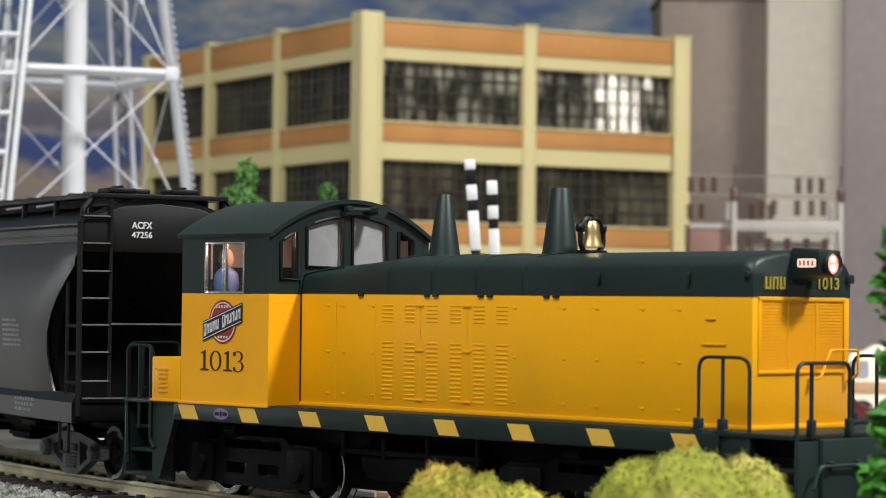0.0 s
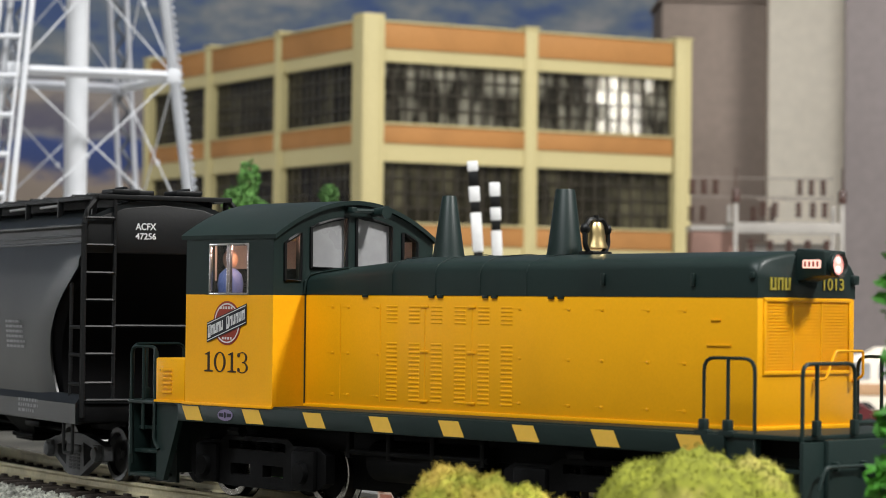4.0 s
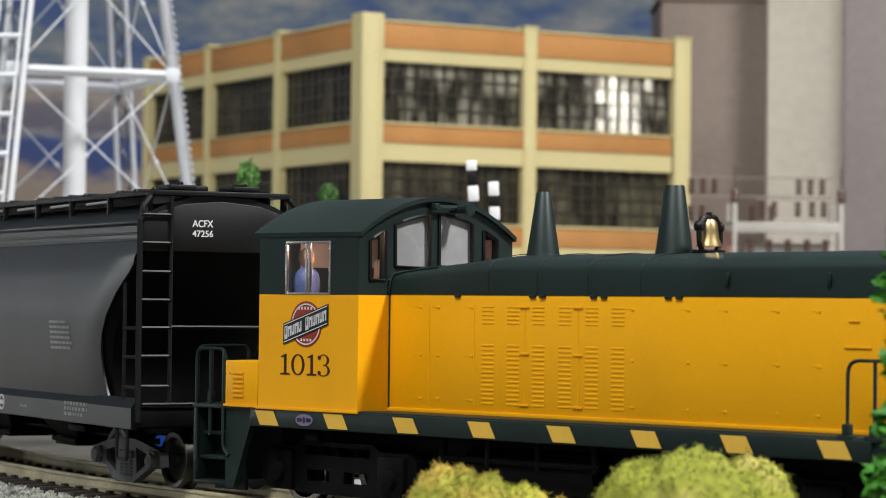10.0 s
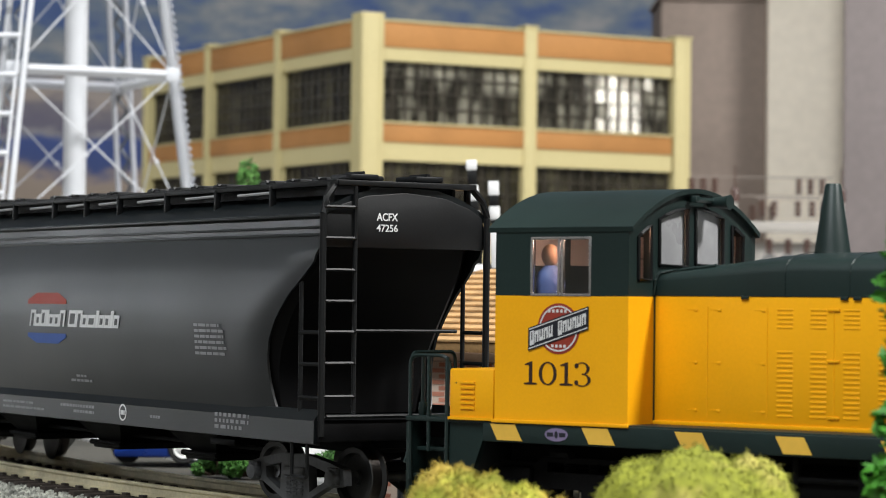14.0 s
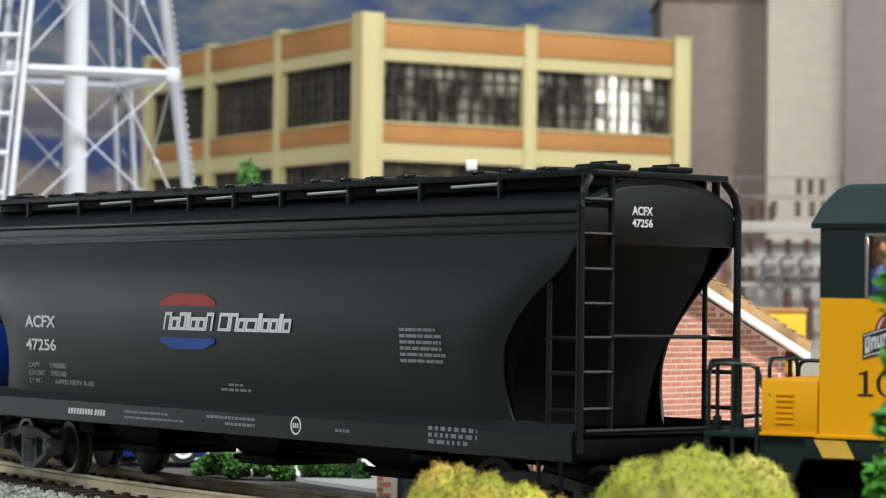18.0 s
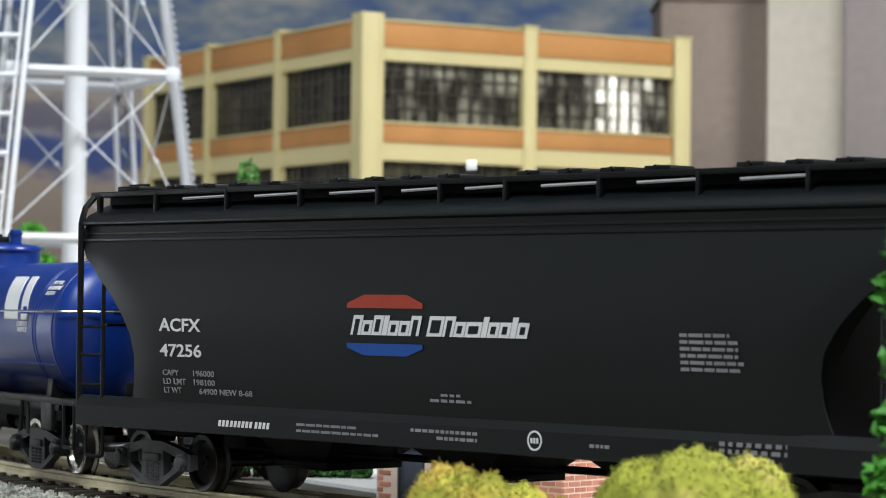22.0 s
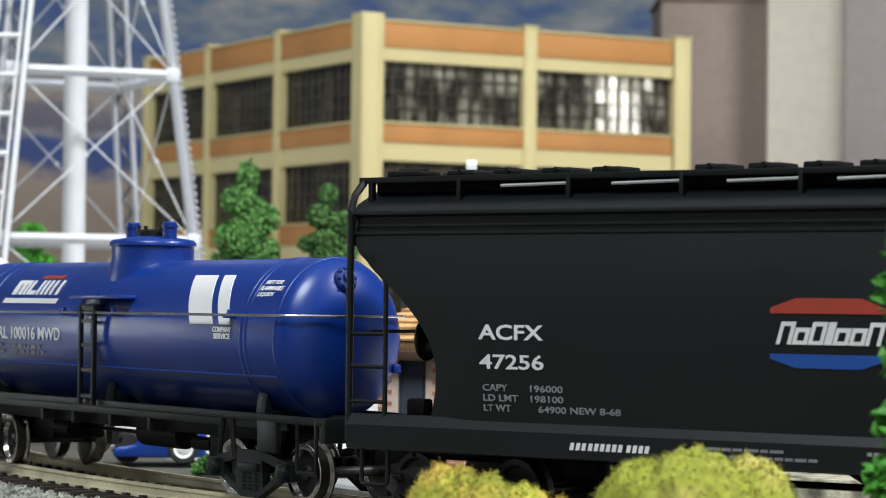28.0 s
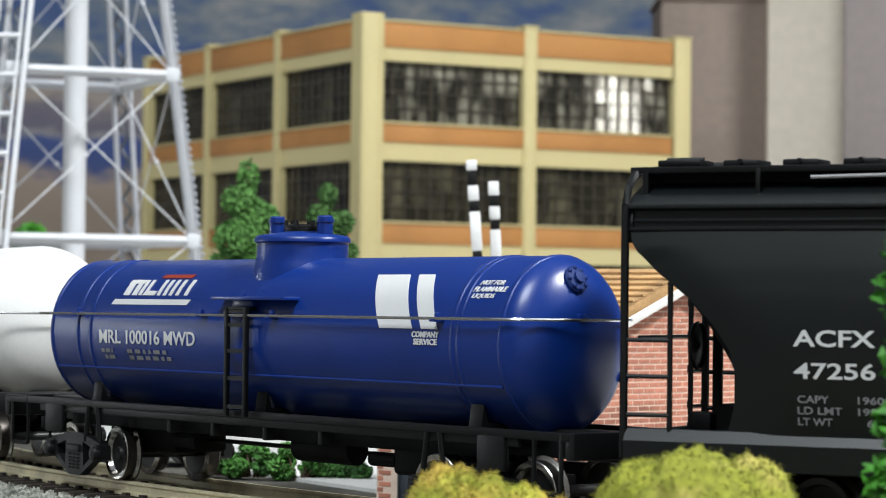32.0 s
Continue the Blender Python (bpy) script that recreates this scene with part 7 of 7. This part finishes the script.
# ---- blue car ----
def blue_car():
    t = thing("model_car", "small glossy blue model car parked on the pavement", "car", at=mm(-69.4, 616, GZ + 0.8, 0, 0, 6))
    prof = [(-26, 3.0), (-26.5, 5.5), (-25, 8.0), (-14, 8.8), (-9, 9.2), (-3.5, 14.2), (10, 14.6), (17, 10.0), (25.5, 9.0), (27, 6.5), (26.5, 3.0)]
    prof = [(u * (0.52 if u > 0 else 0.30), 1.6 if z == 3.0 else z * (0.62 + 0.012 * max(u, -10))) for u, z in prof]
    bm = B()
    slab(bm, prof, "y", -9.2, 9.2, 0.8)
    body = part("body", bm, CARBLUE, t, "glossy blue car body")
    bm = B()
    for s in (-1, 1):
        slab(bm, [(-1.2, 6.6), (0.6, 9.2), (4.4, 9.6), (6.6, 7.4)], "y", min(s * 9.1, s * 9.3), max(s * 9.1, s * 9.3))
    part("side_window", bm, GLASS, t)
    for u in (-4.6, 8.4):
        for s in (-1, 1):
            bm = B()
            inn = 0 if u > 0 else 1.6
            turned(bm, [(0.01, s * (6.5 - inn)), (3.4, s * (6.6 - inn)), (3.6, s * (7.2 - inn)), (3.6, s * (9.2 - inn)), (3.3, s * (9.6 - inn)), (2.4, s * (9.5 - inn)), (0.01, s * (9.4 - inn))], 20, axis="y")
            wh = part("wheel", bm, RUBBER, t, at=mm(u, 0, 3.8))
            if u > 0:
                bm = B()
                turned(bm, [(2.4, s * 9.4), (2.3, s * 9.75), (1.6, s * 9.45), (0.7, s * 9.9), (0.01, s * 9.9)], 18, axis="y")
                part("rim", bm, WHITE, wh, "white wheel rim")
    bm = B()
    box(bm, -8.0, 0, 4.0, 1.2, 17, 1.4, 0.4)
    box(bm, 13.9, 0, 4.0, 1.2, 17, 1.4, 0.4)
    part("bumper", bm, WIRE, t)
    return t


blue_car()
# low concrete block past the moss
t = thing("concrete_block", "low sandy grey concrete block with a yellow mark", "block", at=mm(66, 455, GZ, 0, 0, -20))
bm = B()
slab(bm, [(-16, 0), (12, 0), (12, 6.5), (8, 9.6), (-16, 9.6)], "y", -8, 8, 0.4)
part("block", bm, material("sandy_concrete", (0.36, 0.34, 0.25), 0.95, vary=0.5, grain=1600, blotch=200, bump=0.9), t)
bm = B()
box(bm, -6.5, -6.5, 9.9, 3.4, 2.2, 0.8, 0.2)
part("edge_mark", bm, SIGNYELLOW, t, "small yellow painted edge mark")


# ---- movement: the train creeps along its track ----
TRAVEL = [(0, -15.43), (8.1, -15.43), (8.5, -12.63), (9, -6.56), (9.5, -0.29), (10, 6.09), (10.5, 12.57), (11, 19.2), (12, 32.36), (13, 45.63), (14, 59.06),
          (16.5, 91.96), (18, 111.85), (20, 138.1), (22, 164.1), (24, 190.35), (25.5, 210.08), (27.5, 236.62), (29, 256.7), (30, 269.8), (31, 282.9), (32, 295.7)]


def travelled(t):
    return float(np.interp(t, [r[0] for r in TRAVEL], [r[1] for r in TRAVEL]))


def car_pose(s, pivots):
    xa, ya, _ = track(s - pivots / 2)
    xb, yb, _ = track(s + pivots / 2)
    return (xa + xb) / 2, (ya + yb) / 2, math.atan2(yb - ya, xb - xa)


CARS = []
CARS += [("loco", loco, 0.0, 77.0), ("hopper", hopper, -176.5, 140.0), ("tank", tank_car, -356.9, 112.0), ("white", white_car, -533.0, 114.0)]


def motions():
    back = {k: (b, p) for k, _, b, p in CARS}
    ts = [0.0, 8.1] + [8.5 + 0.4 * i for i in range(59)]
    ts[-1] = 32.0
    for key, car, b, pivots in CARS:
        rows = []
        for t in ts:
            x, y, th = car_pose(travelled(t) + b, pivots)
            rows.append((t, mm(x, y, 0, 0, 0, math.degrees(th))))
        walk(car, rows)
    for key, u, truck in TRUCKS:
        b, pivots = back[key]
        rows = []
        for t in ts[::2] + ([32.0] if ts[::2][-1] < 32 else []):
            s = travelled(t) + b
            _, _, th = car_pose(s, pivots)
            turn = track(s + (pivots / 2 if u > 0 else -pivots / 2))[2] - th
            rows.append((t, mm(u, 0, 0, 0, 0, math.degrees(turn))))
        walk(truck, rows)
    for wheel, home, r in WHEELS:
        rows = []
        for t in ts:
            a = (travelled(t) - travelled(0)) / r
            rows.append((t, home @ Matrix.Rotation(a, 4, "Y")))
        walk(wheel, rows)


motions()
